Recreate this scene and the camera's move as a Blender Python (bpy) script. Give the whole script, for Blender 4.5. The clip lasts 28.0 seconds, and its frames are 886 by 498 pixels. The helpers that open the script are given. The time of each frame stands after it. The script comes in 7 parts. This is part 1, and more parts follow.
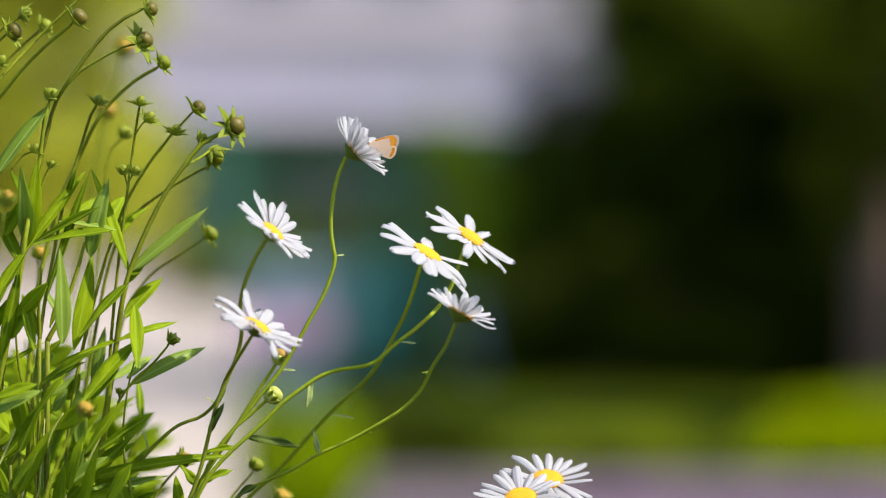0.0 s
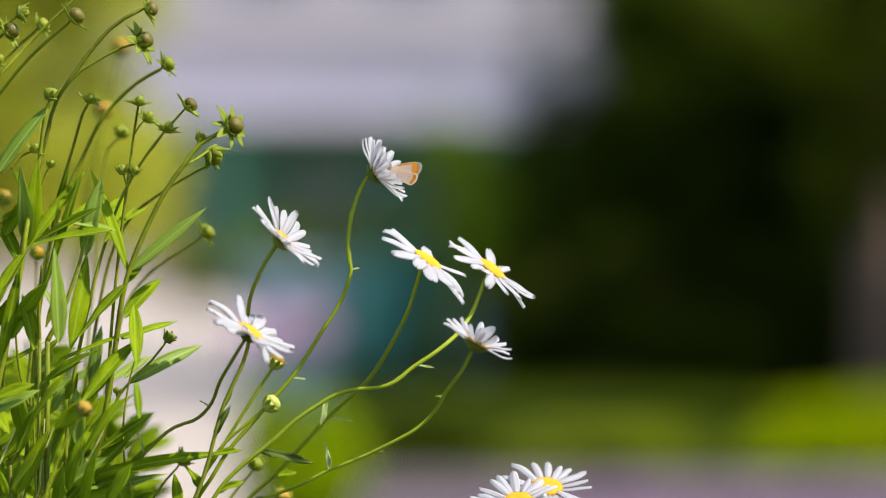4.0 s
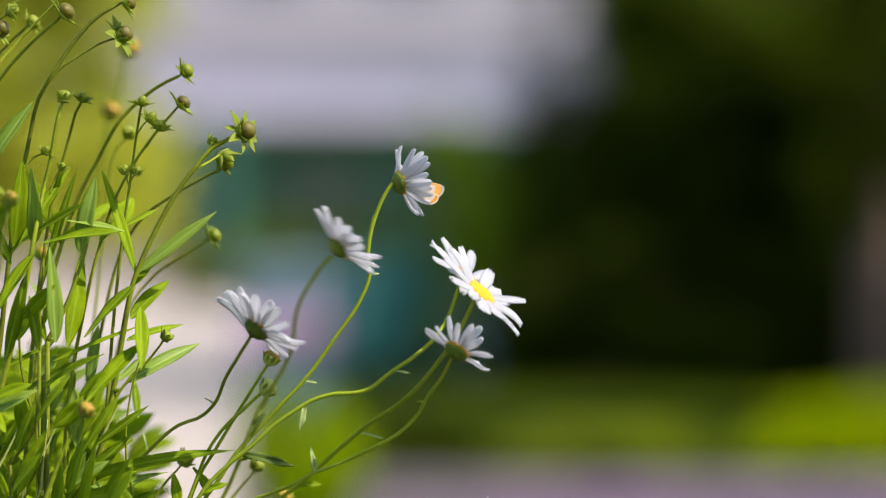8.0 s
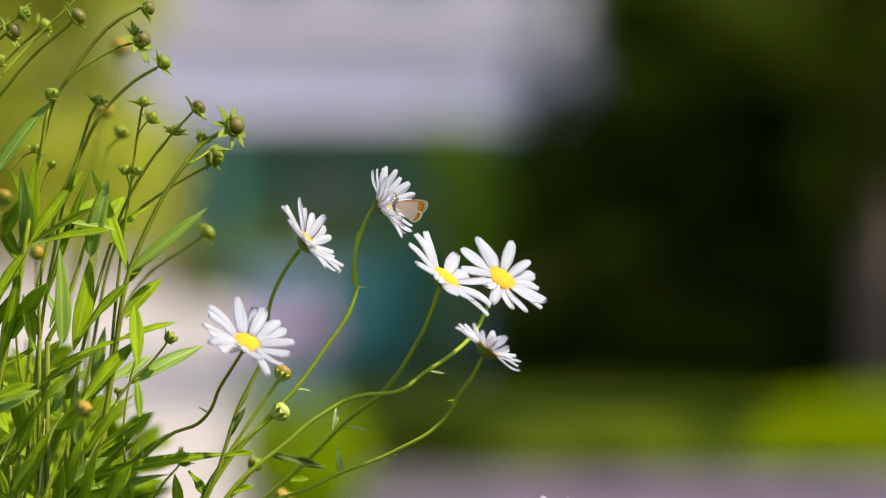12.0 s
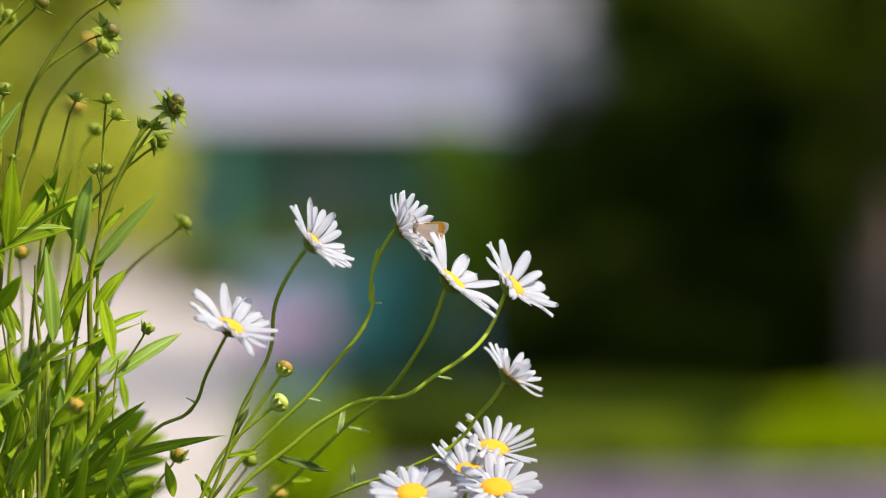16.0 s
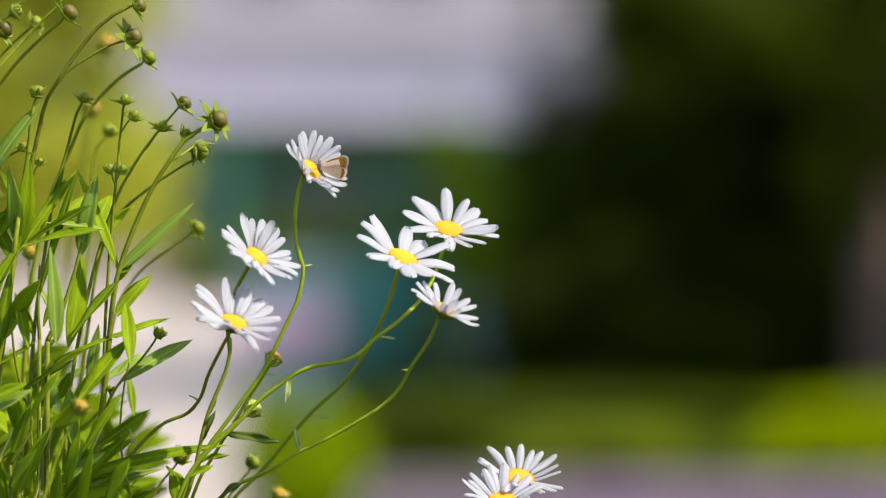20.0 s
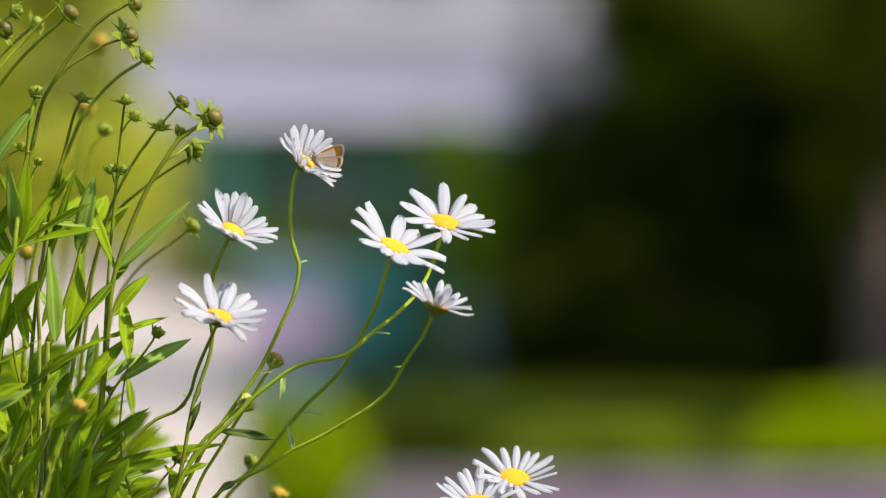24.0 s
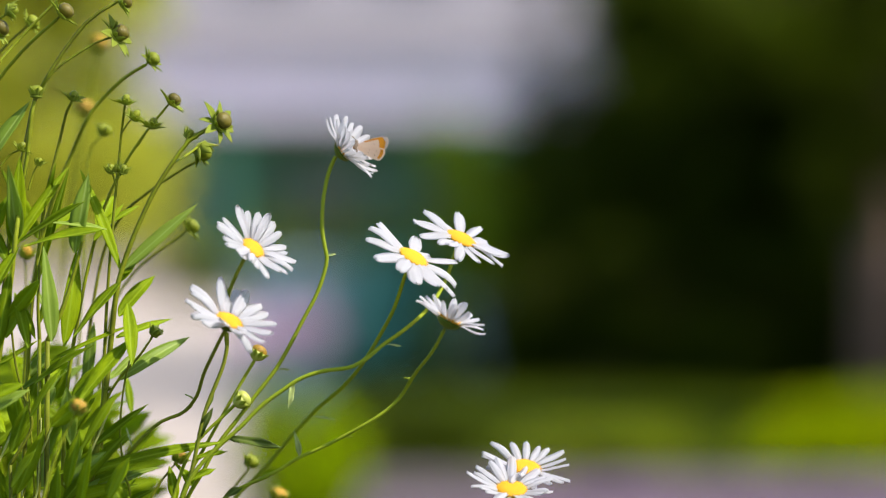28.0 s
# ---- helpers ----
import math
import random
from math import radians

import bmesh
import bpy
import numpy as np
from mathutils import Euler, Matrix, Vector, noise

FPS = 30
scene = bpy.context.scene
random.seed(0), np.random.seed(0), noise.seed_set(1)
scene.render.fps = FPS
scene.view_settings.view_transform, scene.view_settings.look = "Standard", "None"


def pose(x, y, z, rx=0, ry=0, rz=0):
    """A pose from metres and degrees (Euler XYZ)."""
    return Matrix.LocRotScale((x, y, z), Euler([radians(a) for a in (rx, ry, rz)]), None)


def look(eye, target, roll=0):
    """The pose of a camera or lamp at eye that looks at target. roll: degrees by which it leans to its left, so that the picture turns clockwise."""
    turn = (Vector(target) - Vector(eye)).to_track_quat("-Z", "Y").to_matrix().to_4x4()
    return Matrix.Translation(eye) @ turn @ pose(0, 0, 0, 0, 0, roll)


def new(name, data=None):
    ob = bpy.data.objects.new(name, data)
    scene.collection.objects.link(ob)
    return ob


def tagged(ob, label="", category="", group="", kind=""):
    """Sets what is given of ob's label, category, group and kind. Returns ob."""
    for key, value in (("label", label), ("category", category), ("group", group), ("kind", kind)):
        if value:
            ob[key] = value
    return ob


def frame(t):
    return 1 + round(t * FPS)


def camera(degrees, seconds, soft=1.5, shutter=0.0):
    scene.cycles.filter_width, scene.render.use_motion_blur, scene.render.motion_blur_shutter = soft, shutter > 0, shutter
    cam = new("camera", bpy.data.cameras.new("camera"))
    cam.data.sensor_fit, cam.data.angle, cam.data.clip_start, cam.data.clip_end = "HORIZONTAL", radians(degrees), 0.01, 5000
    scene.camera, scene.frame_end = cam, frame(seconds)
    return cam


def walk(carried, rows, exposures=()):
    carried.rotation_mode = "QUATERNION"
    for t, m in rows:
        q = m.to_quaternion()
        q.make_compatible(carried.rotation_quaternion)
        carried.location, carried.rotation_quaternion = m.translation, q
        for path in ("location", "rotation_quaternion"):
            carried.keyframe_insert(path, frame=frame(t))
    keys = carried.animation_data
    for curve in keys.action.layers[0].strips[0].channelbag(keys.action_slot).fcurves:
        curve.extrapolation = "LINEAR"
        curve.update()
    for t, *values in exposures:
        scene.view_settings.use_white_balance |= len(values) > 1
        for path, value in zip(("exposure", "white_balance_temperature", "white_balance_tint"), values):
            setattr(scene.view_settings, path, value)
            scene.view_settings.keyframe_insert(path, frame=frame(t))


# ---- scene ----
# ---- camera ----
cam = camera(12.0, 28.0, 1.1, 0.3)
cam.data.dof.use_dof = True
cam.data.dof.focus_distance = 2.26
cam.data.dof.aperture_fstop = 3.7
cam.data.dof.aperture_blades = 9
STAND = pose(0, -2.26, 0.65, 90, 0, 0)
walk(cam, [(0.0, STAND), (28.0, STAND)], [(0.0, 0.75), (28.0, 0.75)])

# ---- world and sun ----
SUN_EL, SUN_AZ = 51.0, 114.0      # elevation; bearing from straight ahead, positive to the right
world = bpy.data.worlds.new("sky")
scene.world = world
world.use_nodes = True
wn = world.node_tree
sky = wn.nodes.new("ShaderNodeTexSky")
sky.sky_type = "NISHITA"
sky.sun_disc = False
sky.sun_elevation = radians(SUN_EL)
sky.sun_rotation = radians(SUN_AZ)
wn.links.new(sky.outputs[0], wn.nodes["Background"].inputs[0])
wn.nodes["Background"].inputs[1].default_value = 0.135
sun = new("sun", bpy.data.lights.new("sun", "SUN"))
sun.data.energy = 4.1
sun.data.angle = radians(0.6)
sun.data.color = (1.0, 0.94, 0.86)
se, sa = radians(SUN_EL), radians(SUN_AZ)
sun.matrix_world = look((math.sin(sa) * math.cos(se) * 20, math.cos(sa) * math.cos(se) * 20, math.sin(se) * 20), (0, 0, 0))


# ---- materials ----
def material(name, base, dark, scale, rough=0.6, bump=0.2, through_light=0.0, through_colour=None, metal=0.0, stretch=(1, 1, 1), jitter=0.12, fine=6.0, gloss=0.5, rib=None):
    """A procedural surface: two scales of noise between two colours, relief, and light passing through thin leaves."""
    m = bpy.data.materials.new(name)
    m.use_nodes = True
    nt = m.node_tree
    n, l = nt.nodes, nt.links
    bsdf = n["Principled BSDF"]
    out = n["Material Output"]
    co = n.new("ShaderNodeTexCoord")
    mp = n.new("ShaderNodeMapping")
    mp.inputs["Scale"].default_value = stretch
    l.new(co.outputs["Object"], mp.inputs[0])
    big = n.new("ShaderNodeTexNoise")
    big.inputs["Scale"].default_value = scale
    big.inputs["Detail"].default_value = 3
    small = n.new("ShaderNodeTexNoise")
    small.inputs["Scale"].default_value = scale * fine
    small.inputs["Detail"].default_value = 4
    l.new(mp.outputs[0], big.inputs["Vector"])
    l.new(mp.outputs[0], small.inputs["Vector"])
    add = n.new("ShaderNodeMath")
    add.operation = "MULTIPLY_ADD"
    l.new(small.outputs[0], add.inputs[0])
    add.inputs[1].default_value = 0.5
    l.new(big.outputs[0], add.inputs[2])
    info = n.new("ShaderNodeObjectInfo")
    rnd = n.new("ShaderNodeMath")
    rnd.operation = "MULTIPLY_ADD"
    l.new(info.outputs["Random"], rnd.inputs[0])
    rnd.inputs[1].default_value = jitter * 2
    l.new(add.outputs[0], rnd.inputs[2])
    ramp = n.new("ShaderNodeMapRange")
    ramp.inputs["From Min"].default_value = 0.5 + jitter
    ramp.inputs["From Max"].default_value = 1.0 + jitter
    l.new(rnd.outputs[0], ramp.inputs[0])
    mix = n.new("ShaderNodeMix")
    mix.data_type = "RGBA"
    mix.inputs[6].default_value = (*dark, 1)
    mix.inputs[7].default_value = (*base, 1)
    l.new(ramp.outputs[0], mix.inputs[0])
    colour = mix.outputs[2]
    if rib:
        # a paler midrib and faint side ribs along the leaf
        sep = n.new("ShaderNodeSeparateXYZ")
        l.new(co.outputs["Object"], sep.inputs[0])
        off = n.new("ShaderNodeMath")
        off.operation = "ABSOLUTE"
        l.new(sep.outputs[1], off.inputs[0])
        mask = n.new("ShaderNodeMapRange")
        mask.inputs["From Min"].default_value = 0.0006
        mask.inputs["From Max"].default_value = 0.0002
        mask.inputs["To Max"].default_value = 0.75
        l.new(off.outputs[0], mask.inputs[0])
        pale = n.new("ShaderNodeMix")
        pale.data_type = "RGBA"
        l.new(mask.outputs[0], pale.inputs[0])
        l.new(colour, pale.inputs[6])
        pale.inputs[7].default_value = (*rib, 1)
        colour = pale.outputs[2]
    l.new(colour, bsdf.inputs["Base Color"])
    bsdf.inputs["Roughness"].default_value = rough
    bsdf.inputs["Metallic"].default_value = metal
    bsdf.inputs["Specular IOR Level"].default_value = gloss
    if bump:
        b = n.new("ShaderNodeBump")
        b.inputs["Strength"].default_value = bump
        b.inputs["Distance"].default_value = 0.0006 if scale > 40 else 0.01
        l.new(small.outputs[0], b.inputs["Height"])
        l.new(b.outputs[0], bsdf.inputs["Normal"])
    if through_light:
        tr = n.new("ShaderNodeBsdfTranslucent")
        if through_colour:
            tr.inputs[0].default_value = (*through_colour, 1)
        else:
            l.new(mix.outputs[2], tr.inputs[0])
        sh = n.new("ShaderNodeMixShader")
        sh.inputs[0].default_value = through_light
        l.new(bsdf.outputs[0], sh.inputs[1])
        l.new(tr.outputs[0], sh.inputs[2])
        l.new(sh.outputs[0], out.inputs[0])
    return m


M_PETAL = material("petal_white", (0.67, 0.66, 0.68), (0.62, 0.61, 0.632), 90, 0.7, 0.10, 0.62, (0.84, 0.825, 0.85), stretch=(1, 5, 1), jitter=0.05)
M_DISC = material("disc_yellow", (0.87, 0.47, 0.003), (0.72, 0.34, 0.002), 300, 0.7, 0.5)
M_CALYX = material("calyx_green", (0.20, 0.24, 0.03), (0.07, 0.10, 0.012), 160, 0.6, 0.4, stretch=(1, 1, 3), gloss=0.12)
M_STEM = material("daisy_stem", (0.27, 0.33, 0.018), (0.22, 0.27, 0.015), 60, 0.55, 0.3, stretch=(2, 2, 0.6), jitter=0.0, gloss=0.12)
M_STEM_DARK = material("daisy_stem_dark", (0.21, 0.24, 0.02), (0.17, 0.19, 0.017), 60, 0.55, 0.3, stretch=(2, 2, 0.6), jitter=0.0, gloss=0.12)
M_LEAF = material("leaf_green", (0.30, 0.395, 0.006), (0.10, 0.155, 0.003), 55, 0.5, 0.3, 0.40, (0.40, 0.55, 0.008), stretch=(1, 4, 1), jitter=0.2, gloss=0.06, rib=(0.34, 0.46, 0.03))
M_LEAF_PALE = material("leaf_pale", (0.28, 0.38, 0.05), (0.18, 0.27, 0.03), 55, 0.42, 0.3, 0.38, (0.46, 0.60, 0.04), stretch=(1, 4, 1), jitter=0.2, gloss=0.15, rib=(0.42, 0.52, 0.12))
M_SHOOT = material("coreopsis_stem", (0.25, 0.29, 0.013), (0.12, 0.13, 0.010), 45, 0.5, 0.25, jitter=0.2, gloss=0.12)
M_SEPAL = material("sepal_green", (0.38, 0.44, 0.06), (0.22, 0.27, 0.028), 120, 0.5, 0.3, 0.4, (0.40, 0.47, 0.03), gloss=0.12)
M_BUD = material("bud_olive", (0.17, 0.135, 0.018), (0.08, 0.068, 0.009), 200, 0.3, 0.25, gloss=0.25)
M_BUD_GREEN = material("bud_green", (0.25, 0.28, 0.015), (0.14, 0.165, 0.009), 150, 0.36, 0.3, gloss=0.2)
M_BUD_PALE = material("bud_pale", (0.48, 0.50, 0.09), (0.32, 0.36, 0.045), 150, 0.5, 0.3)
M_BUD_BROWN = material("bud_brown", (0.50, 0.28, 0.005), (0.24, 0.14, 0.003), 220, 0.6, 0.4)
M_TOOTHED = material("toothed_leaf", (0.1, 0.14, 0.02), (0.05, 0.075, 0.01), 90, 0.5, 0.4, 0.2, (0.20, 0.28, 0.03), stretch=(1, 4, 1), gloss=0.1, rib=(0.17, 0.22, 0.05))
M_DRY = material("dry_bract", (0.36, 0.42, 0.13), (0.22, 0.27, 0.07), 120, 0.7, 0.4)
M_WING = material("wing_beige", (0.80, 0.69, 0.59), (0.68, 0.58, 0.49), 260, 0.6, 0.2, 0.72, (0.95, 0.86, 0.77), stretch=(1, 1, 4))
M_WING_ORANGE = material("wing_orange", (0.76, 0.33, 0.006), (0.64, 0.25, 0.005), 300, 0.6, 0.2, 0.3, (0.80, 0.38, 0.008))
M_WING_RIM = material("wing_rim", (0.72, 0.65, 0.58), (0.58, 0.52, 0.46), 300, 0.6, 0.2, 0.4)
M_SPOT = material("wing_spot", (0.03, 0.02, 0.02), (0.015, 0.012, 0.012), 300, 0.6, 0.2)
M_FUR = material("insect_body", (0.3, 0.23, 0.17), (0.15, 0.11, 0.08), 400, 0.8, 0.6)
M_LAWN = material("lawn", (0.044, 0.064, 0.001), (0.024, 0.036, 0.0008), 1.2, 0.9, 0.6, fine=20, gloss=0.02)
M_PAVING = material("paving_slab", (0.125, 0.077, 0.108), (0.088, 0.054, 0.077), 2.0, 0.8, 0.3, fine=15)
M_PATH = material("pale_path", (0.455, 0.378, 0.318), (0.385, 0.32, 0.27), 2.0, 0.8, 0.3, fine=15)
M_JOINT = material("joint_sand", (0.10, 0.085, 0.08), (0.07, 0.06, 0.055), 8.0, 0.9, 0.3)
# leaf colour kept near black, so the wood's shade is part of it
M_HEDGE_SHADE = material("hedge_leaf_shade", (0.050, 0.070, 0.0025), (0.018, 0.027, 0.001), 3.0, 0.6, 0.1, 0.25, (0.08, 0.11, 0.004), gloss=0.04)
M_BOUGH = material("bough_leaf", (0.072, 0.098, 0.0015), (0.036, 0.05, 0.001), 3.0, 0.6, 0.1, 0.35, (0.09, 0.14, 0.003), gloss=0.1)
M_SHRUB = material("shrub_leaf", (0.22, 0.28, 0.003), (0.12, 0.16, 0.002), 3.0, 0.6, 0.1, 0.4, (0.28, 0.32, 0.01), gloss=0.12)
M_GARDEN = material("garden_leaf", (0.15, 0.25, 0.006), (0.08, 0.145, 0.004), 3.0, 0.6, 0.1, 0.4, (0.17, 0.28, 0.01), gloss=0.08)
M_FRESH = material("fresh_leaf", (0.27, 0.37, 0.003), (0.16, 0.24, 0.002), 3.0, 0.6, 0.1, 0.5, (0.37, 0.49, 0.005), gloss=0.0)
# bright leaf colour that holds the sunlight of a lawn patch
M_LIME_SUNLIT = material("lime_leaf_sunlit", (0.31, 0.38, 0.002), (0.20, 0.26, 0.0015), 3.0, 0.6, 0.1, 0.55, (0.47, 0.56, 0.003), gloss=0.0)
M_OLIVE = material("olive_leaf", (0.45, 0.49, 0.06), (0.33, 0.37, 0.045), 3.0, 0.6, 0.1, 0.6, (0.62, 0.62, 0.07), gloss=0.02)
M_BARK = material("bark", (0.125, 0.072, 0.034), (0.06, 0.035, 0.017), 9.0, 0.9, 0.7, stretch=(3, 3, 0.5))
M_BARK_GREY = material("bark_grey", (0.24, 0.15, 0.115), (0.14, 0.088, 0.068), 9.0, 0.9, 0.7, stretch=(3, 3, 0.5))
M_RENDER = material("white_render", (0.85, 0.74, 0.88), (0.76, 0.66, 0.79), 0.8, 0.8, 0.3, fine=30)
M_CLAD = material("grey_cladding", (0.42, 0.38, 0.41), (0.36, 0.33, 0.355), 0.8, 0.7, 0.3, fine=30)
M_SHOPWALL = material("green_wall", (0.068, 0.225, 0.135), (0.042, 0.152, 0.095), 1.0, 0.6, 0.2, fine=20)
M_GLASS = material("window_glass", (0.05, 0.11, 0.10), (0.03, 0.08, 0.075), 2.0, 0.06, 0.0)
M_TUB = material("blue_glaze", (0.18, 0.54, 0.44), (0.13, 0.43, 0.35), 6.0, 0.25, 0.2)
M_TUB_GREY = material("slate_tub", (0.33, 0.46, 0.50), (0.26, 0.37, 0.40), 6.0, 0.5, 0.2)
M_LILAC = material("lilac_petal", (0.78, 0.60, 0.74), (0.66, 0.50, 0.64), 12.0, 0.6, 0.1, 0.2)
M_SOIL = material("soil", (0.06, 0.045, 0.03), (0.03, 0.022, 0.015), 12.0, 0.95, 0.8)


# ---- building blocks ----
def mesh_of(name, bm, mat, smooth=True):
    me = bpy.data.meshes.new(name)
    bmesh.ops.recalc_face_normals(bm, faces=bm.faces)
    bm.to_mesh(me)
    bm.free()
    if smooth:
        me.shade_smooth()
    for one in (mat if isinstance(mat, (list, tuple)) else [mat]):
        me.materials.append(one)
    return me


def part(name, data, mat, parent, label=""):
    """Links a bmesh or a mesh as one object under a thing or a part."""
    me = data if isinstance(data, bpy.types.Mesh) else mesh_of(name, data, mat)
    ob = new(name, me)
    ob.parent = parent
    return tagged(ob, label)


def thing(name, place, label, category, group="", kind=""):
    ob = new(name)
    ob.empty_display_size = 0.02
    ob.location = place
    return tagged(ob, label, category, group, kind)


def spline(points, count):
    """A smooth curve through points (Catmull-Rom), resampled evenly."""
    p = np.array(points, float)
    p = np.vstack([2 * p[0] - p[1], p, 2 * p[-1] - p[-2]])
    fine = []
    for i in range(1, len(p) - 2):
        for u in np.linspace(0, 1, 14, endpoint=False):
            a, b, c, d = p[i - 1], p[i], p[i + 1], p[i + 2]
            fine.append(0.5 * (2 * b + (c - a) * u + (2 * a - 5 * b + 4 * c - d) * u * u + (3 * b - a - 3 * c + d) * u ** 3))
    fine.append(p[-2])
    fine = np.array(fine)
    run = np.concatenate([[0], np.cumsum(np.linalg.norm(np.diff(fine, axis=0), axis=1))])
    at = np.linspace(0, run[-1], count)
    return np.stack([np.interp(at, run, fine[:, k]) for k in range(3)], 1)


def tube(bm, line, r0, r1, sides=8, knob=0.0, cap=True):
    """A round stalk along a line, tapering from r0 to r1, with slightly uneven thickness."""
    line = [Vector(q) for q in line]
    rings = []
    last = None
    for i, q in enumerate(line):
        d = (line[min(i + 1, len(line) - 1)] - line[max(i - 1, 0)]).normalized()
        side = d.cross(Vector((0, 1, 0.03)) if last is None else last.cross(d))
        side = side.normalized() if side.length > 1e-9 else Vector((1, 0, 0))
        up = d.cross(side).normalized()
        last = up if last is None else last
        r = r0 + (r1 - r0) * i / max(1, len(line) - 1)
        r *= 1 + knob * noise.noise(q * 90)
        a0 = Vector((0, -1, 0)) - d * d.dot(Vector((0, -1, 0)))
        a0 = a0.normalized() if a0.length > 1e-6 else side
        b0 = d.cross(a0)
        rings.append([bm.verts.new(q + (a0 * math.cos(k * 2 * math.pi / sides) + b0 * math.sin(k * 2 * math.pi / sides)) * r) for k in range(sides)])
    for a, b in zip(rings, rings[1:]):
        for k in range(sides):
            bm.faces.new((a[k], a[(k + 1) % sides], b[(k + 1) % sides], b[k]))
    if cap:
        for ring, q, s in ((rings[0], line[0], -1), (rings[-1], line[-1], 1)):
            d = (line[1] - line[0]).normalized() if s < 0 else (line[-1] - line[-2]).normalized()
            tip = bm.verts.new(q + d * s * (r0 if s < 0 else r1) * 0.7)
            for k in range(sides):
                bm.faces.new((ring[k], ring[(k + 1) % sides], tip))


def lathe(bm, profile, sides=16, centre=(0, 0, 0), wobble=0.0):
    """Turns a profile of (radius, height) round the z axis."""
    rings = []
    for r, z in profile:
        if r < 1e-7:
            rings.append([bm.verts.new((centre[0], centre[1], centre[2] + z))])
        else:
            rings.append([bm.verts.new((centre[0] + r * (1 + wobble * math.sin(k * 3.1 + z * 900)) * math.cos(2 * math.pi * k / sides),
                                        centre[1] + r * (1 + wobble * math.sin(k * 3.1 + z * 900)) * math.sin(2 * math.pi * k / sides), centre[2] + z)) for k in range(sides)])
    for a, b in zip(rings, rings[1:]):
        for k in range(sides):
            q = [a[k % len(a)], a[(k + 1) % len(a)], b[(k + 1) % len(b)], b[k % len(b)]]
            q = list(dict.fromkeys(q))
            if len(q) > 2:
                bm.faces.new(q)


def box(bm, x0, x1, y0, y1, z0, z1, bevel=0.0):
    made = bmesh.ops.create_cube(bm, size=1)["verts"]
    for v in made:
        v.co = Vector((x0 if v.co.x < 0 else x1, y0 if v.co.y < 0 else y1, z0 if v.co.z < 0 else z1))
    if bevel:
        edges = list({e for v in made for e in v.link_edges})
        bmesh.ops.bevel(bm, geom=edges, offset=bevel, segments=2, affect="EDGES")


def blade(bm, length, width, sag=0.15, fold=0.25, twist=0.0, rows=10, peak=0.4, tip=1.0, thick=0.0004, wave=0.0):
    """A lance leaf along +x, its upper face to +z, folded along the midrib and sagging to its tip."""
    grids = []
    for layer in (0, 1):
        grid = []
        for i in range(rows + 1):
            u = i / rows
            w = width * 0.5 * (math.sin(math.pi * min(1, u ** (math.log(0.5) / math.log(peak)))) ** 0.8 * 0.94 + 0.06 * (1 - u) ** 0.5) * tip
            w = max(w, 0.0002 if i == rows else 0.0005)
            ang = twist * u
            line = []
            for k in range(-2, 3):
                s = k / 2
                y = s * w
                z = -sag * length * u * u + fold * abs(y) - layer * thick * (1 - 0.7 * abs(s)) + wave * width * math.sin(u * 9 + s * 2) * abs(s)
                yy, zz = y * math.cos(ang) - z * math.sin(ang) * 0.0, z + y * math.sin(ang)
                line.append(bm.verts.new((length * u * (1 - 0.25 * sag * sag * u), yy, zz)))
            grid.append(line)
        grids.append(grid)
    for layer, grid in enumerate(grids):
        for a, b in zip(grid, grid[1:]):
            for k in range(4):
                q = (a[k], b[k], b[k + 1], a[k + 1])
                bm.faces.new(q if layer == 0 else q[::-1])
    t, b = grids
    rim_t = [r[0] for r in t] + [r[-1] for r in t[::-1]]
    rim_b = [r[0] for r in b] + [r[-1] for r in b[::-1]]
    for i in range(len(rim_t)):
        j = (i + 1) % len(rim_t)
        bm.faces.new((rim_t[i], rim_t[j], rim_b[j], rim_b[i]))


def frame_of(direction, facing):
    """A turn that lays +x along direction with +z as near as can be to facing."""
    x = Vector(direction).normalized()
    y = Vector(facing).cross(x)
    y = y.normalized() if y.length > 1e-6 else x.orthogonal().normalized()
    z = x.cross(y)
    return Matrix((x, y, z)).transposed().to_4x4()


def leaf_cloud(name, centres, radii, count, size, mat, parent, seed, shell=0.5):
    """A crown of many small leaves, in uneven clumps with gaps, as one mesh."""
    rng = np.random.default_rng(seed)
    pick = rng.integers(0, len(centres), count)
    d = rng.normal(size=(count, 3))
    d /= np.linalg.norm(d, axis=1)[:, None]
    r = (shell + (1 - shell) * rng.random(count)) ** 0.6
    c = np.array(centres)[pick] + d * r[:, None] * np.array(radii)[pick]
    a = rng.normal(size=(count, 3)) + np.array([0, 0, -0.25])
    a /= np.linalg.norm(a, axis=1)[:, None]
    b = np.cross(a, rng.normal(size=(count, 3)))
    b /= np.linalg.norm(b, axis=1)[:, None]
    s = size * (0.6 + 0.8 * rng.random(count))[:, None]
    nrm = np.cross(a, b)
    v = np.stack([c, c + a * s * 0.45 + b * s * 0.28 + nrm * s * 0.05, c + a * s, c + a * s * 0.45 - b * s * 0.28 + nrm * s * 0.05], 1).reshape(-1, 3)
    f = [(4 * i, 4 * i + 1, 4 * i + 2, 4 * i + 3) for i in range(count)]
    me = bpy.data.meshes.new(name)
    me.from_pydata(v.tolist(), [], f)
    me.materials.append(mat)
    ob = new(name, me)
    ob.parent = parent
    return ob


def plain(name, bm, mat, label, category, kind="structure", smooth=False):
    ob = new(name, mesh_of(name, bm, mat, smooth))
    return tagged(ob, label, category, "", kind)


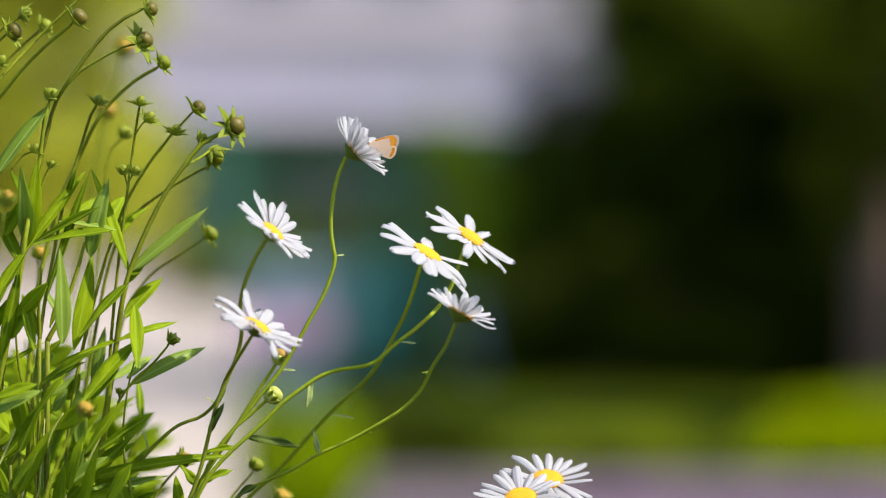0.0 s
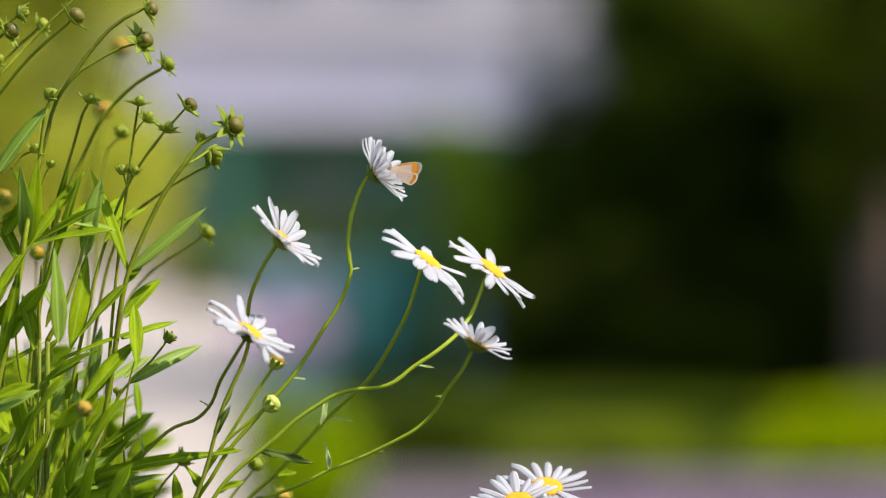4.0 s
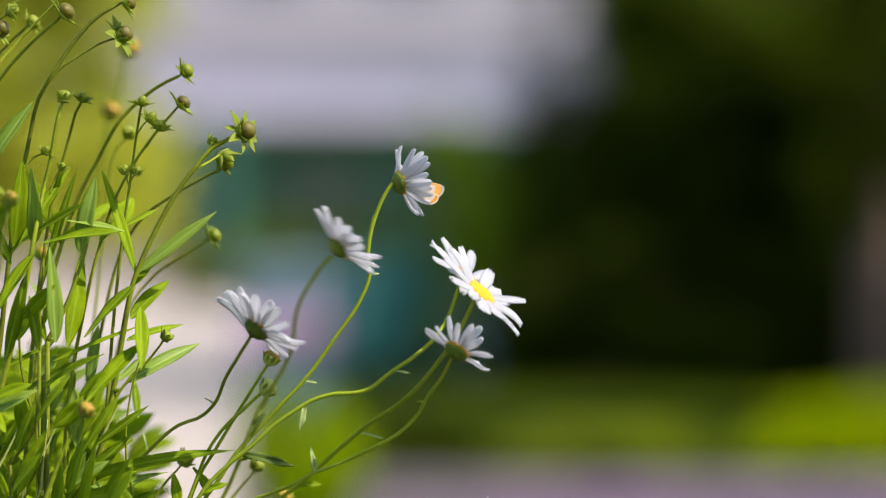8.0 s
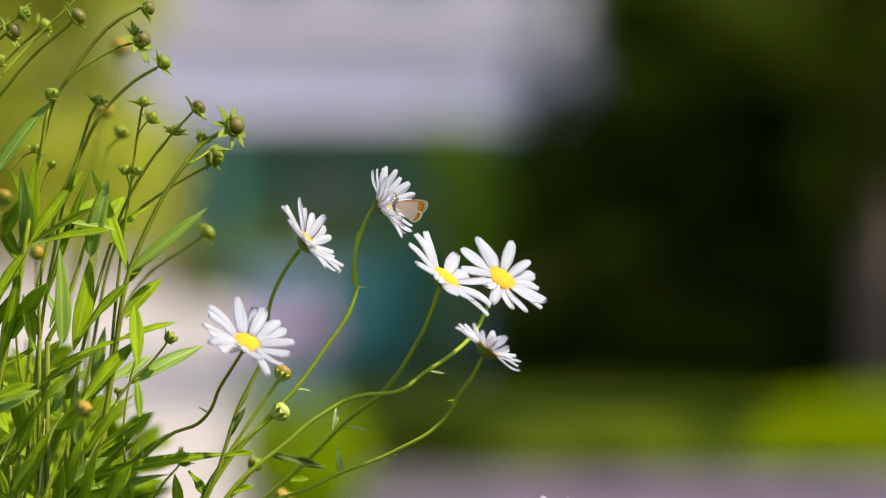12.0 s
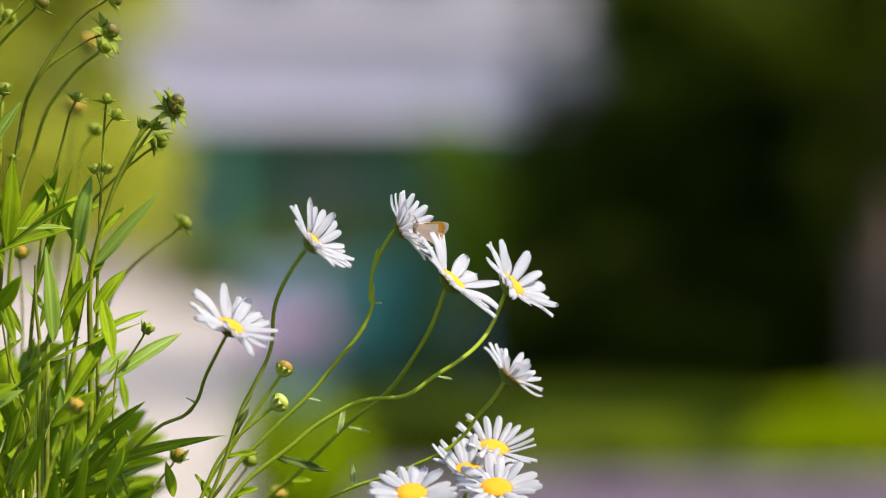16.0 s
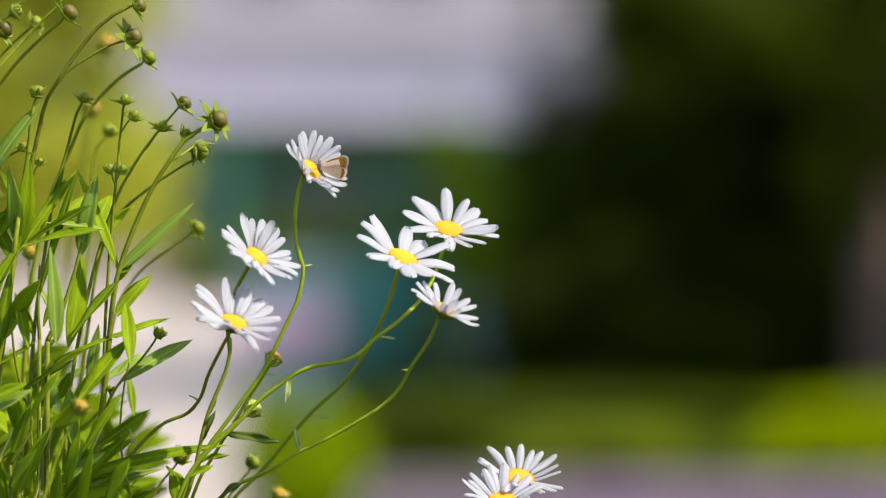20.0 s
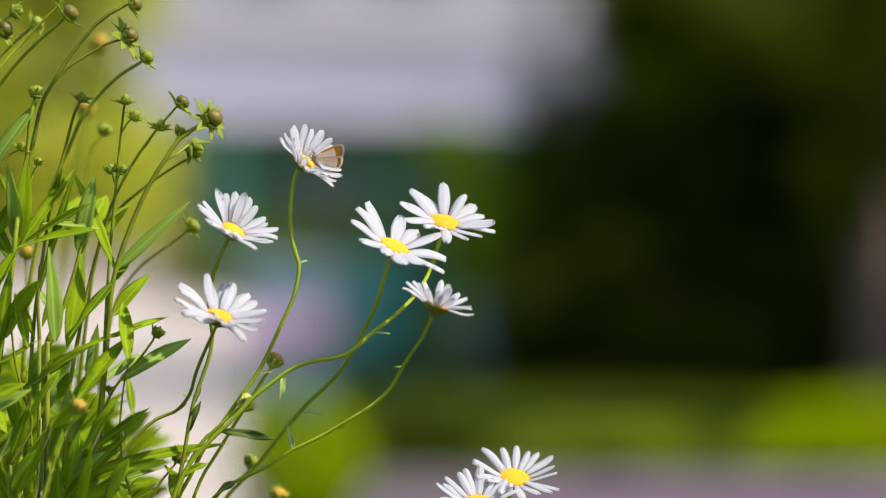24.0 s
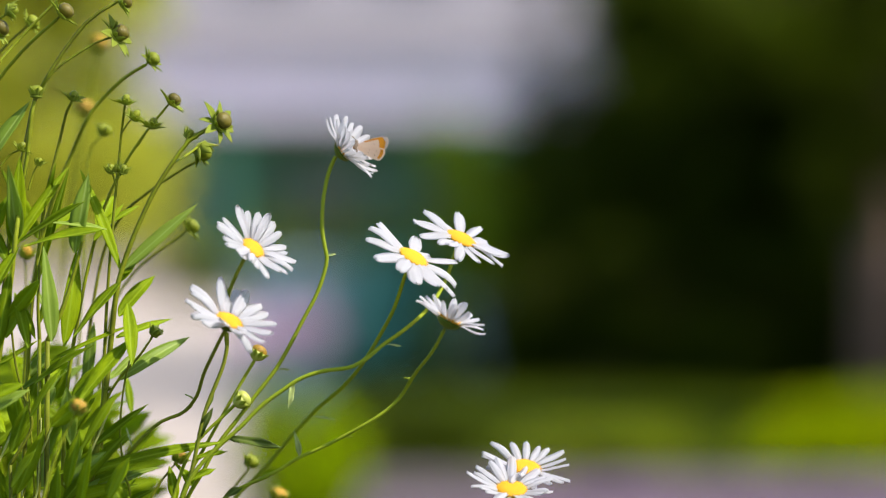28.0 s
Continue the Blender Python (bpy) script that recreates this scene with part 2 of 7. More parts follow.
# ---- ground and distance ----
def sheet(name, x0, x1, y0, y1, z, mat, label, category, nx=12, ny=12, rough=0.0):
    bm = bmesh.new()
    grid = [[bm.verts.new((x0 + (x1 - x0) * i / nx, y0 + (y1 - y0) * j / ny, z + rough * noise.noise(Vector((i * 1.7, j * 1.3, 3))))) for i in range(nx + 1)] for j in range(ny + 1)]
    for j in range(ny):
        for i in range(nx):
            bm.faces.new((grid[j][i], grid[j][i + 1], grid[j + 1][i + 1], grid[j + 1][i]))
    return plain(name, bm, mat, label, category, smooth=True)


sheet("ground", -900, 900, -300, 1500, 0.0, M_LAWN, "mown green lawn reaching to the horizon", "lawn", 30, 30)

# the flower bed that the plants grow from, with a rounded, uneven edge
def bed_edge(u, v):
    ru, rv = u * math.sqrt(1 - v * v / 2), v * math.sqrt(1 - u * u / 2)
    wide = 1 + 0.08 * math.sin(3 * math.atan2(rv, ru) + 0.6) + 0.05 * math.sin(7 * math.atan2(rv, ru))
    return -0.25 + 0.85 * ru * wide, 0.15 + 0.65 * rv * wide


bm = bmesh.new()
grid = []
for j in range(15):
    grid.append([bm.verts.new((*bed_edge(2 * i / 24 - 1, 2 * j / 14 - 1),
                               0.012 + 0.03 * math.sin(math.pi * i / 24) * math.sin(math.pi * j / 14) + 0.012 * noise.noise(Vector((i, j, 0)) * 0.7))) for i in range(25)])
for j in range(14):
    for i in range(24):
        bm.faces.new((grid[j][i], grid[j][i + 1], grid[j + 1][i + 1], grid[j + 1][i]))
plain("flower_bed", bm, M_SOIL, "dark crumbly soil of the flower bed", "soil", smooth=True)

# lilac-grey paving in front of the shrubs, and a pale path that runs to the building
paving = plain("pavement", (lambda b: (box(b, -0.22, 9.4, 5.3, 9.3, -0.05, 0.016), b)[1])(bmesh.new()), M_JOINT, "lilac-grey paved walk across the garden", "pavement")
slab_me = None
for j in range(7):
    for i in range(16):
        if slab_me is None:
            b = bmesh.new()
            box(b, -0.29, 0.29, -0.28, 0.28, -0.02, 0.012, 0.006)
            slab_me = mesh_of("slab", b, M_PAVING, False)
        s = part("slab", slab_me, None, paving)
        s.location = (0.09 + 0.6 * i + (0.3 if j % 2 else 0), 5.6 + 0.575 * j, 0.018 + 0.002 * math.sin(i * 5 + j * 3))

bm = bmesh.new()
edge = [(-0.44, 5.2), (-0.50, 9.6), (-0.66, 15.0), (-0.90, 22.0), (-1.22, 29.0), (-1.80, 38.4), (-2.75, 55.9)]
left = [(-2.2, 5.2), (-2.6, 9.6), (-3.8, 15.0), (-5.4, 22.0), (-7.2, 29.0), (-10.0, 38.4), (-16.0, 55.9)]
rows_ = []
for (xa, ya), (xb, yb) in zip(edge, left):
    rows_.append([bm.verts.new((xa + (xb - xa) * k / 6, ya + (yb - ya) * k / 6, 0.03)) for k in range(7)])
for a, b in zip(rows_, rows_[1:]):
    for k in range(6):
        bm.faces.new((a[k], a[k + 1], b[k + 1], b[k]))
made = bmesh.ops.extrude_face_region(bm, geom=bm.faces[:])
for v in made["geom"]:
    if isinstance(v, bmesh.types.BMVert):
        v.co.z -= 0.06
plain("path", bm, M_PATH, "pale pinkish gravel path leading to the building", "path")


bm = bmesh.new()
box(bm, -16.0, -3.5, 52.0, 52.3, -0.05, 0.50, 0.02)
box(bm, -16.05, -3.45, 51.96, 52.34, 0.504, 0.56, 0.02)
plain("garden_wall", bm, M_PATH, "low pale pinkish garden wall before the building", "wall")


# ---- the building in the distance ----
def building():
    b0 = 57.7
    home = thing("building", (0, b0, 0), "white-rendered building with a shaded green ground floor", "building")
    home.location = (0, b0, 0)

    def block(name, x0, x1, y0, y1, z0, z1, mat, label="", parent=home, bevel=0.0):
        bm = bmesh.new()
        box(bm, x0, x1, y0, y1, z0, z1, bevel)
        return part(name, mesh_of(name, bm, mat, False), mat, parent, label)

    block("upper_wall", -16, 2.2, 0.0, 9.0, 2.52, 3.45, M_RENDER, "white rendered fascia wall")
    block("ledge", -16.1, 2.28, -0.22, 0.0, 3.45, 3.62, M_CLAD, "grey projecting ledge")
    top = block("top_storey", -16, 2.2, 0.3, 9.0, 3.62, 7.4, M_CLAD, "grey clad upper storey")
    block("roof", -16.4, 2.5, -0.4, 9.4, 7.4, 7.7, M_CLAD, "flat grey roof")
    block("ground_floor", -16, 2.2, 1.6, 9.0, 0.0, 2.52, M_SHOPWALL, "dark green ground-floor wall in the shade")
    for i in range(9):
        x = -15.0 + i * 1.9
        w = block("window", x - 0.7, x + 0.7, 1.5, 1.596, 0.5, 2.05, M_SHOPWALL, "shaded shop window")
        for k in (0, 1):
            block("pane", x - 0.64 + 0.66 * k, x - 0.02 + 0.66 * k, 1.46, 1.49, 0.56, 1.99, M_GLASS, "", w)
    for i in range(8):
        x = -15.0 + i * 2.1
        w = block("window", x - 0.55, x + 0.55, 0.22, 0.296, 4.6, 6.1, M_CLAD, "upper window")
        block("pane", x - 0.48, x + 0.48, 0.18, 0.21, 4.67, 6.03, M_GLASS, "", w)
    for i in range(5):
        x = -14.2 + i * 3.7
        block("column", x - 0.12, x + 0.12, 0.05, 0.3, 0.0, 2.52, M_SHOPWALL, "dark green porch post", bevel=0.02)


building()


# ---- trees, shrubs and tubs ----
def tree(place, height, trunk_r, crown_from, spread, leaves, size, mat, bark, seed, label):
    rng = random.Random(seed)
    t = thing("tree", place, label, "tree", "trees behind the lawn")
    line = [(0.06 * math.sin(k * 1.3 + seed) * k / 3, 0.05 * math.cos(k + seed), height * 0.8 * k / 7) for k in range(8)]
    bm = bmesh.new()
    tube(bm, line, trunk_r, trunk_r * 0.35, 10, 0.08)
    part("trunk", bm, bark, t)
    centres, radii = [], []
    for k in range(9):
        a = k * 2.4 + seed
        z0 = height * (crown_from * 0.8 + 0.06 * k)
        r = spread * (0.5 + 0.5 * rng.random())
        end = Vector((math.cos(a) * r, math.sin(a) * r, z0 + height * 0.14))
        bm = bmesh.new()
        tube(bm, spline([(0, 0, z0), (end.x * 0.5, end.y * 0.5, z0 + height * 0.05), end], 6), trunk_r * 0.3, trunk_r * 0.08, 6)
        part("limb", bm, bark, t)
        for _ in range(4):
            centres.append((end.x + rng.uniform(-.4, .4) * spread, end.y + rng.uniform(-.4, .4) * spread, end.z + rng.uniform(-.1, .16) * height))
            radii.append((spread * rng.uniform(.2, .38), spread * rng.uniform(.2, .38), height * rng.uniform(.05, .1)))
    leaf_cloud("crown", centres, radii, leaves, size, mat, t, seed, 0.3)
    return t


def shrub(place, w, d, h, leaves, size, mat, seed, label, group="", low=0.12):
    rng = random.Random(seed)
    s = thing("shrub", place, label, "shrub", group)
    for k in range(7):
        bm = bmesh.new()
        a = k * 0.9 + seed
        tube(bm, spline([(0.1 * w * math.cos(a), 0.1 * d * math.sin(a), 0), (0.2 * w * math.cos(a), 0.2 * d * math.sin(a), h * 0.4), (0.36 * w * math.cos(a), 0.36 * d * math.sin(a), h * 0.75)], 6), 0.015, 0.006, 5)
        part("twig", bm, M_BARK, s)
    centres = [(rng.uniform(-.36, .36) * w, rng.uniform(-.36, .36) * d, h * rng.uniform(low, 0.8)) for _ in range(22)]
    radii = [(w * rng.uniform(.1, .2), d * rng.uniform(.1, .2), h * rng.uniform(.12, .22)) for _ in range(22)]
    leaf_cloud("crown", centres, radii, leaves, size, mat, s, seed, 0.2)
    return s


def flower_tub(place, r, h, mat, blooms, label, seed):
    t = thing("flower_tub", place, label, "flower tub")
    bm = bmesh.new()
    lathe(bm, [(0, 0), (r * 0.72, 0), (r * 0.8, h * 0.1), (r * 0.96, h * 0.75), (r * 1.05, h * 0.92), (r * 1.05, h), (r * 0.95, h), (r * 0.9, h * 0.88), (0, h * 0.86)], 28)
    part("pot", bm, mat, t)
    rng = random.Random(seed)
    c = [(rng.uniform(-.7, .7) * r, rng.uniform(-.7, .7) * r, h * (1.05 + 0.25 * rng.random())) for _ in range(12)]
    leaf_cloud("foliage", c, [(r * 0.3, r * 0.3, h * 0.2)] * 12, 500, 0.05, M_SHRUB, t, seed, 0.2)
    if blooms:
        leaf_cloud("blossom", [(x, y - 0.05, z + 0.05) for x, y, z in c], [(r * 0.4, r * 0.4, h * 0.2)] * 12, 2200, 0.045, M_LILAC, t, seed + 1, 0.5)["kind"] = "stuff"
    return t


def bough_tree():
    """A tree beside the walk whose low boughs hang across the shade behind."""
    t = thing("tree", (2.9, 12.9, 0), "broad tree with low sunlit yellow-green boughs", "tree", "trees behind the lawn")
    bm = bmesh.new()
    tube(bm, [(0, 0, 0), (-0.03, 0, 1.2), (0.02, 0.02, 2.4), (0, 0, 3.6)], 0.10, 0.04, 10, 0.08)
    part("trunk", bm, M_BARK, t)
    rng = random.Random(5)
    centres, radii = [], []
    for k in range(16):
        x = -2.27 + 0.151 * k + rng.uniform(-0.1, 0.1)
        end = Vector((x, rng.uniform(-0.7, 0.5), (1.46 if k < 4 else 1.34) + 0.12 * math.sin(k * 1.7) + rng.uniform(-0.08, 0.2)))
        bm = bmesh.new()
        tube(bm, spline([(0, 0, 2.0 + 0.06 * k), (end.x * 0.5, end.y * 0.5, 2.2 + 0.03 * k), end], 7), 0.03, 0.008, 6)
        part("limb", bm, M_BARK, t)
        for _ in range(3):
            centres.append((end.x + rng.uniform(-.15, .15), end.y + rng.uniform(-.2, .2), end.z + rng.uniform(-.12, .5)))
            radii.append((rng.uniform(.12, .26), rng.uniform(.12, .26), rng.uniform(.08, .2)))
    leaf_cloud("crown", centres, radii, 15000, 0.08, M_BOUGH, t, 91, 0.2)


def fringe_tree():
    """A slim tree at the wood's edge; its outer sprays thin out until the building shows through."""
    rng = random.Random(8)
    t = thing("tree", (1.45, 18.6, 0), "slim tree with a thinning edge of dark sprays", "tree", "trees behind the lawn")
    bm = bmesh.new()
    tube(bm, [(1.2, 0.5, 0), (1.15, 0.5, 1.4), (0.9, 0.4, 2.6), (0.2, 0, 3.2)], 0.07, 0.03, 9, 0.08)
    part("trunk", bm, M_BARK, t)
    centres, radii = [], []
    for k in range(150):
        out = rng.random() ** 1.15 * 1.22
        z = rng.uniform(0.85, 2.3)
        if out > 0.35 and z > 1.42 and k % 6:
            out *= 0.5
        end = Vector((-out, rng.uniform(-0.4, 0.4), z))
        if k % 12 == 0:
            bm = bmesh.new()
            tube(bm, spline([(0.2, 0, z + 0.7), (-out * 0.5, end.y * 0.5, z + 0.35), end], 6), 0.012, 0.004, 5)
            part("limb", bm, M_BARK, t)
        centres.append(tuple(end))
        radii.append((rng.uniform(0.07, 0.16), 0.15, rng.uniform(0.07, 0.16)))
    leaf_cloud("crown", centres, radii, 2400, 0.085, M_HEDGE_SHADE, t, 19, 0.1)
    # low sprays that hang before the grey trunk beside it
    centres = [(0.05 + 0.012 * k + rng.uniform(-0.05, 0.05), -3.2, rng.uniform(0.70, 1.5)) for k in range(50)]
    leaf_cloud("spray", centres, [(0.1, 0.1, 0.1)] * 50, 2200, 0.07, M_HEDGE_SHADE, t, 23, 0.1)


def arching_shrub():
    """A tall olive-green shrub whose arching outer sprays hang over the path."""
    rng = random.Random(55)
    t = thing("shrub", (-1.48, 8.3, 0), "olive-green feathery shrub arching over the path", "shrub")
    centres, radii = [], []
    for k in range(260):
        z = rng.uniform(0.70, 1.75)
        reach = 0.71 - 0.05 * max(0.0, min(1.0, (z - 0.66) / 0.7))
        end = Vector((reach * (1.8 * rng.random() ** 0.85 - 0.72), rng.uniform(-0.4, 0.4), z))
        if k % 16 == 0:
            bm = bmesh.new()
            tube(bm, spline([(0.05 * math.cos(k), 0.05 * math.sin(k), 0), (end.x * 0.2, end.y * 0.3, z * 0.8), (end.x * 0.6, end.y * 0.7, z + 0.12), end], 9), 0.012, 0.004, 6)
            part("branch", bm, M_BARK, t)
        centres.append(tuple(end))
        radii.append((rng.uniform(0.07, 0.13), 0.14, rng.uniform(0.06, 0.12)))
    leaf_cloud("crown", centres, radii, 21000, 0.05, M_OLIVE, t, 55, 0.1)


# trees and shrubs behind: most of their shade is painted into the leaves
DARK = "dark leafy tree with shade put into its leaf colour"
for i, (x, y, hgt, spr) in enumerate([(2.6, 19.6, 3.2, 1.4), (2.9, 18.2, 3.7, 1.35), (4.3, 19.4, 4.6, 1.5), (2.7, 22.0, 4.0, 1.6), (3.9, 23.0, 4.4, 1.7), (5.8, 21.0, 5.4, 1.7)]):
    tree((x, y, 0), hgt, 0.11, 0.34, spr, 9000, 0.13, M_HEDGE_SHADE, M_BARK_GREY if i == 2 else M_BARK, 11 + i, DARK)
bough_tree()
fringe_tree()
for i, (x, y) in enumerate([(4.6, 74.0), (10.5, 76.0), (16.0, 73.0)]):
    tree((x, y, 0), 16.0, 0.3, 0.12, 4.2, 14000, 0.6, M_HEDGE_SHADE, M_BARK, 91 + i, "tall dark tree behind the building")
tree((1.92, 16.3, 0), 6.5, 0.115, 0.42, 1.2, 7000, 0.12, M_BOUGH, M_BARK_GREY, 82, "grey-barked tree with a leafy crown")
# taller trees added out of view to the side, whose crowns shade the lawn behind
for i, (x, y) in enumerate([(8.6, 17.8), (10.4, 20.6), (7.2, 16.2)]):
    tree((x, y, 0), 9.0, 0.22, 0.50, 2.4, 15000, 0.26, M_HEDGE_SHADE, M_BARK, 71 + i, "tall unseen tree added to shade the lawn")
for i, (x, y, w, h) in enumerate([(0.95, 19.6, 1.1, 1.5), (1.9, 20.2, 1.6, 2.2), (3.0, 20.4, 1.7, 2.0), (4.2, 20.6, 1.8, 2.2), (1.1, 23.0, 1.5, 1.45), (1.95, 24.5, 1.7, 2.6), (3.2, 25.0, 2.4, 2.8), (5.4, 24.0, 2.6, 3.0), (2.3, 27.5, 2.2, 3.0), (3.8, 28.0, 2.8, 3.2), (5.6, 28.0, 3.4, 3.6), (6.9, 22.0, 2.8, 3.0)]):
    shrub((x, y, 0), w, 1.2, h, 6500, 0.10 if h < 2.5 else 0.15, M_HEDGE_SHADE, 31 + i, "dense dark green shrub under the trees, shade put into its leaf colour", "shrubs under the trees")
# dark mound in place of shade on the lawn beside the walk
shrub((-0.02, 10.9, 0), 0.5, 0.9, 0.13, 4000, 0.05, M_HEDGE_SHADE, 56, "low dark green shrub at the walk's edge, standing in for shaded lawn")
# yellow-green mounds in place of sun patches; the light is in their colour
LIME = "low yellow-green shrub at the lawn's edge, standing in for sunlit grass"
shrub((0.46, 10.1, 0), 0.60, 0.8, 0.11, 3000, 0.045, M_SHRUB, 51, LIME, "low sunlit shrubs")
shrub((1.38, 10.2, 0), 1.05, 0.9, 0.24, 7500, 0.045, M_LIME_SUNLIT, 52, LIME, "low sunlit shrubs")
shrub((0.36, 26.0, 0), 1.1, 1.2, 1.62, 6000, 0.09, M_GARDEN, 53, "rounded mid-green shrub before the building")
shrub((-0.38, 9.0, 0), 0.30, 0.4, 0.28, 6000, 0.045, M_FRESH, 54, "small bright green shrub beside the path")
shrub((-0.34, 7.9, 0), 0.22, 0.4, 0.16, 4000, 0.04, M_FRESH, 66, "small bright green shrub beside the path")
arching_shrub()
shrub((-2.5, 44.0, 0), 1.3, 1.0, 0.75, 5000, 0.09, M_SHRUB, 65, "mid-green shrub at the far end of the path")
# front row of the same foliage, its colour darkened for shade
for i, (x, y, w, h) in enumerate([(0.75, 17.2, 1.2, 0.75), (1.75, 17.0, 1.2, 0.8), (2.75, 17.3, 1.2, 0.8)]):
    shrub((x, y, 0), w, 0.9, h, 6000, 0.08, M_HEDGE_SHADE, 57 + i, "dense dark green shrub under the trees, shade put into its leaf colour", "shrubs under the trees")
flower_tub((-0.36, 21.5, 0), 0.36, 0.6, M_TUB, False, "blue-glazed tub with clipped foliage", 61)
flower_tub((-0.76, 19.3, 0), 0.28, 0.58, M_TUB_GREY, False, "slate-blue tub with clipped foliage", 62)
flower_tub((0.35, 19.3, 0), 0.26, 0.38, M_TUB_GREY, False, "low slate-blue tub with clipped foliage", 63)
flower_tub((-0.59, 13.7, 0), 0.17, 0.24, M_TUB_GREY, True, "small tub of lilac flowers beside the path", 64)


# ---- daisies ----
def head_turn(lean, to_viewer):
    """The turn of a flower head: its axis leans so many degrees to the right of upright, and so many out of that plane."""
    a, e = radians(lean), radians(to_viewer)
    x = Vector((math.cos(a), 0, -math.sin(a)))
    z = Vector((math.sin(a) * math.cos(e), -math.sin(e), math.cos(a) * math.cos(e)))
    y = z.cross(x)
    return Matrix((x, y, z)).transposed().to_4x4()


def petal_mesh(seed, notch, droop):
    """One ray: narrow at its foot, broad near the blunt, toothed tip, with two lengthwise grooves. Unit length and width."""
    rng = random.Random(seed)
    bm = bmesh.new()
    rows, cols = 9, 6
    along = (0, 0.15, 0.3, 0.45, 0.6, 0.72, 0.83, 0.91, 0.965, 1.0)
    sheets = []
    bend = rng.uniform(-0.16, 0.16)
    curl = rng.choice((-0.16, -0.05, 0.0, 0.04, 0.10))
    for layer in (0, 1):
        grid = []
        for i in range(rows + 1):
            u = along[i]
            w = 0.5 * (0.52 + 0.50 * math.sin(min(1.0, u / 0.55) * math.pi / 2) ** 1.2) * (1 - 0.30 * max(0.0, (u - 0.55) / 0.45))
            if u > 0.8:
                w *= math.sqrt(max(0.0, 1 - ((u - 0.8) / 0.2) ** 2 * 0.93))
            line = []
            for k in range(cols + 1):
                s = 2 * k / cols - 1
                x = u
                if i == rows:
                    x -= notch * (0.5 - 0.5 * math.cos(s * math.pi * 3)) + 0.02 * s * s
                z = 0.018 * math.cos(s * math.pi * 2) - (0.05 + curl * 0.3) * s * s - droop * u * u - curl * u ** 4 - layer * 0.02 + 0.02 * math.sin(u * 5 + seed)
                line.append(bm.verts.new((x, s * w + bend * u * u, z)))
            grid.append(line)
        sheets.append(grid)
    for layer, grid in enumerate(sheets):
        for a, b in zip(grid, grid[1:]):
            for k in range(cols):
                q = (a[k], b[k], b[k + 1], a[k + 1])
                bm.faces.new(q if layer == 0 else q[::-1])
    t, b = sheets
    rim_t = [r[0] for r in t] + t[-1][1:-1] + [r[-1] for r in t[::-1]] + t[0][-2:0:-1]
    rim_b = [r[0] for r in b] + b[-1][1:-1] + [r[-1] for r in b[::-1]] + b[0][-2:0:-1]
    for i in range(len(rim_t)):
        j = (i + 1) % len(rim_t)
        bm.faces.new((rim_t[i], rim_t[j], rim_b[j], rim_b[i]))
    return mesh_of("petal", bm, M_PETAL)


PETALS = {}
for droop in (0, 1, 2):
    PETALS[droop] = [petal_mesh(i + 20 * droop, 0.02 + 0.025 * (i % 3), (0.02, 0.10, 0.20)[droop] + 0.04 * (i % 4)) for i in range(10)]


def disc_mesh():
    """The yellow button: a dome dimpled at its middle, set with tiny florets. Unit radius."""
    bm = bmesh.new()
    lathe(bm, [(0, 0.30), (0.2, 0.33), (0.45, 0.36), (0.7, 0.30), (0.88, 0.18), (0.95, 0.05), (0.8, -0.01), (0, -0.03)], 20)
    for i in range(210):
        r = math.sqrt((i + 0.5) / 210)
        a = i * 2.39996
        z = 0.32 + 0.04 * math.sin(r * 3) - 0.34 * max(0, r - 0.55) ** 1.5 * 2.0
        c = Vector((r * math.cos(a), r * math.sin(a), z))
        s = 0.045
        q = [bm.verts.new(c + Vector(o) * s) for o in ((1, 0, 0), (0, 1, 0), (-1, 0, 0), (0, -1, 0), (0, 0, 1.5))]
        for k in range(4):
            bm.faces.new((q[k], q[(k + 1) % 4], q[4]))
    return mesh_of("disc", bm, M_DISC)


DISC = disc_mesh()


def calyx_mesh():
    """The green cup below the rays, with rows of overlapping bracts. Unit radius."""
    bm = bmesh.new()
    lathe(bm, [(0, -0.95), (0.22, -0.92), (0.42, -0.80), (0.72, -0.55), (0.93, -0.28), (0.98, -0.08), (0.8, 0.0), (0, 0.0)], 18, wobble=0.02)
    for row, (r, z, n) in enumerate(((0.52, -0.74, 9), (0.78, -0.5, 13), (0.95, -0.24, 17))):
        for k in range(n):
            a = 2 * math.pi * (k + 0.5 * row) / n
            m = Matrix.Translation((r * math.cos(a), r * math.sin(a), z)) @ Matrix.Rotation(a, 4, "Z") @ Matrix.Rotation(-radians(52 + 8 * row), 4, "Y")
            q = [bm.verts.new(m @ Vector(o)) for o in ((-0.1, -0.1, 0.02), (-0.1, 0.1, 0.02), (0.14, 0.09, 0.04), (0.26, 0, 0.03), (0.14, -0.09, 0.04), (0.05, 0, 0.08))]
            for i in range(5):
                bm.faces.new((q[i], q[(i + 1) % 5], q[5]))
    return mesh_of("flower_head", bm, M_CALYX)


CALYX = calyx_mesh()


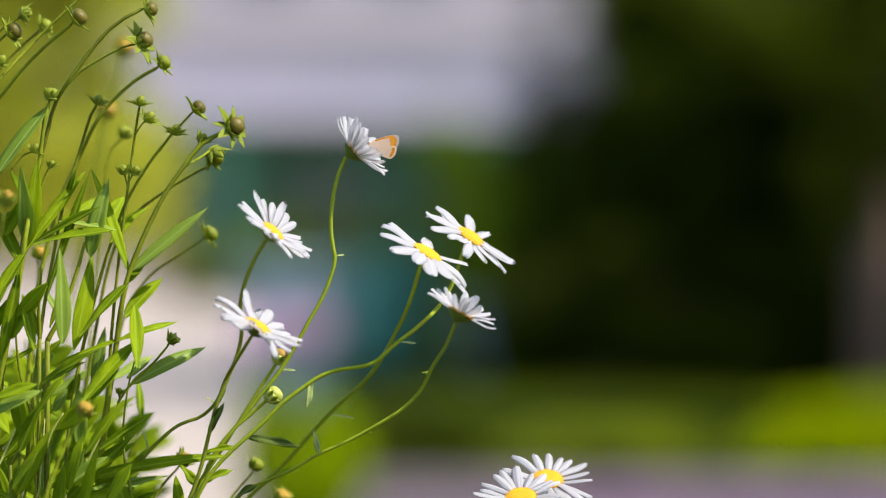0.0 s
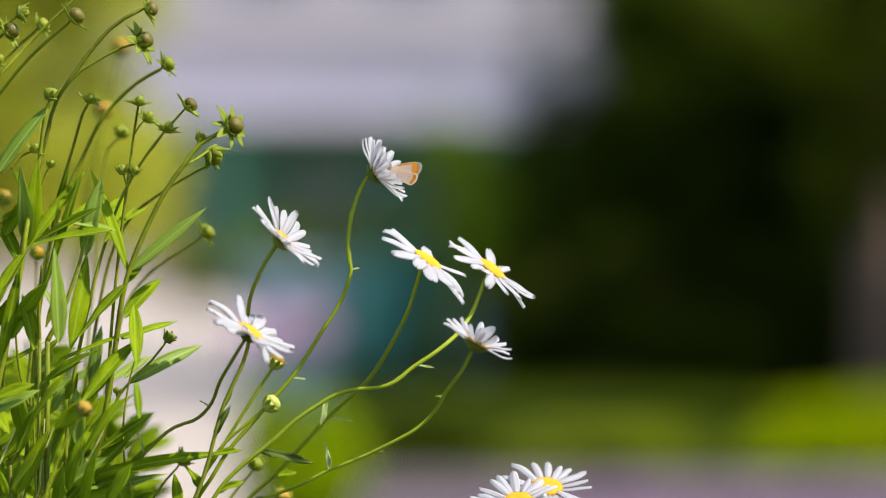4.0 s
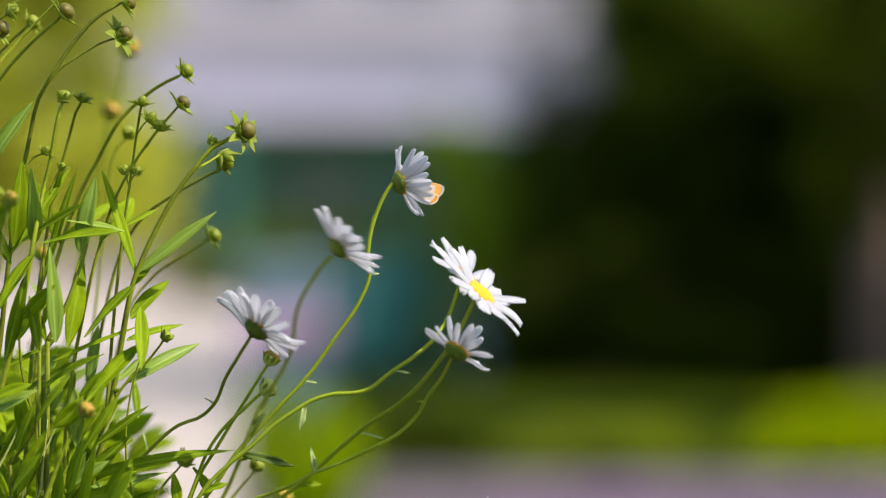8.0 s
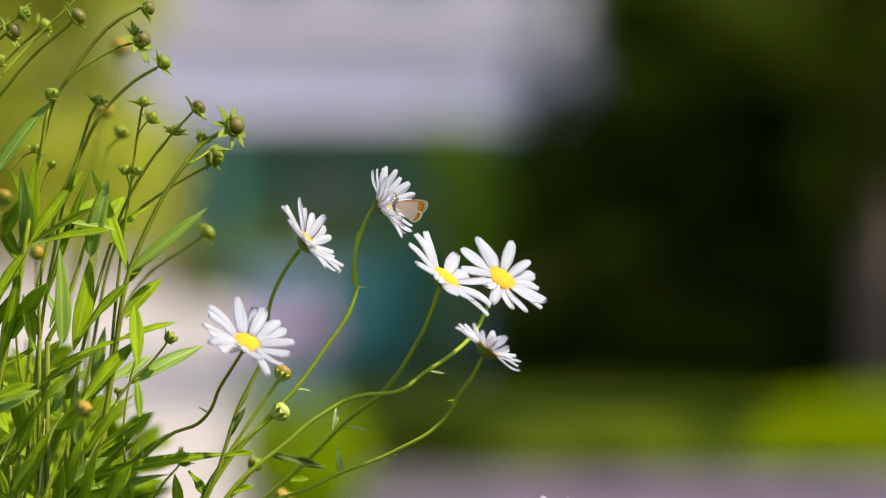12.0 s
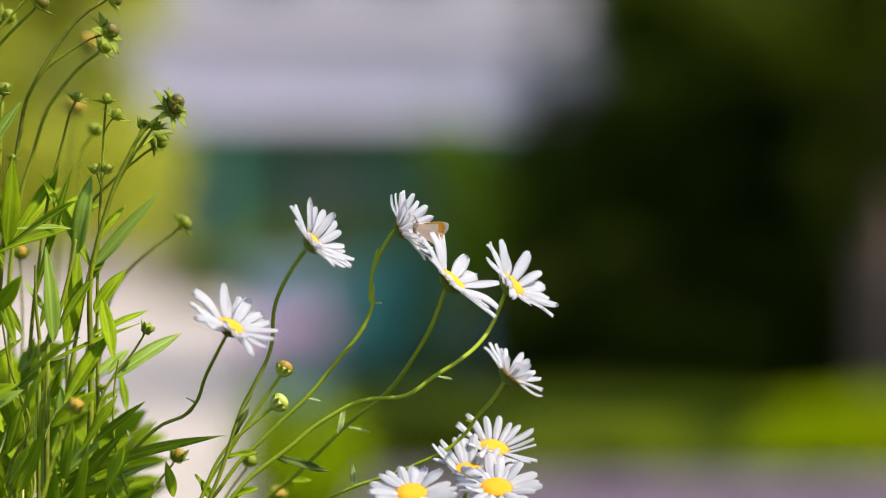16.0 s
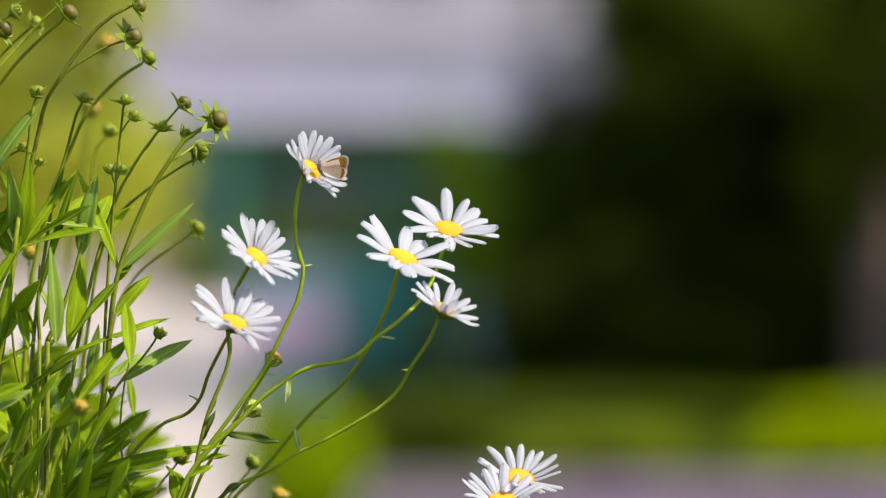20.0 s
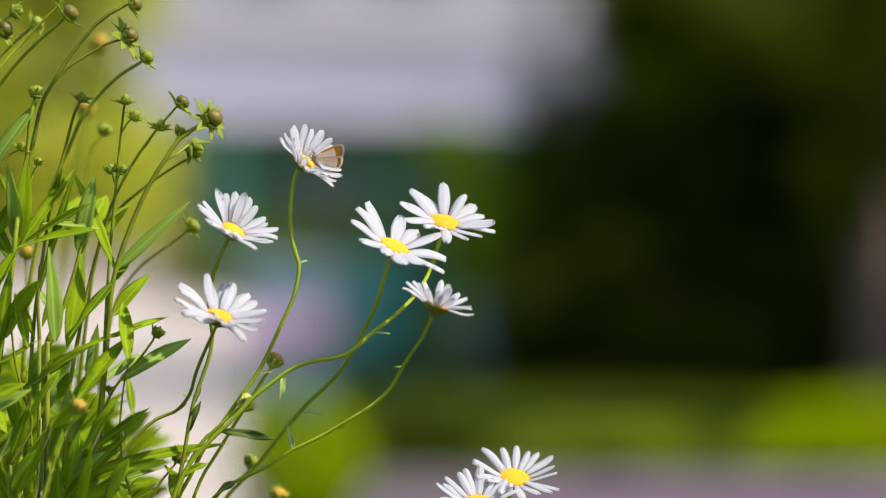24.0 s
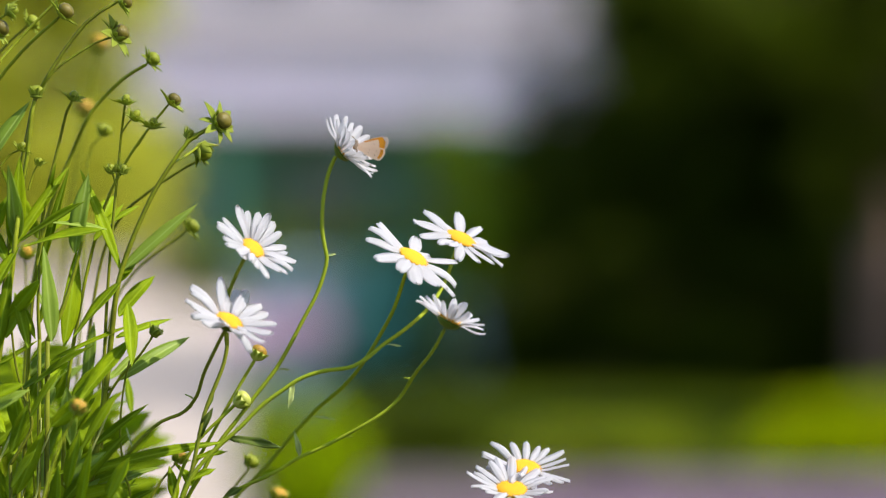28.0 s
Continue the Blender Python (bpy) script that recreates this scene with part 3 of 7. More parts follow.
class Swaying:
    """A stalk in rigid pieces that follows the top of the stalk, from a still foot."""

    def __init__(self, plant, line, top, count, r0, r1, mat, foot=0.25, power=1.4):
        self.plant, self.power, self.push = plant, power, 0.0
        self.base = Vector(plant.location)
        pts = [Vector(p) for p in line] + [Vector(top)]
        dense = spline(pts, 160)
        z0 = next(i for i in range(160) if dense[i][2] > foot)
        run = np.concatenate([[0], np.cumsum(np.linalg.norm(np.diff(dense[z0:], axis=0), axis=1))])
        self.share = run / run[-1]
        self.rest = dense[z0:]
        self.mid = float(np.interp(0.558, self.rest[:, 2], self.share))
        self.cuts = np.linspace(0, 1, count + 1)
        bm = bmesh.new()
        tube(bm, [Vector(q) - self.base for q in dense[:z0 + 1:4]] + [Vector(dense[z0]) - self.base], r0 * 1.25, r0, 8, 0.05)
        part("lower_stem", bm, mat, plant)
        self.pieces = []
        for a, b in zip(self.cuts, self.cuts[1:]):
            A = self.point(a)
            pad = (b - a) * 0.10
            line_ = [self.point(min(1.0, max(0.0, u))) - A for u in np.linspace(a - pad, b + pad, 7)]
            if a == 0:
                line_ = [self.point(u) - A for u in np.linspace(0, b + pad, 7)]
            bm = bmesh.new()
            tube(bm, line_, r0 + (r1 - r0) * a, r0 + (r1 - r0) * b, 10, 0.0, cap=False)
            ob = part("stem", bm, mat, plant)
            ob.location = A - self.base
            self.pieces.append(ob)

    def point(self, s, shift=Vector((0, 0, 0))):
        q = Vector([float(np.interp(s, self.share, self.rest[:, k])) for k in range(3)])
        wide, high = s ** self.power, s ** (self.power + 0.9)
        low = self.push * math.exp(-((s - self.mid) / 0.24) ** 2) * min(1.0, s / 0.15) * (1 - s ** 8)
        return q + Vector((shift.x * wide + low, shift.y * wide, shift.z * high))

    def sway(self, shifts, gust=(), gain=0.0):
        """Keys every piece, for rows of seconds and the top's shift; a gust also pushes the lower stem aside."""
        for i, ob in enumerate(self.pieces):
            a, b = self.cuts[i], self.cuts[i + 1]
            self.push = 0.0
            rest = self.point(b) - self.point(a)
            rows = []
            for t, d in shifts:
                self.push = gain * float(np.interp(t, [g[0] for g in gust], [g[1].x for g in gust])) if gain else 0.0
                A, B = self.point(a, d), self.point(b, d)
                rows.append((t, Matrix.Translation(A - self.base) @ rest.rotation_difference(B - A).to_matrix().to_4x4()))
            walk(ob, rows)
        self.push = 0.0

    def sprig(self, s, mesh, m, name="bract", label=""):
        """A small leaf on the piece at the share s of the stalk; m is its turn."""
        i = min(len(self.pieces) - 1, int(s * len(self.pieces)))
        ob = part(name, mesh, None, self.pieces[i], label)
        ob.matrix_basis = Matrix.Translation(self.point(s) - self.point(self.cuts[i])) @ m
        return ob


class Daisy:
    def __init__(self, line, at, radius, petals, lift, droop, seed, label, mat=M_STEM, power=1.4, disc=0.0088, width=0.30, pieces=16, stalk=0.0013, gaps=(), fan=0, front=0):
        rng = random.Random(seed)
        x, y, z, lean, out = at
        self.rest = Vector((x, y, z))
        self.depth = y
        self.back = 0.0052
        self.rays = []
        self.plant = thing("daisy", (*Vector(line[0]).xy, 0.0), label, "daisy", "white daisies")
        self.base = Vector(self.plant.location)
        self.top0 = self.rest - head_turn(lean, out).col[2].xyz * self.back
        self.stalk = Swaying(self.plant, line, self.top0, pieces, stalk * 1.0, stalk * 0.82, mat, power=power)
        self.head = part("flower_head", CALYX.copy(), None, self.plant, "green cup of bracts")
        for v in self.head.data.vertices:
            v.co = Vector((v.co.x * 0.90, v.co.y * 0.90, v.co.z * 0.62 - 0.03)) * disc
        self.head.matrix_basis = Matrix.Translation(self.rest - self.base) @ head_turn(lean, out)
        d = part("disc", DISC, None, self.head, "yellow button of florets")
        d.scale = (disc, disc, disc * 0.85)
        for k in range(petals):
            a = 360 * (k + rng.uniform(-0.28, 0.28)) / petals
            if any(lo < a % 360 < hi for lo, hi in gaps):
                continue
            p = part("petal", PETALS[droop][rng.randrange(10)], None, self.head)
            length = (radius - disc * 0.75) * rng.uniform(0.82, 1.09)
            p.scale = (length, length * width * rng.uniform(0.92, 1.22), length)
            up = lift + fan * math.sin(radians(a)) ** 2 - front * max(0.0, -math.sin(radians(a))) + rng.uniform(-10, 10)
            self.rays.append((p, radians(a), disc * 0.75, 0.0006 * (k % 3), up, rng.uniform(-14, 14)))
            p.matrix_basis = self.ray_pose(*self.rays[-1][1:]) @ Matrix.Diagonal((*p.scale, 1))

    def ray_pose(self, turn, r, z, up, roll):
        return Matrix.Rotation(turn, 4, "Z") @ Matrix.Translation((r, 0, z)) @ Matrix.Rotation(radians(-up), 4, "Y") @ Matrix.Rotation(radians(roll), 4, "X")

    def cup(self, rows):
        """The wind folds the rays up, most on the side it comes from: rows of seconds and degrees."""
        for p, turn, r, z, up, roll in self.rays:
            share = 0.55 + 0.45 * (0.5 + 0.5 * math.cos(turn - radians(125)))
            walk(p, [(t, self.ray_pose(turn, r, z, up + more * share, roll)) for t, more in rows])

    def track(self, rows):
        """Rows of seconds, place across, height, lean and turn, as poses of the head; keeps the shifts of the stalk's top."""
        poses, self.shifts, self.world = [], [], []
        for t, x, z, lean, out in rows:
            turn = head_turn(lean, out)
            c = Vector((x, self.depth, z))
            poses.append((t, Matrix.Translation(c - self.base) @ turn))
            self.world.append((t, Matrix.Translation(c) @ turn))
            self.shifts.append((t, c - turn.col[2].xyz * self.back - self.top0))
        return poses


WHITE = "white daisy with a yellow button on a bending green stalk"
daisies = {}
daisies["d1"] = Daisy([(-0.1754, 0.0400, -0.0114), (-0.1701, 0.0300, 0.2635), (-0.1632, 0.0200, 0.4027), (-0.1568, 0.0150, 0.4490), (-0.1473, 0.0100, 0.4860), (-0.1363, 0.0050, 0.5152), (-0.1279, 0.0000, 0.5291), (-0.1194, 0.0000, 0.5443), (-0.1088, 0.0000, 0.5579), (-0.0982, 0.0000, 0.5715), (-0.0885, 0.0000, 0.5836), (-0.0815, 0.0000, 0.5943), (-0.0724, 0.0000, 0.6109), (-0.0633, 0.0000, 0.6276), (-0.0579, 0.0000, 0.6436), (-0.0585, 0.0000, 0.6497), (-0.0600, 0.0000, 0.6624), (-0.0588, 0.0000, 0.6791), (-0.0554, 0.0000, 0.6933)],
                      (*(-0.0479, 0.0000, 0.7042), 48, 0), 0.0228, 24, 20, 0, 1, "tall white daisy that the butterfly sits on", disc=0.0070, width=0.255, fan=30, power=2.3, pieces=20)
daisies["d2"] = Daisy([(-0.1754, 0.0000, 0.0001), (-0.1686, -0.0100, 0.2702), (-0.1624, -0.0120, 0.4062), (-0.1564, -0.0120, 0.4484), (-0.1474, -0.0120, 0.4815), (-0.1383, -0.0120, 0.5087), (-0.1323, -0.0120, 0.5237), (-0.1284, -0.0120, 0.5358), (-0.1248, -0.0120, 0.5508), (-0.1205, -0.0120, 0.5674), (-0.1145, -0.0120, 0.5816), (-0.1097, -0.0120, 0.5930), (-0.1073, -0.0120, 0.6045), (-0.1080, -0.0150, 0.6187), (-0.1058, -0.0180, 0.6308), (-0.1002, -0.0220, 0.6443)],
                      (*(-0.0905, -0.0250, 0.6587), 42, 15), 0.0245, 24, 18, 1, 2, WHITE, M_STEM_DARK, disc=0.0075, fan=18, front=13, width=0.29, pieces=16, power=1.8)
daisies["d3"] = Daisy([(-0.1953, 0.0300, -0.0085), (-0.1938, 0.0200, 0.2652), (-0.1918, 0.0140, 0.4034), (-0.1885, 0.0120, 0.4432), (-0.1840, 0.0120, 0.4828), (-0.1764, 0.0120, 0.5132), (-0.1703, 0.0120, 0.5254), (-0.1611, 0.0120, 0.5382), (-0.1505, 0.0120, 0.5489), (-0.1413, 0.0120, 0.5559), (-0.1307, 0.0120, 0.5595), (-0.1212, 0.0000, 0.5685), (-0.1157, -0.0120, 0.5810), (-0.1070, -0.0360, 0.5942)],
                      (*(-0.0974, -0.0520, 0.6089), 32, 15), 0.0275, 22, 16, 1, 3, WHITE, M_STEM_DARK, disc=0.0080, fan=6, front=9, width=0.275, stalk=0.00115, pieces=16)
daisies["d4"] = Daisy([(-0.1640, 0.1200, -0.0344), (-0.1601, 0.1100, 0.2500), (-0.1531, 0.1000, 0.3940), (-0.1433, 0.0950, 0.4483), (-0.1273, 0.0900, 0.4865), (-0.1081, 0.0850, 0.5120), (-0.0922, 0.0800, 0.5264), (-0.0762, 0.0700, 0.5441), (-0.0603, 0.0600, 0.5617), (-0.0445, 0.0450, 0.5761), (-0.0344, 0.0300, 0.5889), (-0.0241, 0.0120, 0.6077), (-0.0179, 0.0000, 0.6215)],
                      (*(-0.0087, -0.0160, 0.6473), 32, 15), 0.0298, 15, 2, 1, 4, "large white daisy with gaps between its drooping petals", width=0.37, power=1.5, pieces=16, gaps=((100, 118), (215, 232)))
daisies["d5"] = Daisy([(-0.1656, -0.0100, 0.0030), (-0.1626, -0.0100, 0.2702), (-0.1566, -0.0100, 0.4060), (-0.1504, -0.0120, 0.4544), (-0.1396, -0.0150, 0.4938), (-0.1289, -0.0180, 0.5211), (-0.1199, -0.0180, 0.5346), (-0.1094, -0.0180, 0.5451), (-0.0974, -0.0180, 0.5556), (-0.0854, -0.0180, 0.5676), (-0.0733, -0.0180, 0.5767), (-0.0658, -0.0180, 0.5818), (-0.0553, -0.0180, 0.5857), (-0.0433, -0.0180, 0.5872), (-0.0349, -0.0180, 0.5902), (-0.0253, -0.0150, 0.5991), (-0.0133, -0.0120, 0.6081), (-0.0012, 0.0000, 0.6200), (0.0064, 0.0120, 0.6336)],
                      (*(0.0147, 0.0220, 0.6558), 30, 18), 0.0275, 18, 4, 1, 5, "white daisy on a wavy bright green stalk", width=0.32, power=1.0, pieces=22, stalk=0.00135)
daisies["d6"] = Daisy([(-0.1596, 0.0200, -0.0056), (-0.1564, 0.0100, 0.2669), (-0.1503, 0.0100, 0.4038), (-0.1427, 0.0100, 0.4495), (-0.1289, 0.0080, 0.4861), (-0.1105, 0.0050, 0.5161), (-0.1014, 0.0040, 0.5228), (-0.0922, 0.0030, 0.5265), (-0.0800, 0.0000, 0.5321), (-0.0679, 0.0000, 0.5394), (-0.0557, 0.0000, 0.5449), (-0.0436, 0.0000, 0.5509), (-0.0315, -0.0020, 0.5580), (-0.0209, -0.0020, 0.5649), (-0.0118, -0.0020, 0.5746), (-0.0057, -0.0150, 0.5871), (0.0018, -0.0300, 0.5995)],
                      (*(0.0092, -0.0450, 0.6161), 30, 0), 0.0212, 18, 15, 0, 6, "small white daisy with upswept petals", disc=0.0076, fan=30, width=0.29, power=1.0, pieces=18, stalk=0.0011)
daisies["d7"] = Daisy([(-0.0448, 0.0600, -0.0171), (-0.0291, 0.0500, 0.1982), (-0.0074, 0.0400, 0.3389), (0.0172, 0.0300, 0.4323), (0.0385, 0.0200, 0.4852), (0.0507, 0.0200, 0.5097)],
                      (*(0.0569, 0.0200, 0.5250), 8, 30), 0.0255, 19, 16, 1, 7, "white daisy of the low clump, facing the light", width=0.25, pieces=12)
daisies["d8"] = Daisy([(-0.0497, 0.0000, 0.0001), (-0.0345, 0.0000, 0.2080), (-0.0133, 0.0000, 0.3443), (0.0109, -0.0050, 0.4357), (0.0290, -0.0050, 0.4810), (0.0381, -0.0050, 0.5022)],
                      (*(0.0417, -0.0050, 0.5167), -5, 30), 0.0250, 20, 18, 1, 8, "white daisy of the low clump, facing the light", width=0.27, pieces=12)
daisies["d9"] = Daisy([(-0.0073, 0.0200, -0.0056), (0.0049, 0.0100, 0.2060), (0.0261, 0.0000, 0.3443), (0.0473, 0.0000, 0.4261), (0.0624, 0.0000, 0.4625)],
                      (*(0.0706, 0.0000, 0.4852), 5.5, 32), 0.0240, 14, 20, 2, 9, "white daisy with sparse drooping petals", width=0.24, pieces=10)
daisies["d10"] = Daisy([(-0.0673, -0.0200, 0.0059), (-0.0553, -0.0200, 0.2119), (-0.0312, -0.0200, 0.3320), (-0.0042, -0.0300, 0.4081), (0.0137, -0.0450, 0.4484)],
                       (*(0.0244, -0.0550, 0.4845), -8.5, 33.2), 0.0250, 20, 20, 1, 10, "white daisy of the low clump, facing the light", width=0.33, pieces=10)
daisies["d11"] = Daisy([(-0.0550, -0.0300, 0.0087), (-0.0401, -0.0300, 0.2138), (-0.0132, -0.0300, 0.3185), (0.0167, -0.0300, 0.3992), (0.0347, -0.0300, 0.4380)],
                       (*(0.0436, -0.0300, 0.4708), -2.5, 34), 0.0240, 20, 20, 1, 11, "white daisy of the low clump, facing the light", width=0.33, pieces=10)


class DaisyBud:
    def __init__(self, line, at, r, mat, seed, label):
        self.rest = Vector(at)
        self.plant = thing("daisy_bud", (*Vector(line[0]).xy, 0.0), label, "flower bud", "daisy buds")
        self.base = Vector(self.plant.location)
        d = (self.rest - Vector(line[-1])).normalized()
        self.turn = frame_of(d, (0, -1, 0)) @ Matrix.Rotation(radians(90), 4, "Y")
        self.top0 = self.rest - d * r * 0.8
        self.stalk = Swaying(self.plant, line, self.top0, 12, 0.0012, 0.0009, M_STEM)
        bm = bmesh.new()
        lathe(bm, [(0, -1.0 * r), (0.35 * r, -0.95 * r), (0.8 * r, -0.6 * r), (1.0 * r, -0.1 * r), (0.97 * r, 0.2 * r), (0.6 * r, 0.25 * r), (0, 0.25 * r)], 14, wobble=0.03)
        self.head = part("calyx", bm, M_BUD_PALE, self.plant)
        self.head.matrix_basis = Matrix.Translation(self.rest - self.base) @ self.turn
        bm = bmesh.new()
        lathe(bm, [(0.9 * r, 0.0), (0.96 * r, 0.25 * r), (0.85 * r, 0.6 * r), (0.55 * r, 0.85 * r), (0, 0.95 * r)], 14, wobble=0.04)
        part("bud", bm, mat, self.head)
        bm = bmesh.new()
        blade(bm, r * 0.95, r * 0.6, 0.1, 0.2, rows=4)
        bract = mesh_of("bract", bm, M_SEPAL)
        for k in range(9):
            a = 2 * math.pi * k / 9
            part("bract", bract, None, self.head).matrix_basis = Matrix.Rotation(a, 4, "Z") @ Matrix.Translation((r * 0.8, 0, -0.5 * r)) @ Matrix.Rotation(radians(-70), 4, "Y")

    def track(self, rows):
        poses, self.shifts = [], []
        for t, x, z, *_ in rows:
            d = Vector((x, self.rest.y, z)) - self.rest
            poses.append((t, Matrix.Translation(self.rest + d - self.base) @ self.turn))
            self.shifts.append((t, d))
        return poses


buds = {}
buds["b1"] = DaisyBud([(-0.1709, 0.0000, 0.0001), (-0.1663, 0.0000, 0.2685), (-0.1603, 0.0000, 0.4049), (-0.1527, 0.0000, 0.4564), (-0.1421, 0.0000, 0.4928), (-0.1315, 0.0000, 0.5200), (-0.1239, 0.0000, 0.5382), (-0.1148, 0.0000, 0.5509), (-0.1042, 0.0000, 0.5603), (-0.0967, 0.0000, 0.5670)], (-0.0909, 0.0000, 0.5715), 0.0050, M_BUD_PALE, 1, "closed pale green daisy bud on a thin stalk")
buds["b2"] = DaisyBud([(-0.1655, 0.0100, -0.0028), (-0.1625, 0.0100, 0.2669), (-0.1579, 0.0100, 0.4038), (-0.1503, 0.0100, 0.4555), (-0.1396, 0.0080, 0.4952), (-0.1288, 0.0060, 0.5258), (-0.1197, 0.0060, 0.5409), (-0.1075, 0.0060, 0.5607), (-0.0969, 0.0060, 0.5774), (-0.0908, 0.0060, 0.5865)], (-0.0878, 0.0060, 0.5920), 0.0046, M_BUD_BROWN, 2, "brown-tipped daisy bud on a thin stalk")


# ---- stem leaves and bracts of the daisies ----
def leaf_mesh(name, length, width, mat, **shape):
    bm = bmesh.new()
    blade(bm, length, width, **shape)
    return mesh_of(name, bm, mat)


def sprig(which, at, length, width, direction, mat, label="", sag=0.2, facing=(0.1, -0.8, 0.6)):
    """A small stem leaf at the spot of the stalk nearest to the given place."""
    who = daisies[which].stalk if which in daisies else buds[which].stalk
    s = min((i / 400 for i in range(401)), key=lambda u: (who.point(u).x - at[0]) ** 2 + (who.point(u).z - at[2]) ** 2)
    who.sprig(s, leaf_mesh("bract", length, width, mat, sag=sag, fold=0.5, wave=0.25, rows=10), frame_of(direction, facing), "stem_leaf", label)


sprig("d5", (-0.0700, 0.0000, 0.5788), 0.0145, 0.0036, (-0.12, -0.2, -1), M_DRY, "thin dry bract", 0.1, (0.3, -1, 0))
sprig("d5", (-0.0230, 0.0000, 0.6000), 0.010, 0.0016, (1, -0.3, -0.25), M_DRY, "thin dry bract", -0.2)
sprig("d5", (-0.1039, 0.0000, 0.5500), 0.0300, 0.0052, (1, -0.1, -0.17), M_TOOTHED, "narrow toothed leaf", 0.03, (0.0, -1, 0.4))
sprig("d4", (-0.0633, 0.0000, 0.5591), 0.0150, 0.0016, (1, -0.3, -0.1), M_DRY, "thin dry bract", 0.05)
sprig("d6", (-0.0673, 0.0000, 0.5403), 0.0145, 0.0032, (-0.18, -0.2, 1), M_DRY, "thin dry bract", 0.1, (0.3, -1, 0))
sprig("d6", (-0.0433, 0.0000, 0.5515), 0.006, 0.0014, (1, 0, 0.2), M_SEPAL)
sprig("d6", (-0.0106, 0.0000, 0.5849), 0.004, 0.0014, (-1, 0, 0.2), M_SEPAL)
sprig("d6", (-0.0997, 0.0000, 0.5237), 0.016, 0.0040, (-0.9, -0.3, -0.45), M_TOOTHED, "narrow toothed leaf")
sprig("d5", (-0.0730, 0.0000, 0.5767), 0.005, 0.0016, (0.9, -0.3, 0.5), M_SEPAL)
sprig("d1", (-0.0870, 0.0000, 0.5852), 0.008, 0.0014, (1, -0.2, 0.1), M_DRY)
sprig("d1", (-0.0573, 0.0000, 0.6473), 0.005, 0.0009, (1, 0, 0.3), M_DRY)
sprig("d3", (-0.1224, 0.0000, 0.5673), 0.006, 0.0010, (-0.8, 0, 0.6), M_DRY)
sprig("d3", (-0.1582, 0.0000, 0.5403), 0.012, 0.0010, (-0.2, 0, 1), M_DRY, "thin dry bract", 0.25)
sprig("d2", (-0.1212, 0.0000, 0.5670), 0.010, 0.0030, (0.45, 0, 0.9), M_TOOTHED, "small grey-green stem leaf")
sprig("d2", (-0.1248, 0.0000, 0.5518), 0.018, 0.0044, (0.4, -0.2, 0.9), M_TOOTHED, "small grey-green stem leaf")
sprig("d2", (-0.1279, 0.0000, 0.5412), 0.018, 0.0040, (0.9, -0.2, 0.3), M_LEAF, "toothed stem leaf")
sprig("d1", (-0.1330, 0.0000, 0.5224), 0.016, 0.0050, (-0.5, 0, 0.8), M_LEAF, "toothed stem leaf")
sprig("d4", (-0.0951, 0.0000, 0.5261), 0.014, 0.0036, (1, 0, 0.25), M_LEAF, "toothed stem leaf")
sprig("d5", (-0.1248, 0.0000, 0.5261), 0.016, 0.0045, (0.9, 0, 0.5), M_LEAF, "toothed stem leaf")


# ---- butterfly ----
def plate(bm, outline, y0, y1, bulge=0.0):
    """A thin plate with the given outline in x and z, between y0 and y1."""
    def ring(y):
        return [bm.verts.new((u / 1000, y / 1000, v / 1000)) for u, v in outline]
    a, b = ring(y0), ring(y1)
    n = len(outline)
    cu, cv = sum(p[0] for p in outline) / n, sum(p[1] for p in outline) / n
    for r, y, s in ((a, y0, -1), (b, y1, 1)):
        c = bm.verts.new((cu / 1000, (y + s * bulge) / 1000, cv / 1000))
        for i in range(n):
            bm.faces.new((r[i], r[(i + 1) % n], c))
    for i in range(n):
        bm.faces.new((a[i], a[(i + 1) % n], b[(i + 1) % n], b[i]))


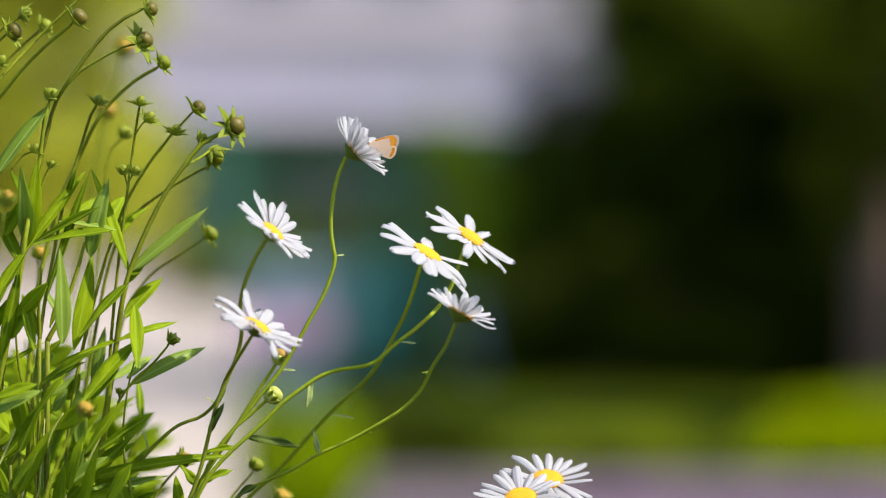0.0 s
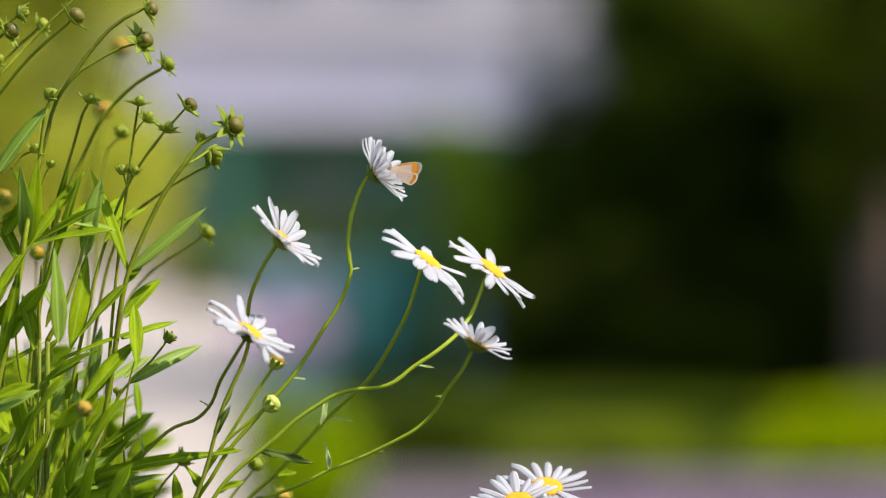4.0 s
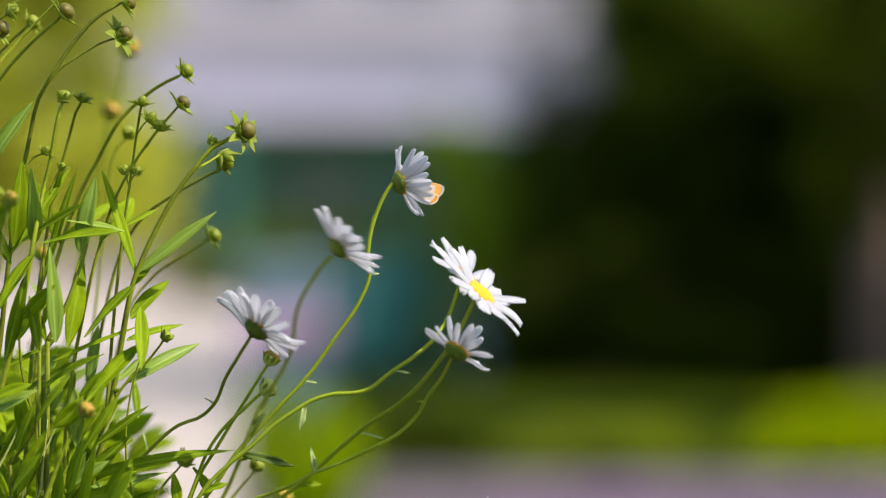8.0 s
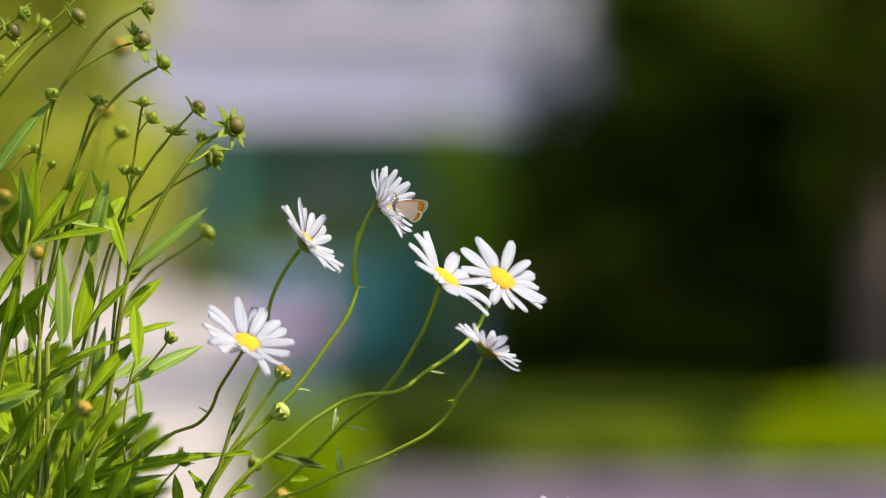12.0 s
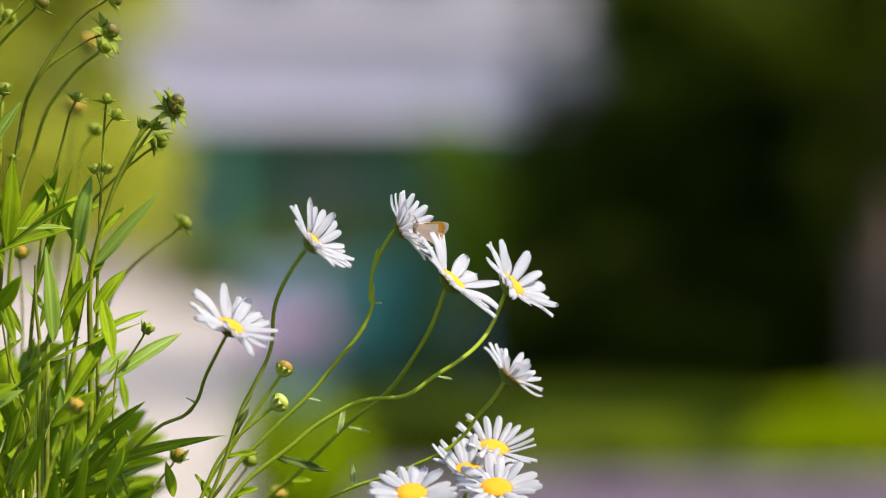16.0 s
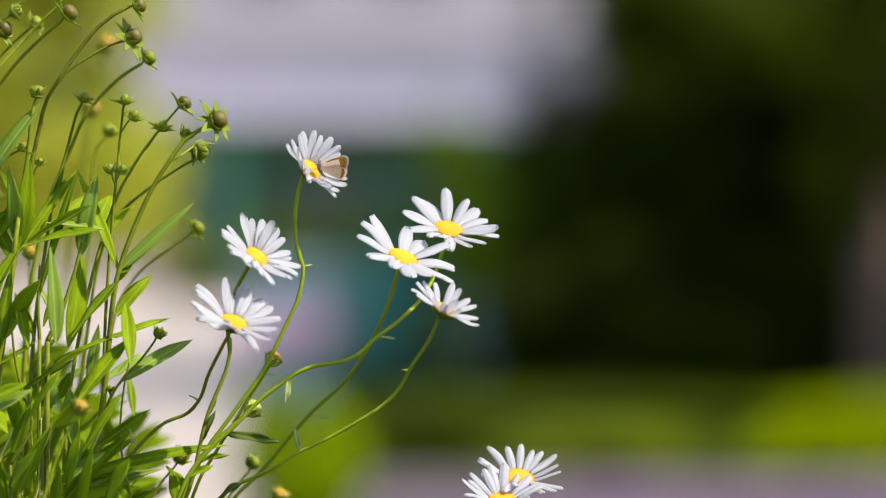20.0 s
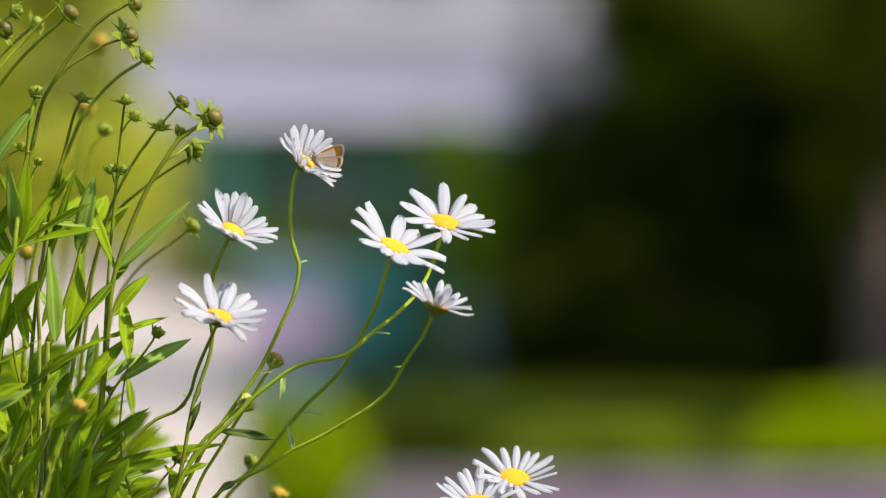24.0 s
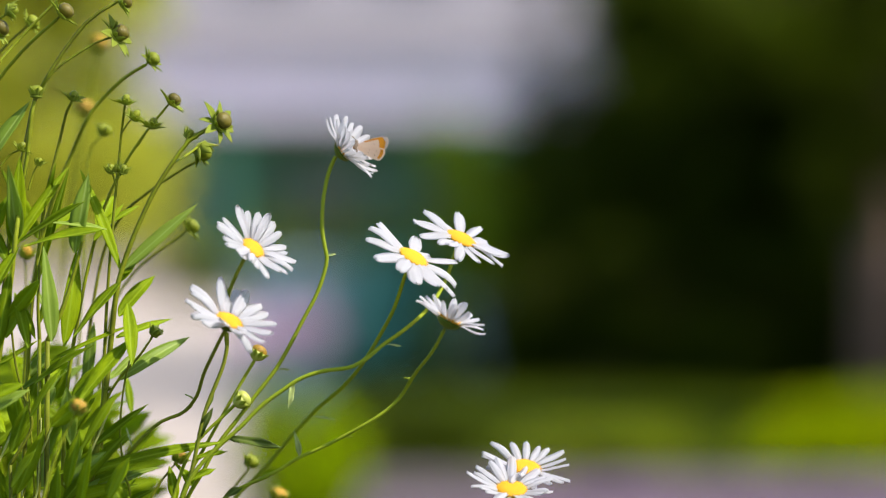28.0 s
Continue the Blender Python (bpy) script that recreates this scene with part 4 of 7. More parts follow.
def make_butterfly():
    b = thing("butterfly", (0, 0, 0), "small butterfly with closed beige wings edged in orange", "butterfly")
    fore = [(0, 0), (3, 2.4), (6, 4.2), (10, 6.1), (13.5, 7.3), (15.6, 7.2), (16.5, 6.0), (16.7, 4.0), (16.3, 1.8), (15.4, -0.4), (8, -0.8), (3, -0.6)]
    hind = [(0, -0.3), (7, 0.6), (14.4, 0.4), (15.6, -0.8), (15.6, -2.8), (14.9, -5.0), (13.4, -7.0), (12.0, -7.2), (9, -6.2), (5, -4.2), (1.5, -2.0)]
    band_f = [(11.4, 5.9), (14.9, 6.4), (15.9, 5.4), (16.1, 3.8), (15.8, 1.9), (15.0, 0.1), (12.4, 0.3), (12.4, 2.6), (11.9, 4.2)]
    lead_f = [(4, 2.95), (8, 5.0), (12.4, 6.75), (14.6, 7.0), (14.4, 6.25), (12.4, 5.6), (8, 4.0), (5, 2.6)]
    band_h = [(13.2, -0.2), (14.7, -0.5), (14.9, -2.6), (14.2, -4.7), (13.0, -6.3), (11.9, -6.1), (12.6, -4.4), (13.2, -2.5)]
    for s, tilt in ((-1, 3), (1, -3)):
        wings = []
        for name, line, y in (("forewing", fore, 0.42), ("hindwing", hind, 0.62)):
            bm = bmesh.new()
            plate(bm, line, s * y, s * (y + 0.12), 0.10)
            w = part(name, mesh_of(name, bm, M_WING, False), None, b)
            w.rotation_euler = (radians(tilt * 0.6), 0, 0)
            wings.append(w)
        for w, bands, y in ((wings[0], (band_f, lead_f), 0.58), (wings[1], (band_h,), 0.78)):
            for line in bands:
                bm = bmesh.new()
                plate(bm, line, s * y, s * (y + 0.05), 0.04)
                part("margin", mesh_of("margin", bm, M_WING_ORANGE, False), None, w, "orange margin band")
        for w, dots, y in ((wings[0], [(14.6, 5.0), (14.8, 3.3), (14.4, 1.6), (12.2, 3.6), (12.0, 1.8), (9.6, 2.4)], 0.66), (wings[1], [(14.1, -1.6), (13.8, -3.2), (13.1, -4.9), (11.4, -2.2), (10.6, -4.2), (8.0, -1.6), (7.2, -3.2)], 0.86)):
            for u, v in dots:
                bm = bmesh.new()
                r = 0.30 if u > 12.9 else 0.16
                plate(bm, [(u + r * math.cos(k * 0.785), v + r * math.sin(k * 0.785)) for k in range(8)], s * y, s * (y + 0.03))
                part("spot", mesh_of("spot", bm, M_SPOT, False), None, w)
        rim = fore[4:10]
        bm = bmesh.new()
        plate(bm, rim + [(p[0] - 0.35, p[1]) for p in rim[::-1]], s * 0.60, s * 0.66)
        part("fringe", mesh_of("fringe", bm, M_WING_RIM, False), None, wings[0])
    for name, path, r0, r1 in (("thorax", [(0.8, 0, 1.6), (0.4, 0, -0.6), (0.2, 0, -2.0)], 0.0013, 0.0012), ("abdomen", [(0.2, 0, -1.8), (1.6, 0, -4.6), (3.6, 0, -6.6)], 0.0011, 0.0004)):
        bm = bmesh.new()
        tube(bm, spline([Vector(p) / 1000 for p in path], 7), r0, r1, 10, 0.1)
        part(name, bm, M_FUR, b)
    bm = bmesh.new()
    bmesh.ops.create_icosphere(bm, subdivisions=2, radius=0.0009, matrix=Matrix.Translation((0.0006, 0, 0.0027)))
    part("insect_head", bm, M_FUR, b)
    for s in (-1, 1):
        bm = bmesh.new()
        tube(bm, spline([(0.0004, 0.0003 * s, 0.003), (-0.001, 0.0012 * s, 0.0045), (-0.0022, 0.0022 * s, 0.0056)], 7), 0.00009, 0.00022, 5)
        part("antenna", bm, M_FUR, b)
        for k in range(3):
            bm = bmesh.new()
            tube(bm, spline([(0.0, 0.0008 * s, 0.001 - 0.0013 * k), (-0.0014, 0.002 * s, 0.0012 - 0.0015 * k), (-0.003, 0.0022 * s, 0.001 - 0.0018 * k)], 5), 0.00012, 0.00008, 5)
            part("leg", bm, M_SPOT, b)
    return b


butterfly = make_butterfly()
butterfly.scale = (1.06, 1.0, 0.90)
PERCH = Matrix.Translation((0.0016, -0.0012, 0.0072)) @ frame_of((0.68, 0.0, 0.73), (0, 0, 1)) @ pose(0, 0, 0, -8, 0, 0)


# ---- coreopsis: tall leafy stems with round buds in starry sepals ----
SHOOTS = []


def bud_mesh(kind):
    bm = bmesh.new()
    if kind == "ball":
        lathe(bm, [(0, -0.8), (0.5, -0.72), (0.9, -0.3), (1.0, 0.1), (0.85, 0.55), (0.5, 0.85), (0, 0.95)], 16, wobble=0.03)
    else:
        lathe(bm, [(0, -0.9), (0.45, -0.8), (0.78, -0.35), (0.85, 0.1), (0.7, 0.7), (0.4, 1.1), (0, 1.25)], 14, wobble=0.05)
    return bm


BUDS = {k: {m.name: mesh_of("bud", bud_mesh(k), m) for m in (M_BUD, M_BUD_GREEN, M_BUD_BROWN)} for k in ("ball", "cone")}


def sepal_mesh(length, width):
    bm = bmesh.new()
    blade(bm, length, width, 0.10, 0.30, 0.10, rows=6, peak=0.28, thick=0.08)
    return mesh_of("sepal", bm, M_SEPAL)


SEPAL, INNER = sepal_mesh(1.35, 0.72), sepal_mesh(0.75, 0.6)
OPEN = {"open": 4, "half": 26, "shut": 66, "none": 80}


def collar_mesh():
    """The green cup in which the sepals meet under a bud."""
    bm = bmesh.new()
    lathe(bm, [(0, -0.86), (0.3, -0.82), (0.62, -0.70), (0.78, -0.56), (0.72, -0.50), (0, -0.48)], 14, wobble=0.03)
    return mesh_of("collar", bm, M_SEPAL)


COLLAR = collar_mesh()


def whorl(parent, m, spread, seed):
    """Eight pointed outer sepals, and eight shorter inner ones that hold the bud, round a bud of unit radius."""
    rng = random.Random(seed)
    for ring, (mesh, tilt, z) in enumerate(((SEPAL, OPEN[spread], -0.62), (INNER, 74, -0.6))):
        for k in range(8):
            turn = (Matrix.Rotation(2 * math.pi * (k + 0.5 * ring) / 8 + rng.uniform(-.12, .12), 4, "Z") @ Matrix.Translation((0.55, 0, z))
                    @ Matrix.Rotation(radians(-tilt + rng.uniform(-16, 16)), 4, "Y") @ Matrix.Rotation(rng.uniform(-.3, .3), 4, "X") @ Matrix.Scale(rng.uniform(0.85, 1.2), 4))
            part("sepal", mesh, None, parent).matrix_basis = m @ turn
    part("collar", COLLAR, None, parent).matrix_basis = m


def lance(seed, length, width, mat):
    r = random.Random(seed)
    return leaf_mesh("leaf", length, width, mat, sag=r.uniform(0.0, 0.12), fold=r.uniform(0.15, 0.5), twist=r.uniform(-.5, .5), peak=r.uniform(0.36, 0.52), rows=12, wave=0.05)


class Shoot:
    """A plant whose lower stem stands still and whose upper shoot sways round the joint."""

    def __init__(self, line, wind="a", gain=1.0, thick=0.0017, joint=(-0.1800, 0.0000, 0.5170)[2], label="leafy green coreopsis stem with round green buds", mat=M_SHOOT):
        line = [Vector(p) for p in line]
        self.gain, self.wind = gain, wind
        thick *= 0.8
        self.end = line[-1]
        foot = Vector((line[0].x - 0.02, line[0].y + 0.02, 0.0))
        self.plant = thing("coreopsis", foot, label, "flowering plant", "coreopsis plants")
        low = line[0] if line[0].z < joint else Vector((line[0].x - 0.012, line[0].y, joint - 0.02))
        pts = ([low] if low is not line[0] else []) + line
        self.pivot = pts[0].copy()
        bm = bmesh.new()
        tube(bm, [Vector(q) - foot for q in spline([foot, (foot + self.pivot) / 2 + Vector((0.006, 0, 0)), self.pivot], 8)], thick * 1.25, thick * 1.1, 8, 0.05)
        part("lower_stem", bm, mat, self.plant)
        bm = bmesh.new()
        tube(bm, [Vector(q) - self.pivot for q in spline(pts, 30)], thick * 1.1, thick * 0.62, 8, 0.08)
        self.shoot = part("shoot", bm, mat, self.plant)
        self.shoot.location = self.pivot - foot
        self.mat = mat
        self.k = len(SHOOTS) * 7
        SHOOTS.append(self)

    def branch(self, line, thick=0.0010):
        thick *= 0.75
        self.end = Vector(line[-1])
        bm = bmesh.new()
        tube(bm, [Vector(q) - self.pivot for q in spline(line, 14)], thick, thick * 0.8, 8, 0.08)
        part("branch", bm, self.mat, self.shoot)
        return self

    def bud(self, at, r=0.0036, lean=50, out=10, sepals="half", kind="ball", mat=M_BUD):
        self.k += 1
        m = Matrix.Translation(Vector(at) - self.pivot) @ head_turn(lean, out) @ Matrix.Rotation(self.k, 4, "Z") @ Matrix.Scale(r, 4)
        part("bud", BUDS[kind][mat.name], None, self.shoot).matrix_basis = m @ Matrix.Diagonal((1.12, 1.12, 0.96, 1) if kind == "ball" else (0.92, 0.92, 0.78, 1))
        whorl(self.shoot, m @ Matrix.Scale(1.7 if sepals == "open" else 1.3, 4), sepals, self.k)
        foot = m @ Vector((0, 0, -0.7))
        start = self.end - self.pivot
        bm = bmesh.new()
        tube(bm, spline([start, start.lerp(foot, 0.6) + Vector((0, 0, 0.0004)), foot], 6), 0.0006, 0.0007, 7)
        part("stalk", bm, self.mat, self.shoot)
        return self

    def leaf(self, a, b, width, mat=M_LEAF, facing=(0.1, -0.7, 0.7)):
        self.k += 1
        a, b = Vector(a), Vector(b)
        n = (b - a).length
        ob = part("leaf", lance(self.k, n, width * 0.84, mat), None, self.shoot)
        ob.matrix_basis = Matrix.Translation(a - self.pivot) @ frame_of(b - a, facing)
        return self

    def rows(self, gusts):
        foot = Vector(self.plant.location)
        return [(t, Matrix.Translation(self.pivot - foot) @ Matrix.Rotation(radians(a * self.gain), 4, "Y")) for t, a in gusts]


MM = 0.000303
UP, SIDE, FLAT = (0.1, -0.68, 0.72), (0.3, -0.9, 0.3), (-0.35, -0.62, 0.7)
a = Shoot([(-0.1921, 0.0000, 0.5109), (-0.1836, 0.0000, 0.5473), (-0.1782, 0.0000, 0.5776), (-0.1748, 0.0000, 0.6018), (-0.1718, 0.0000, 0.6230), (-0.1685, 0.0000, 0.6364), (-0.1633, 0.0000, 0.6503), (-0.1557, 0.0000, 0.6670), (-0.1476, 0.0000, 0.6821), (-0.1391, 0.0000, 0.6942), (-0.1315, 0.0000, 0.7042), (-0.1248, 0.0000, 0.7091), (-0.1163, 0.0000, 0.7136)], "a", 1.0, 0.0021)
a.bud((-0.1106, 0.0000, 0.7164), 0.0042, 62, 38, "open")
a.branch([(-0.1391, 0.0000, 0.6939), (-0.1327, 0.0200, 0.6986), (-0.1271, 0.0300, 0.7031)]).bud((-0.1236, 0.0340, 0.7007), 0.0050, 140, 10, "shut", "cone", M_BUD_GREEN)
a.branch([(-0.1330, 0.0000, 0.7024), (-0.1309, 0.0000, 0.7061), (-0.1297, 0.0000, 0.7085)]).bud((-0.1293, 0.0040, 0.7098), 0.0028, 40, 10, "shut", "cone", M_BUD_GREEN)
a.leaf((-0.1672, 0.0000, 0.6382), (-0.1266, 0.0000, 0.6727), 33 * MM, M_LEAF_PALE, (0.2, -0.75, 0.65)).leaf((-0.1679, 0.0000, 0.6361), (-0.1881, 0.0100, 0.6941), 26 * MM, M_LEAF, SIDE).leaf((-0.1703, 0.0000, 0.6133), (-0.1519, 0.0200, 0.6369), 36 * MM, M_LEAF, (-0.3, -0.9, 0.3))
a.leaf((-0.1691, 0.0000, 0.6321), (-0.1931, -0.0300, 0.6049), 34 * MM, M_LEAF, FLAT).leaf((-0.1647, -0.0100, 0.6201), (-0.1610, -0.0400, 0.5878), 34 * MM, M_LEAF, SIDE).leaf((-0.1616, -0.0200, 0.6023), (-0.1902, -0.0500, 0.5715), 40 * MM, M_LEAF, FLAT)
a.leaf((-0.1721, 0.0000, 0.6018), (-0.1431, 0.0300, 0.6129), 20 * MM, M_LEAF, UP).leaf((-0.1685, 0.0000, 0.6358), (-0.1612, 0.0000, 0.6400), 18 * MM, M_LEAF, UP)
a.leaf((-0.1762, -0.0100, 0.6600), (-0.2164, -0.0300, 0.6548), 36 * MM, M_LEAF, FLAT).leaf((-0.1770, 0.0200, 0.6625), (-0.1599, 0.0300, 0.6730), 14 * MM, M_LEAF, UP)

b = Shoot([(-0.2416, 0.0100, 0.5103), (-0.2386, 0.0100, 0.5712), (-0.2325, 0.0100, 0.6138), (-0.2264, 0.0100, 0.6533), (-0.2205, 0.0120, 0.6838), (-0.2144, 0.0120, 0.7082), (-0.2097, 0.0100, 0.7264), (-0.2036, 0.0000, 0.7357), (-0.1921, 0.0000, 0.7524), (-0.1769, 0.0000, 0.7697), (-0.1618, 0.0000, 0.7785)], "b", 1.0, 0.0019)
b.bud((-0.1563, 0.0000, 0.7788), 0.0036, 75, 10, "half").branch([(-0.2036, 0.0000, 0.7357), (-0.1951, 0.0000, 0.7448), (-0.1830, 0.0000, 0.7524), (-0.1724, 0.0000, 0.7579), (-0.1648, 0.0000, 0.7600)]).bud((-0.1594, 0.0000, 0.7624), 0.0040, 62, 22, "open")
b.leaf((-0.2383, -0.0100, 0.6895), (-0.2115, 0.0000, 0.7303), 40 * MM, M_LEAF_PALE, (-0.3, -0.7, 0.6)).leaf((-0.2239, 0.0000, 0.6503), (-0.2160, -0.0100, 0.6971), 44 * MM, M_LEAF, SIDE).leaf((-0.2260, 0.0000, 0.6412), (-0.2466, 0.0000, 0.6836), 30 * MM, M_LEAF, SIDE)
b.leaf((-0.2254, 0.0000, 0.6473), (-0.1938, 0.0200, 0.6931), 26 * MM, M_LEAF, UP).leaf((-0.2194, 0.0000, 0.6533), (-0.1829, -0.0200, 0.6728), 26 * MM, M_LEAF, FLAT)

c = Shoot([(-0.2345, 0.0600, 0.5072), (-0.2252, 0.0600, 0.6130), (-0.2174, 0.0600, 0.6534), (-0.2096, 0.0600, 0.6799), (-0.2003, 0.0600, 0.7001), (-0.1901, 0.0500, 0.7200), (-0.1809, 0.0500, 0.7314), (-0.1677, 0.0400, 0.7422), (-0.1556, 0.0300, 0.7482)], "c", 1.0, 0.0018)
c.bud((-0.1514, 0.0300, 0.7516), 0.0036, 55, 12, "half", "ball", M_BUD_GREEN)
c.leaf((-0.2174, 0.0600, 0.6534), (-0.2366, 0.0500, 0.6937), 30 * MM, M_LEAF, SIDE).leaf((-0.2158, 0.0600, 0.6565), (-0.1895, 0.0800, 0.6817), 26 * MM, M_LEAF, UP)

d = Shoot([(-0.2274, 0.0200, 0.5097), (-0.2182, 0.0200, 0.6014), (-0.2106, 0.0200, 0.6472), (-0.2045, 0.0200, 0.6778), (-0.1968, 0.0200, 0.7023), (-0.1903, 0.0150, 0.7220), (-0.1869, 0.0100, 0.7270)], "f", 1.0, 0.0015)
d.bud((-0.1853, 0.0100, 0.7306), 0.0030, 18, 10, "half", "cone", M_BUD_GREEN).leaf((-0.2054, 0.0200, 0.6748), (-0.1975, 0.0100, 0.6929), 14 * MM, M_LEAF, SIDE)
d.leaf((-0.2118, 0.0000, 0.6261), (-0.1906, 0.0000, 0.6927), 20 * MM, M_LEAF, UP).leaf((-0.2015, -0.0300, 0.5995), (-0.2021, -0.0300, 0.6503), 38 * MM, M_LEAF_PALE, (0.4, -0.9, 0.1))
d.leaf((-0.1981, 0.0000, 0.5958), (-0.1869, 0.0100, 0.6467), 40 * MM, M_LEAF, (0.5, -0.6, 0.4)).leaf((-0.1891, 0.0000, 0.6458), (-0.1806, 0.0000, 0.6882), 40 * MM, M_LEAF_PALE, (-0.3, -0.9, 0.3))

e = Shoot([(-0.1853, 0.0100, 0.5103), (-0.1808, 0.0100, 0.5712), (-0.1777, 0.0100, 0.6138), (-0.1732, 0.0100, 0.6564), (-0.1692, 0.0100, 0.6868), (-0.1662, 0.0100, 0.7096), (-0.1633, 0.0000, 0.7236)], "e", 1.0, 0.0013)
e.bud((-0.1621, 0.0000, 0.7297), 0.0030, 8, 5, "half", "cone", M_BUD_GREEN).branch([(-0.1651, 0.0000, 0.7115), (-0.1618, 0.0000, 0.7164), (-0.1594, 0.0000, 0.7188)], 0.0007).bud((-0.1572, 0.0000, 0.7209), 0.0032, 35, 5, "half", "cone", M_BUD_GREEN)
e.branch([(-0.1691, 0.0000, 0.6836), (-0.1703, 0.0000, 0.6882), (-0.1709, 0.0000, 0.6909)], 0.0007).bud((-0.1712, 0.0000, 0.6927), 0.0028, -10, 10, "shut", "cone", M_BUD_GREEN).branch([(-0.1682, 0.0000, 0.6867), (-0.1660, 0.0000, 0.6903)], 0.0007).bud((-0.1648, 0.0000, 0.6921), 0.0028, 25, 10, "shut", "cone", M_BUD_GREEN)

f = Shoot([(-0.2056, 0.0150, 0.5100), (-0.1995, 0.0150, 0.5710), (-0.1873, 0.0150, 0.6259), (-0.1781, 0.0150, 0.6564), (-0.1701, 0.0100, 0.6762), (-0.1589, 0.0100, 0.6953), (-0.1470, 0.0050, 0.7101), (-0.1363, 0.0000, 0.7212)], "f", 1.0, 0.0014)
f.bud((-0.1309, 0.0000, 0.7260), 0.0036, 48, 0, "half").branch([(-0.1528, 0.0100, 0.7026), (-0.1472, 0.0000, 0.7091), (-0.1448, 0.0000, 0.7115)], 0.0008).bud((-0.1430, 0.0000, 0.7142), 0.0032, 15, -10, "half", "cone", M_BUD_GREEN)
f.leaf((-0.1792, 0.0100, 0.6533), (-0.1632, 0.0200, 0.6732), 18 * MM, M_LEAF, UP)

h = Shoot([(-0.2074, 0.0700, 0.5066), (-0.1980, 0.0700, 0.5691), (-0.1855, 0.0700, 0.6378), (-0.1723, 0.0600, 0.6659), (-0.1530, 0.0500, 0.6813), (-0.1357, 0.0450, 0.6917), (-0.1270, 0.0400, 0.6956)], "a", 1.0, 0.0014)
h.bud((-0.1230, 0.0400, 0.6984), 0.0032, 105, 0, "shut", "cone", M_BUD_GREEN)
i_ = Shoot([(-0.2014, 0.1100, 0.5042), (-0.1919, 0.1100, 0.5550), (-0.1792, 0.1100, 0.6122), (-0.1665, 0.1100, 0.6328), (-0.1531, 0.1000, 0.6434), (-0.1373, 0.1000, 0.6535)], "i", 1.0, 0.0013)
i_.bud((-0.1297, 0.1000, 0.6585), 0.0038, 62, 5, "half", "ball", M_BUD_GREEN)
j = Shoot([(-0.3144, 0.0300, 0.5091), (-0.3021, 0.0300, 0.6135), (-0.2775, 0.0300, 0.6749), (-0.2560, 0.0300, 0.7132), (-0.2396, 0.0200, 0.7322), (-0.2269, 0.0150, 0.7473), (-0.2142, 0.0100, 0.7593), (-0.1997, 0.0000, 0.7700)], "j", 1.0, 0.0017)
j.bud((-0.1948, 0.0000, 0.7745), 0.0042, 50, 10, "half")
j.branch([(-0.2560, 0.0300, 0.7132), (-0.2458, 0.0200, 0.7328), (-0.2396, 0.0200, 0.7420), (-0.2223, 0.0300, 0.7624), (-0.2069, 0.0300, 0.7774), (-0.1916, 0.0300, 0.7915)], 0.0012)
j2 = Shoot([(-0.2921, 0.0000, 0.5109), (-0.2830, 0.0000, 0.6321), (-0.2648, 0.0000, 0.7109), (-0.2497, 0.0000, 0.7473), (-0.2375, 0.0000, 0.7618), (-0.2345, 0.0000, 0.7648)], "j", 1.0, 0.0014)
j2.bud((-0.2297, 0.0000, 0.7669), 0.0042, 62, 12, "half")
j2.branch([(-0.2648, 0.0000, 0.7109), (-0.2557, 0.0000, 0.7442), (-0.2375, 0.0000, 0.7669), (-0.2278, 0.0000, 0.7733)], 0.0010).bud((-0.2236, 0.0000, 0.7763), 0.0036, 100, -10, "shut", "cone", M_BUD_GREEN)
j3 = Shoot([(-0.3029, 0.0600, 0.5072), (-0.2905, 0.0600, 0.6254), (-0.2718, 0.0600, 0.6970), (-0.2501, 0.0600, 0.7405), (-0.2345, 0.0600, 0.7592), (-0.2233, 0.0600, 0.7691)], "j", 1.0, 0.0013)
j3.bud((-0.2183, 0.0600, 0.7729), 0.0036, 60, 10, "half", "ball", M_BUD_GREEN).branch([(-0.2501, 0.0600, 0.7405), (-0.2422, 0.0300, 0.7485)], 0.001).bud((-0.2387, 0.0200, 0.7524), 0.0030, 40, 0, "half", "cone", M_BUD_GREEN)
k = Shoot([(-0.2486, -0.0100, 0.5115), (-0.2425, -0.0100, 0.5538), (-0.2335, -0.0100, 0.5960), (-0.2274, -0.0100, 0.6262), (-0.2229, -0.0100, 0.6563), (-0.2200, 0.0000, 0.6806), (-0.2163, 0.0000, 0.6988), (-0.2139, 0.0000, 0.7170), (-0.2115, 0.0000, 0.7279)], "k", 1.0, 0.0021)
k.bud((-0.2100, 0.0000, 0.7333), 0.0036, 5, 0, "shut", "ball", M_BUD_GREEN).branch([(-0.2315, 0.0000, 0.6927), (-0.2260, 0.0000, 0.6994), (-0.2206, 0.0000, 0.7021)], 0.0009).bud((-0.2188, 0.0000, 0.7042), 0.0027, 30, 10, "half", "cone", M_BUD_GREEN)
k.branch([(-0.2163, 0.0000, 0.6806), (-0.2133, 0.0000, 0.6897), (-0.2109, 0.0000, 0.6939)], 0.0007).bud((-0.2100, 0.0000, 0.6957), 0.0022, 20, 10, "shut", "cone", M_BUD_GREEN)
k.leaf((-0.2294, -0.0200, 0.6023), (-0.2114, -0.0200, 0.6314), 40 * MM, M_LEAF, FLAT).leaf((-0.2354, -0.0200, 0.5902), (-0.2252, -0.0200, 0.6383), 30 * MM, M_LEAF, SIDE).leaf((-0.2214, -0.0100, 0.6503), (-0.2434, -0.0300, 0.6144), 30 * MM, M_LEAF, FLAT)
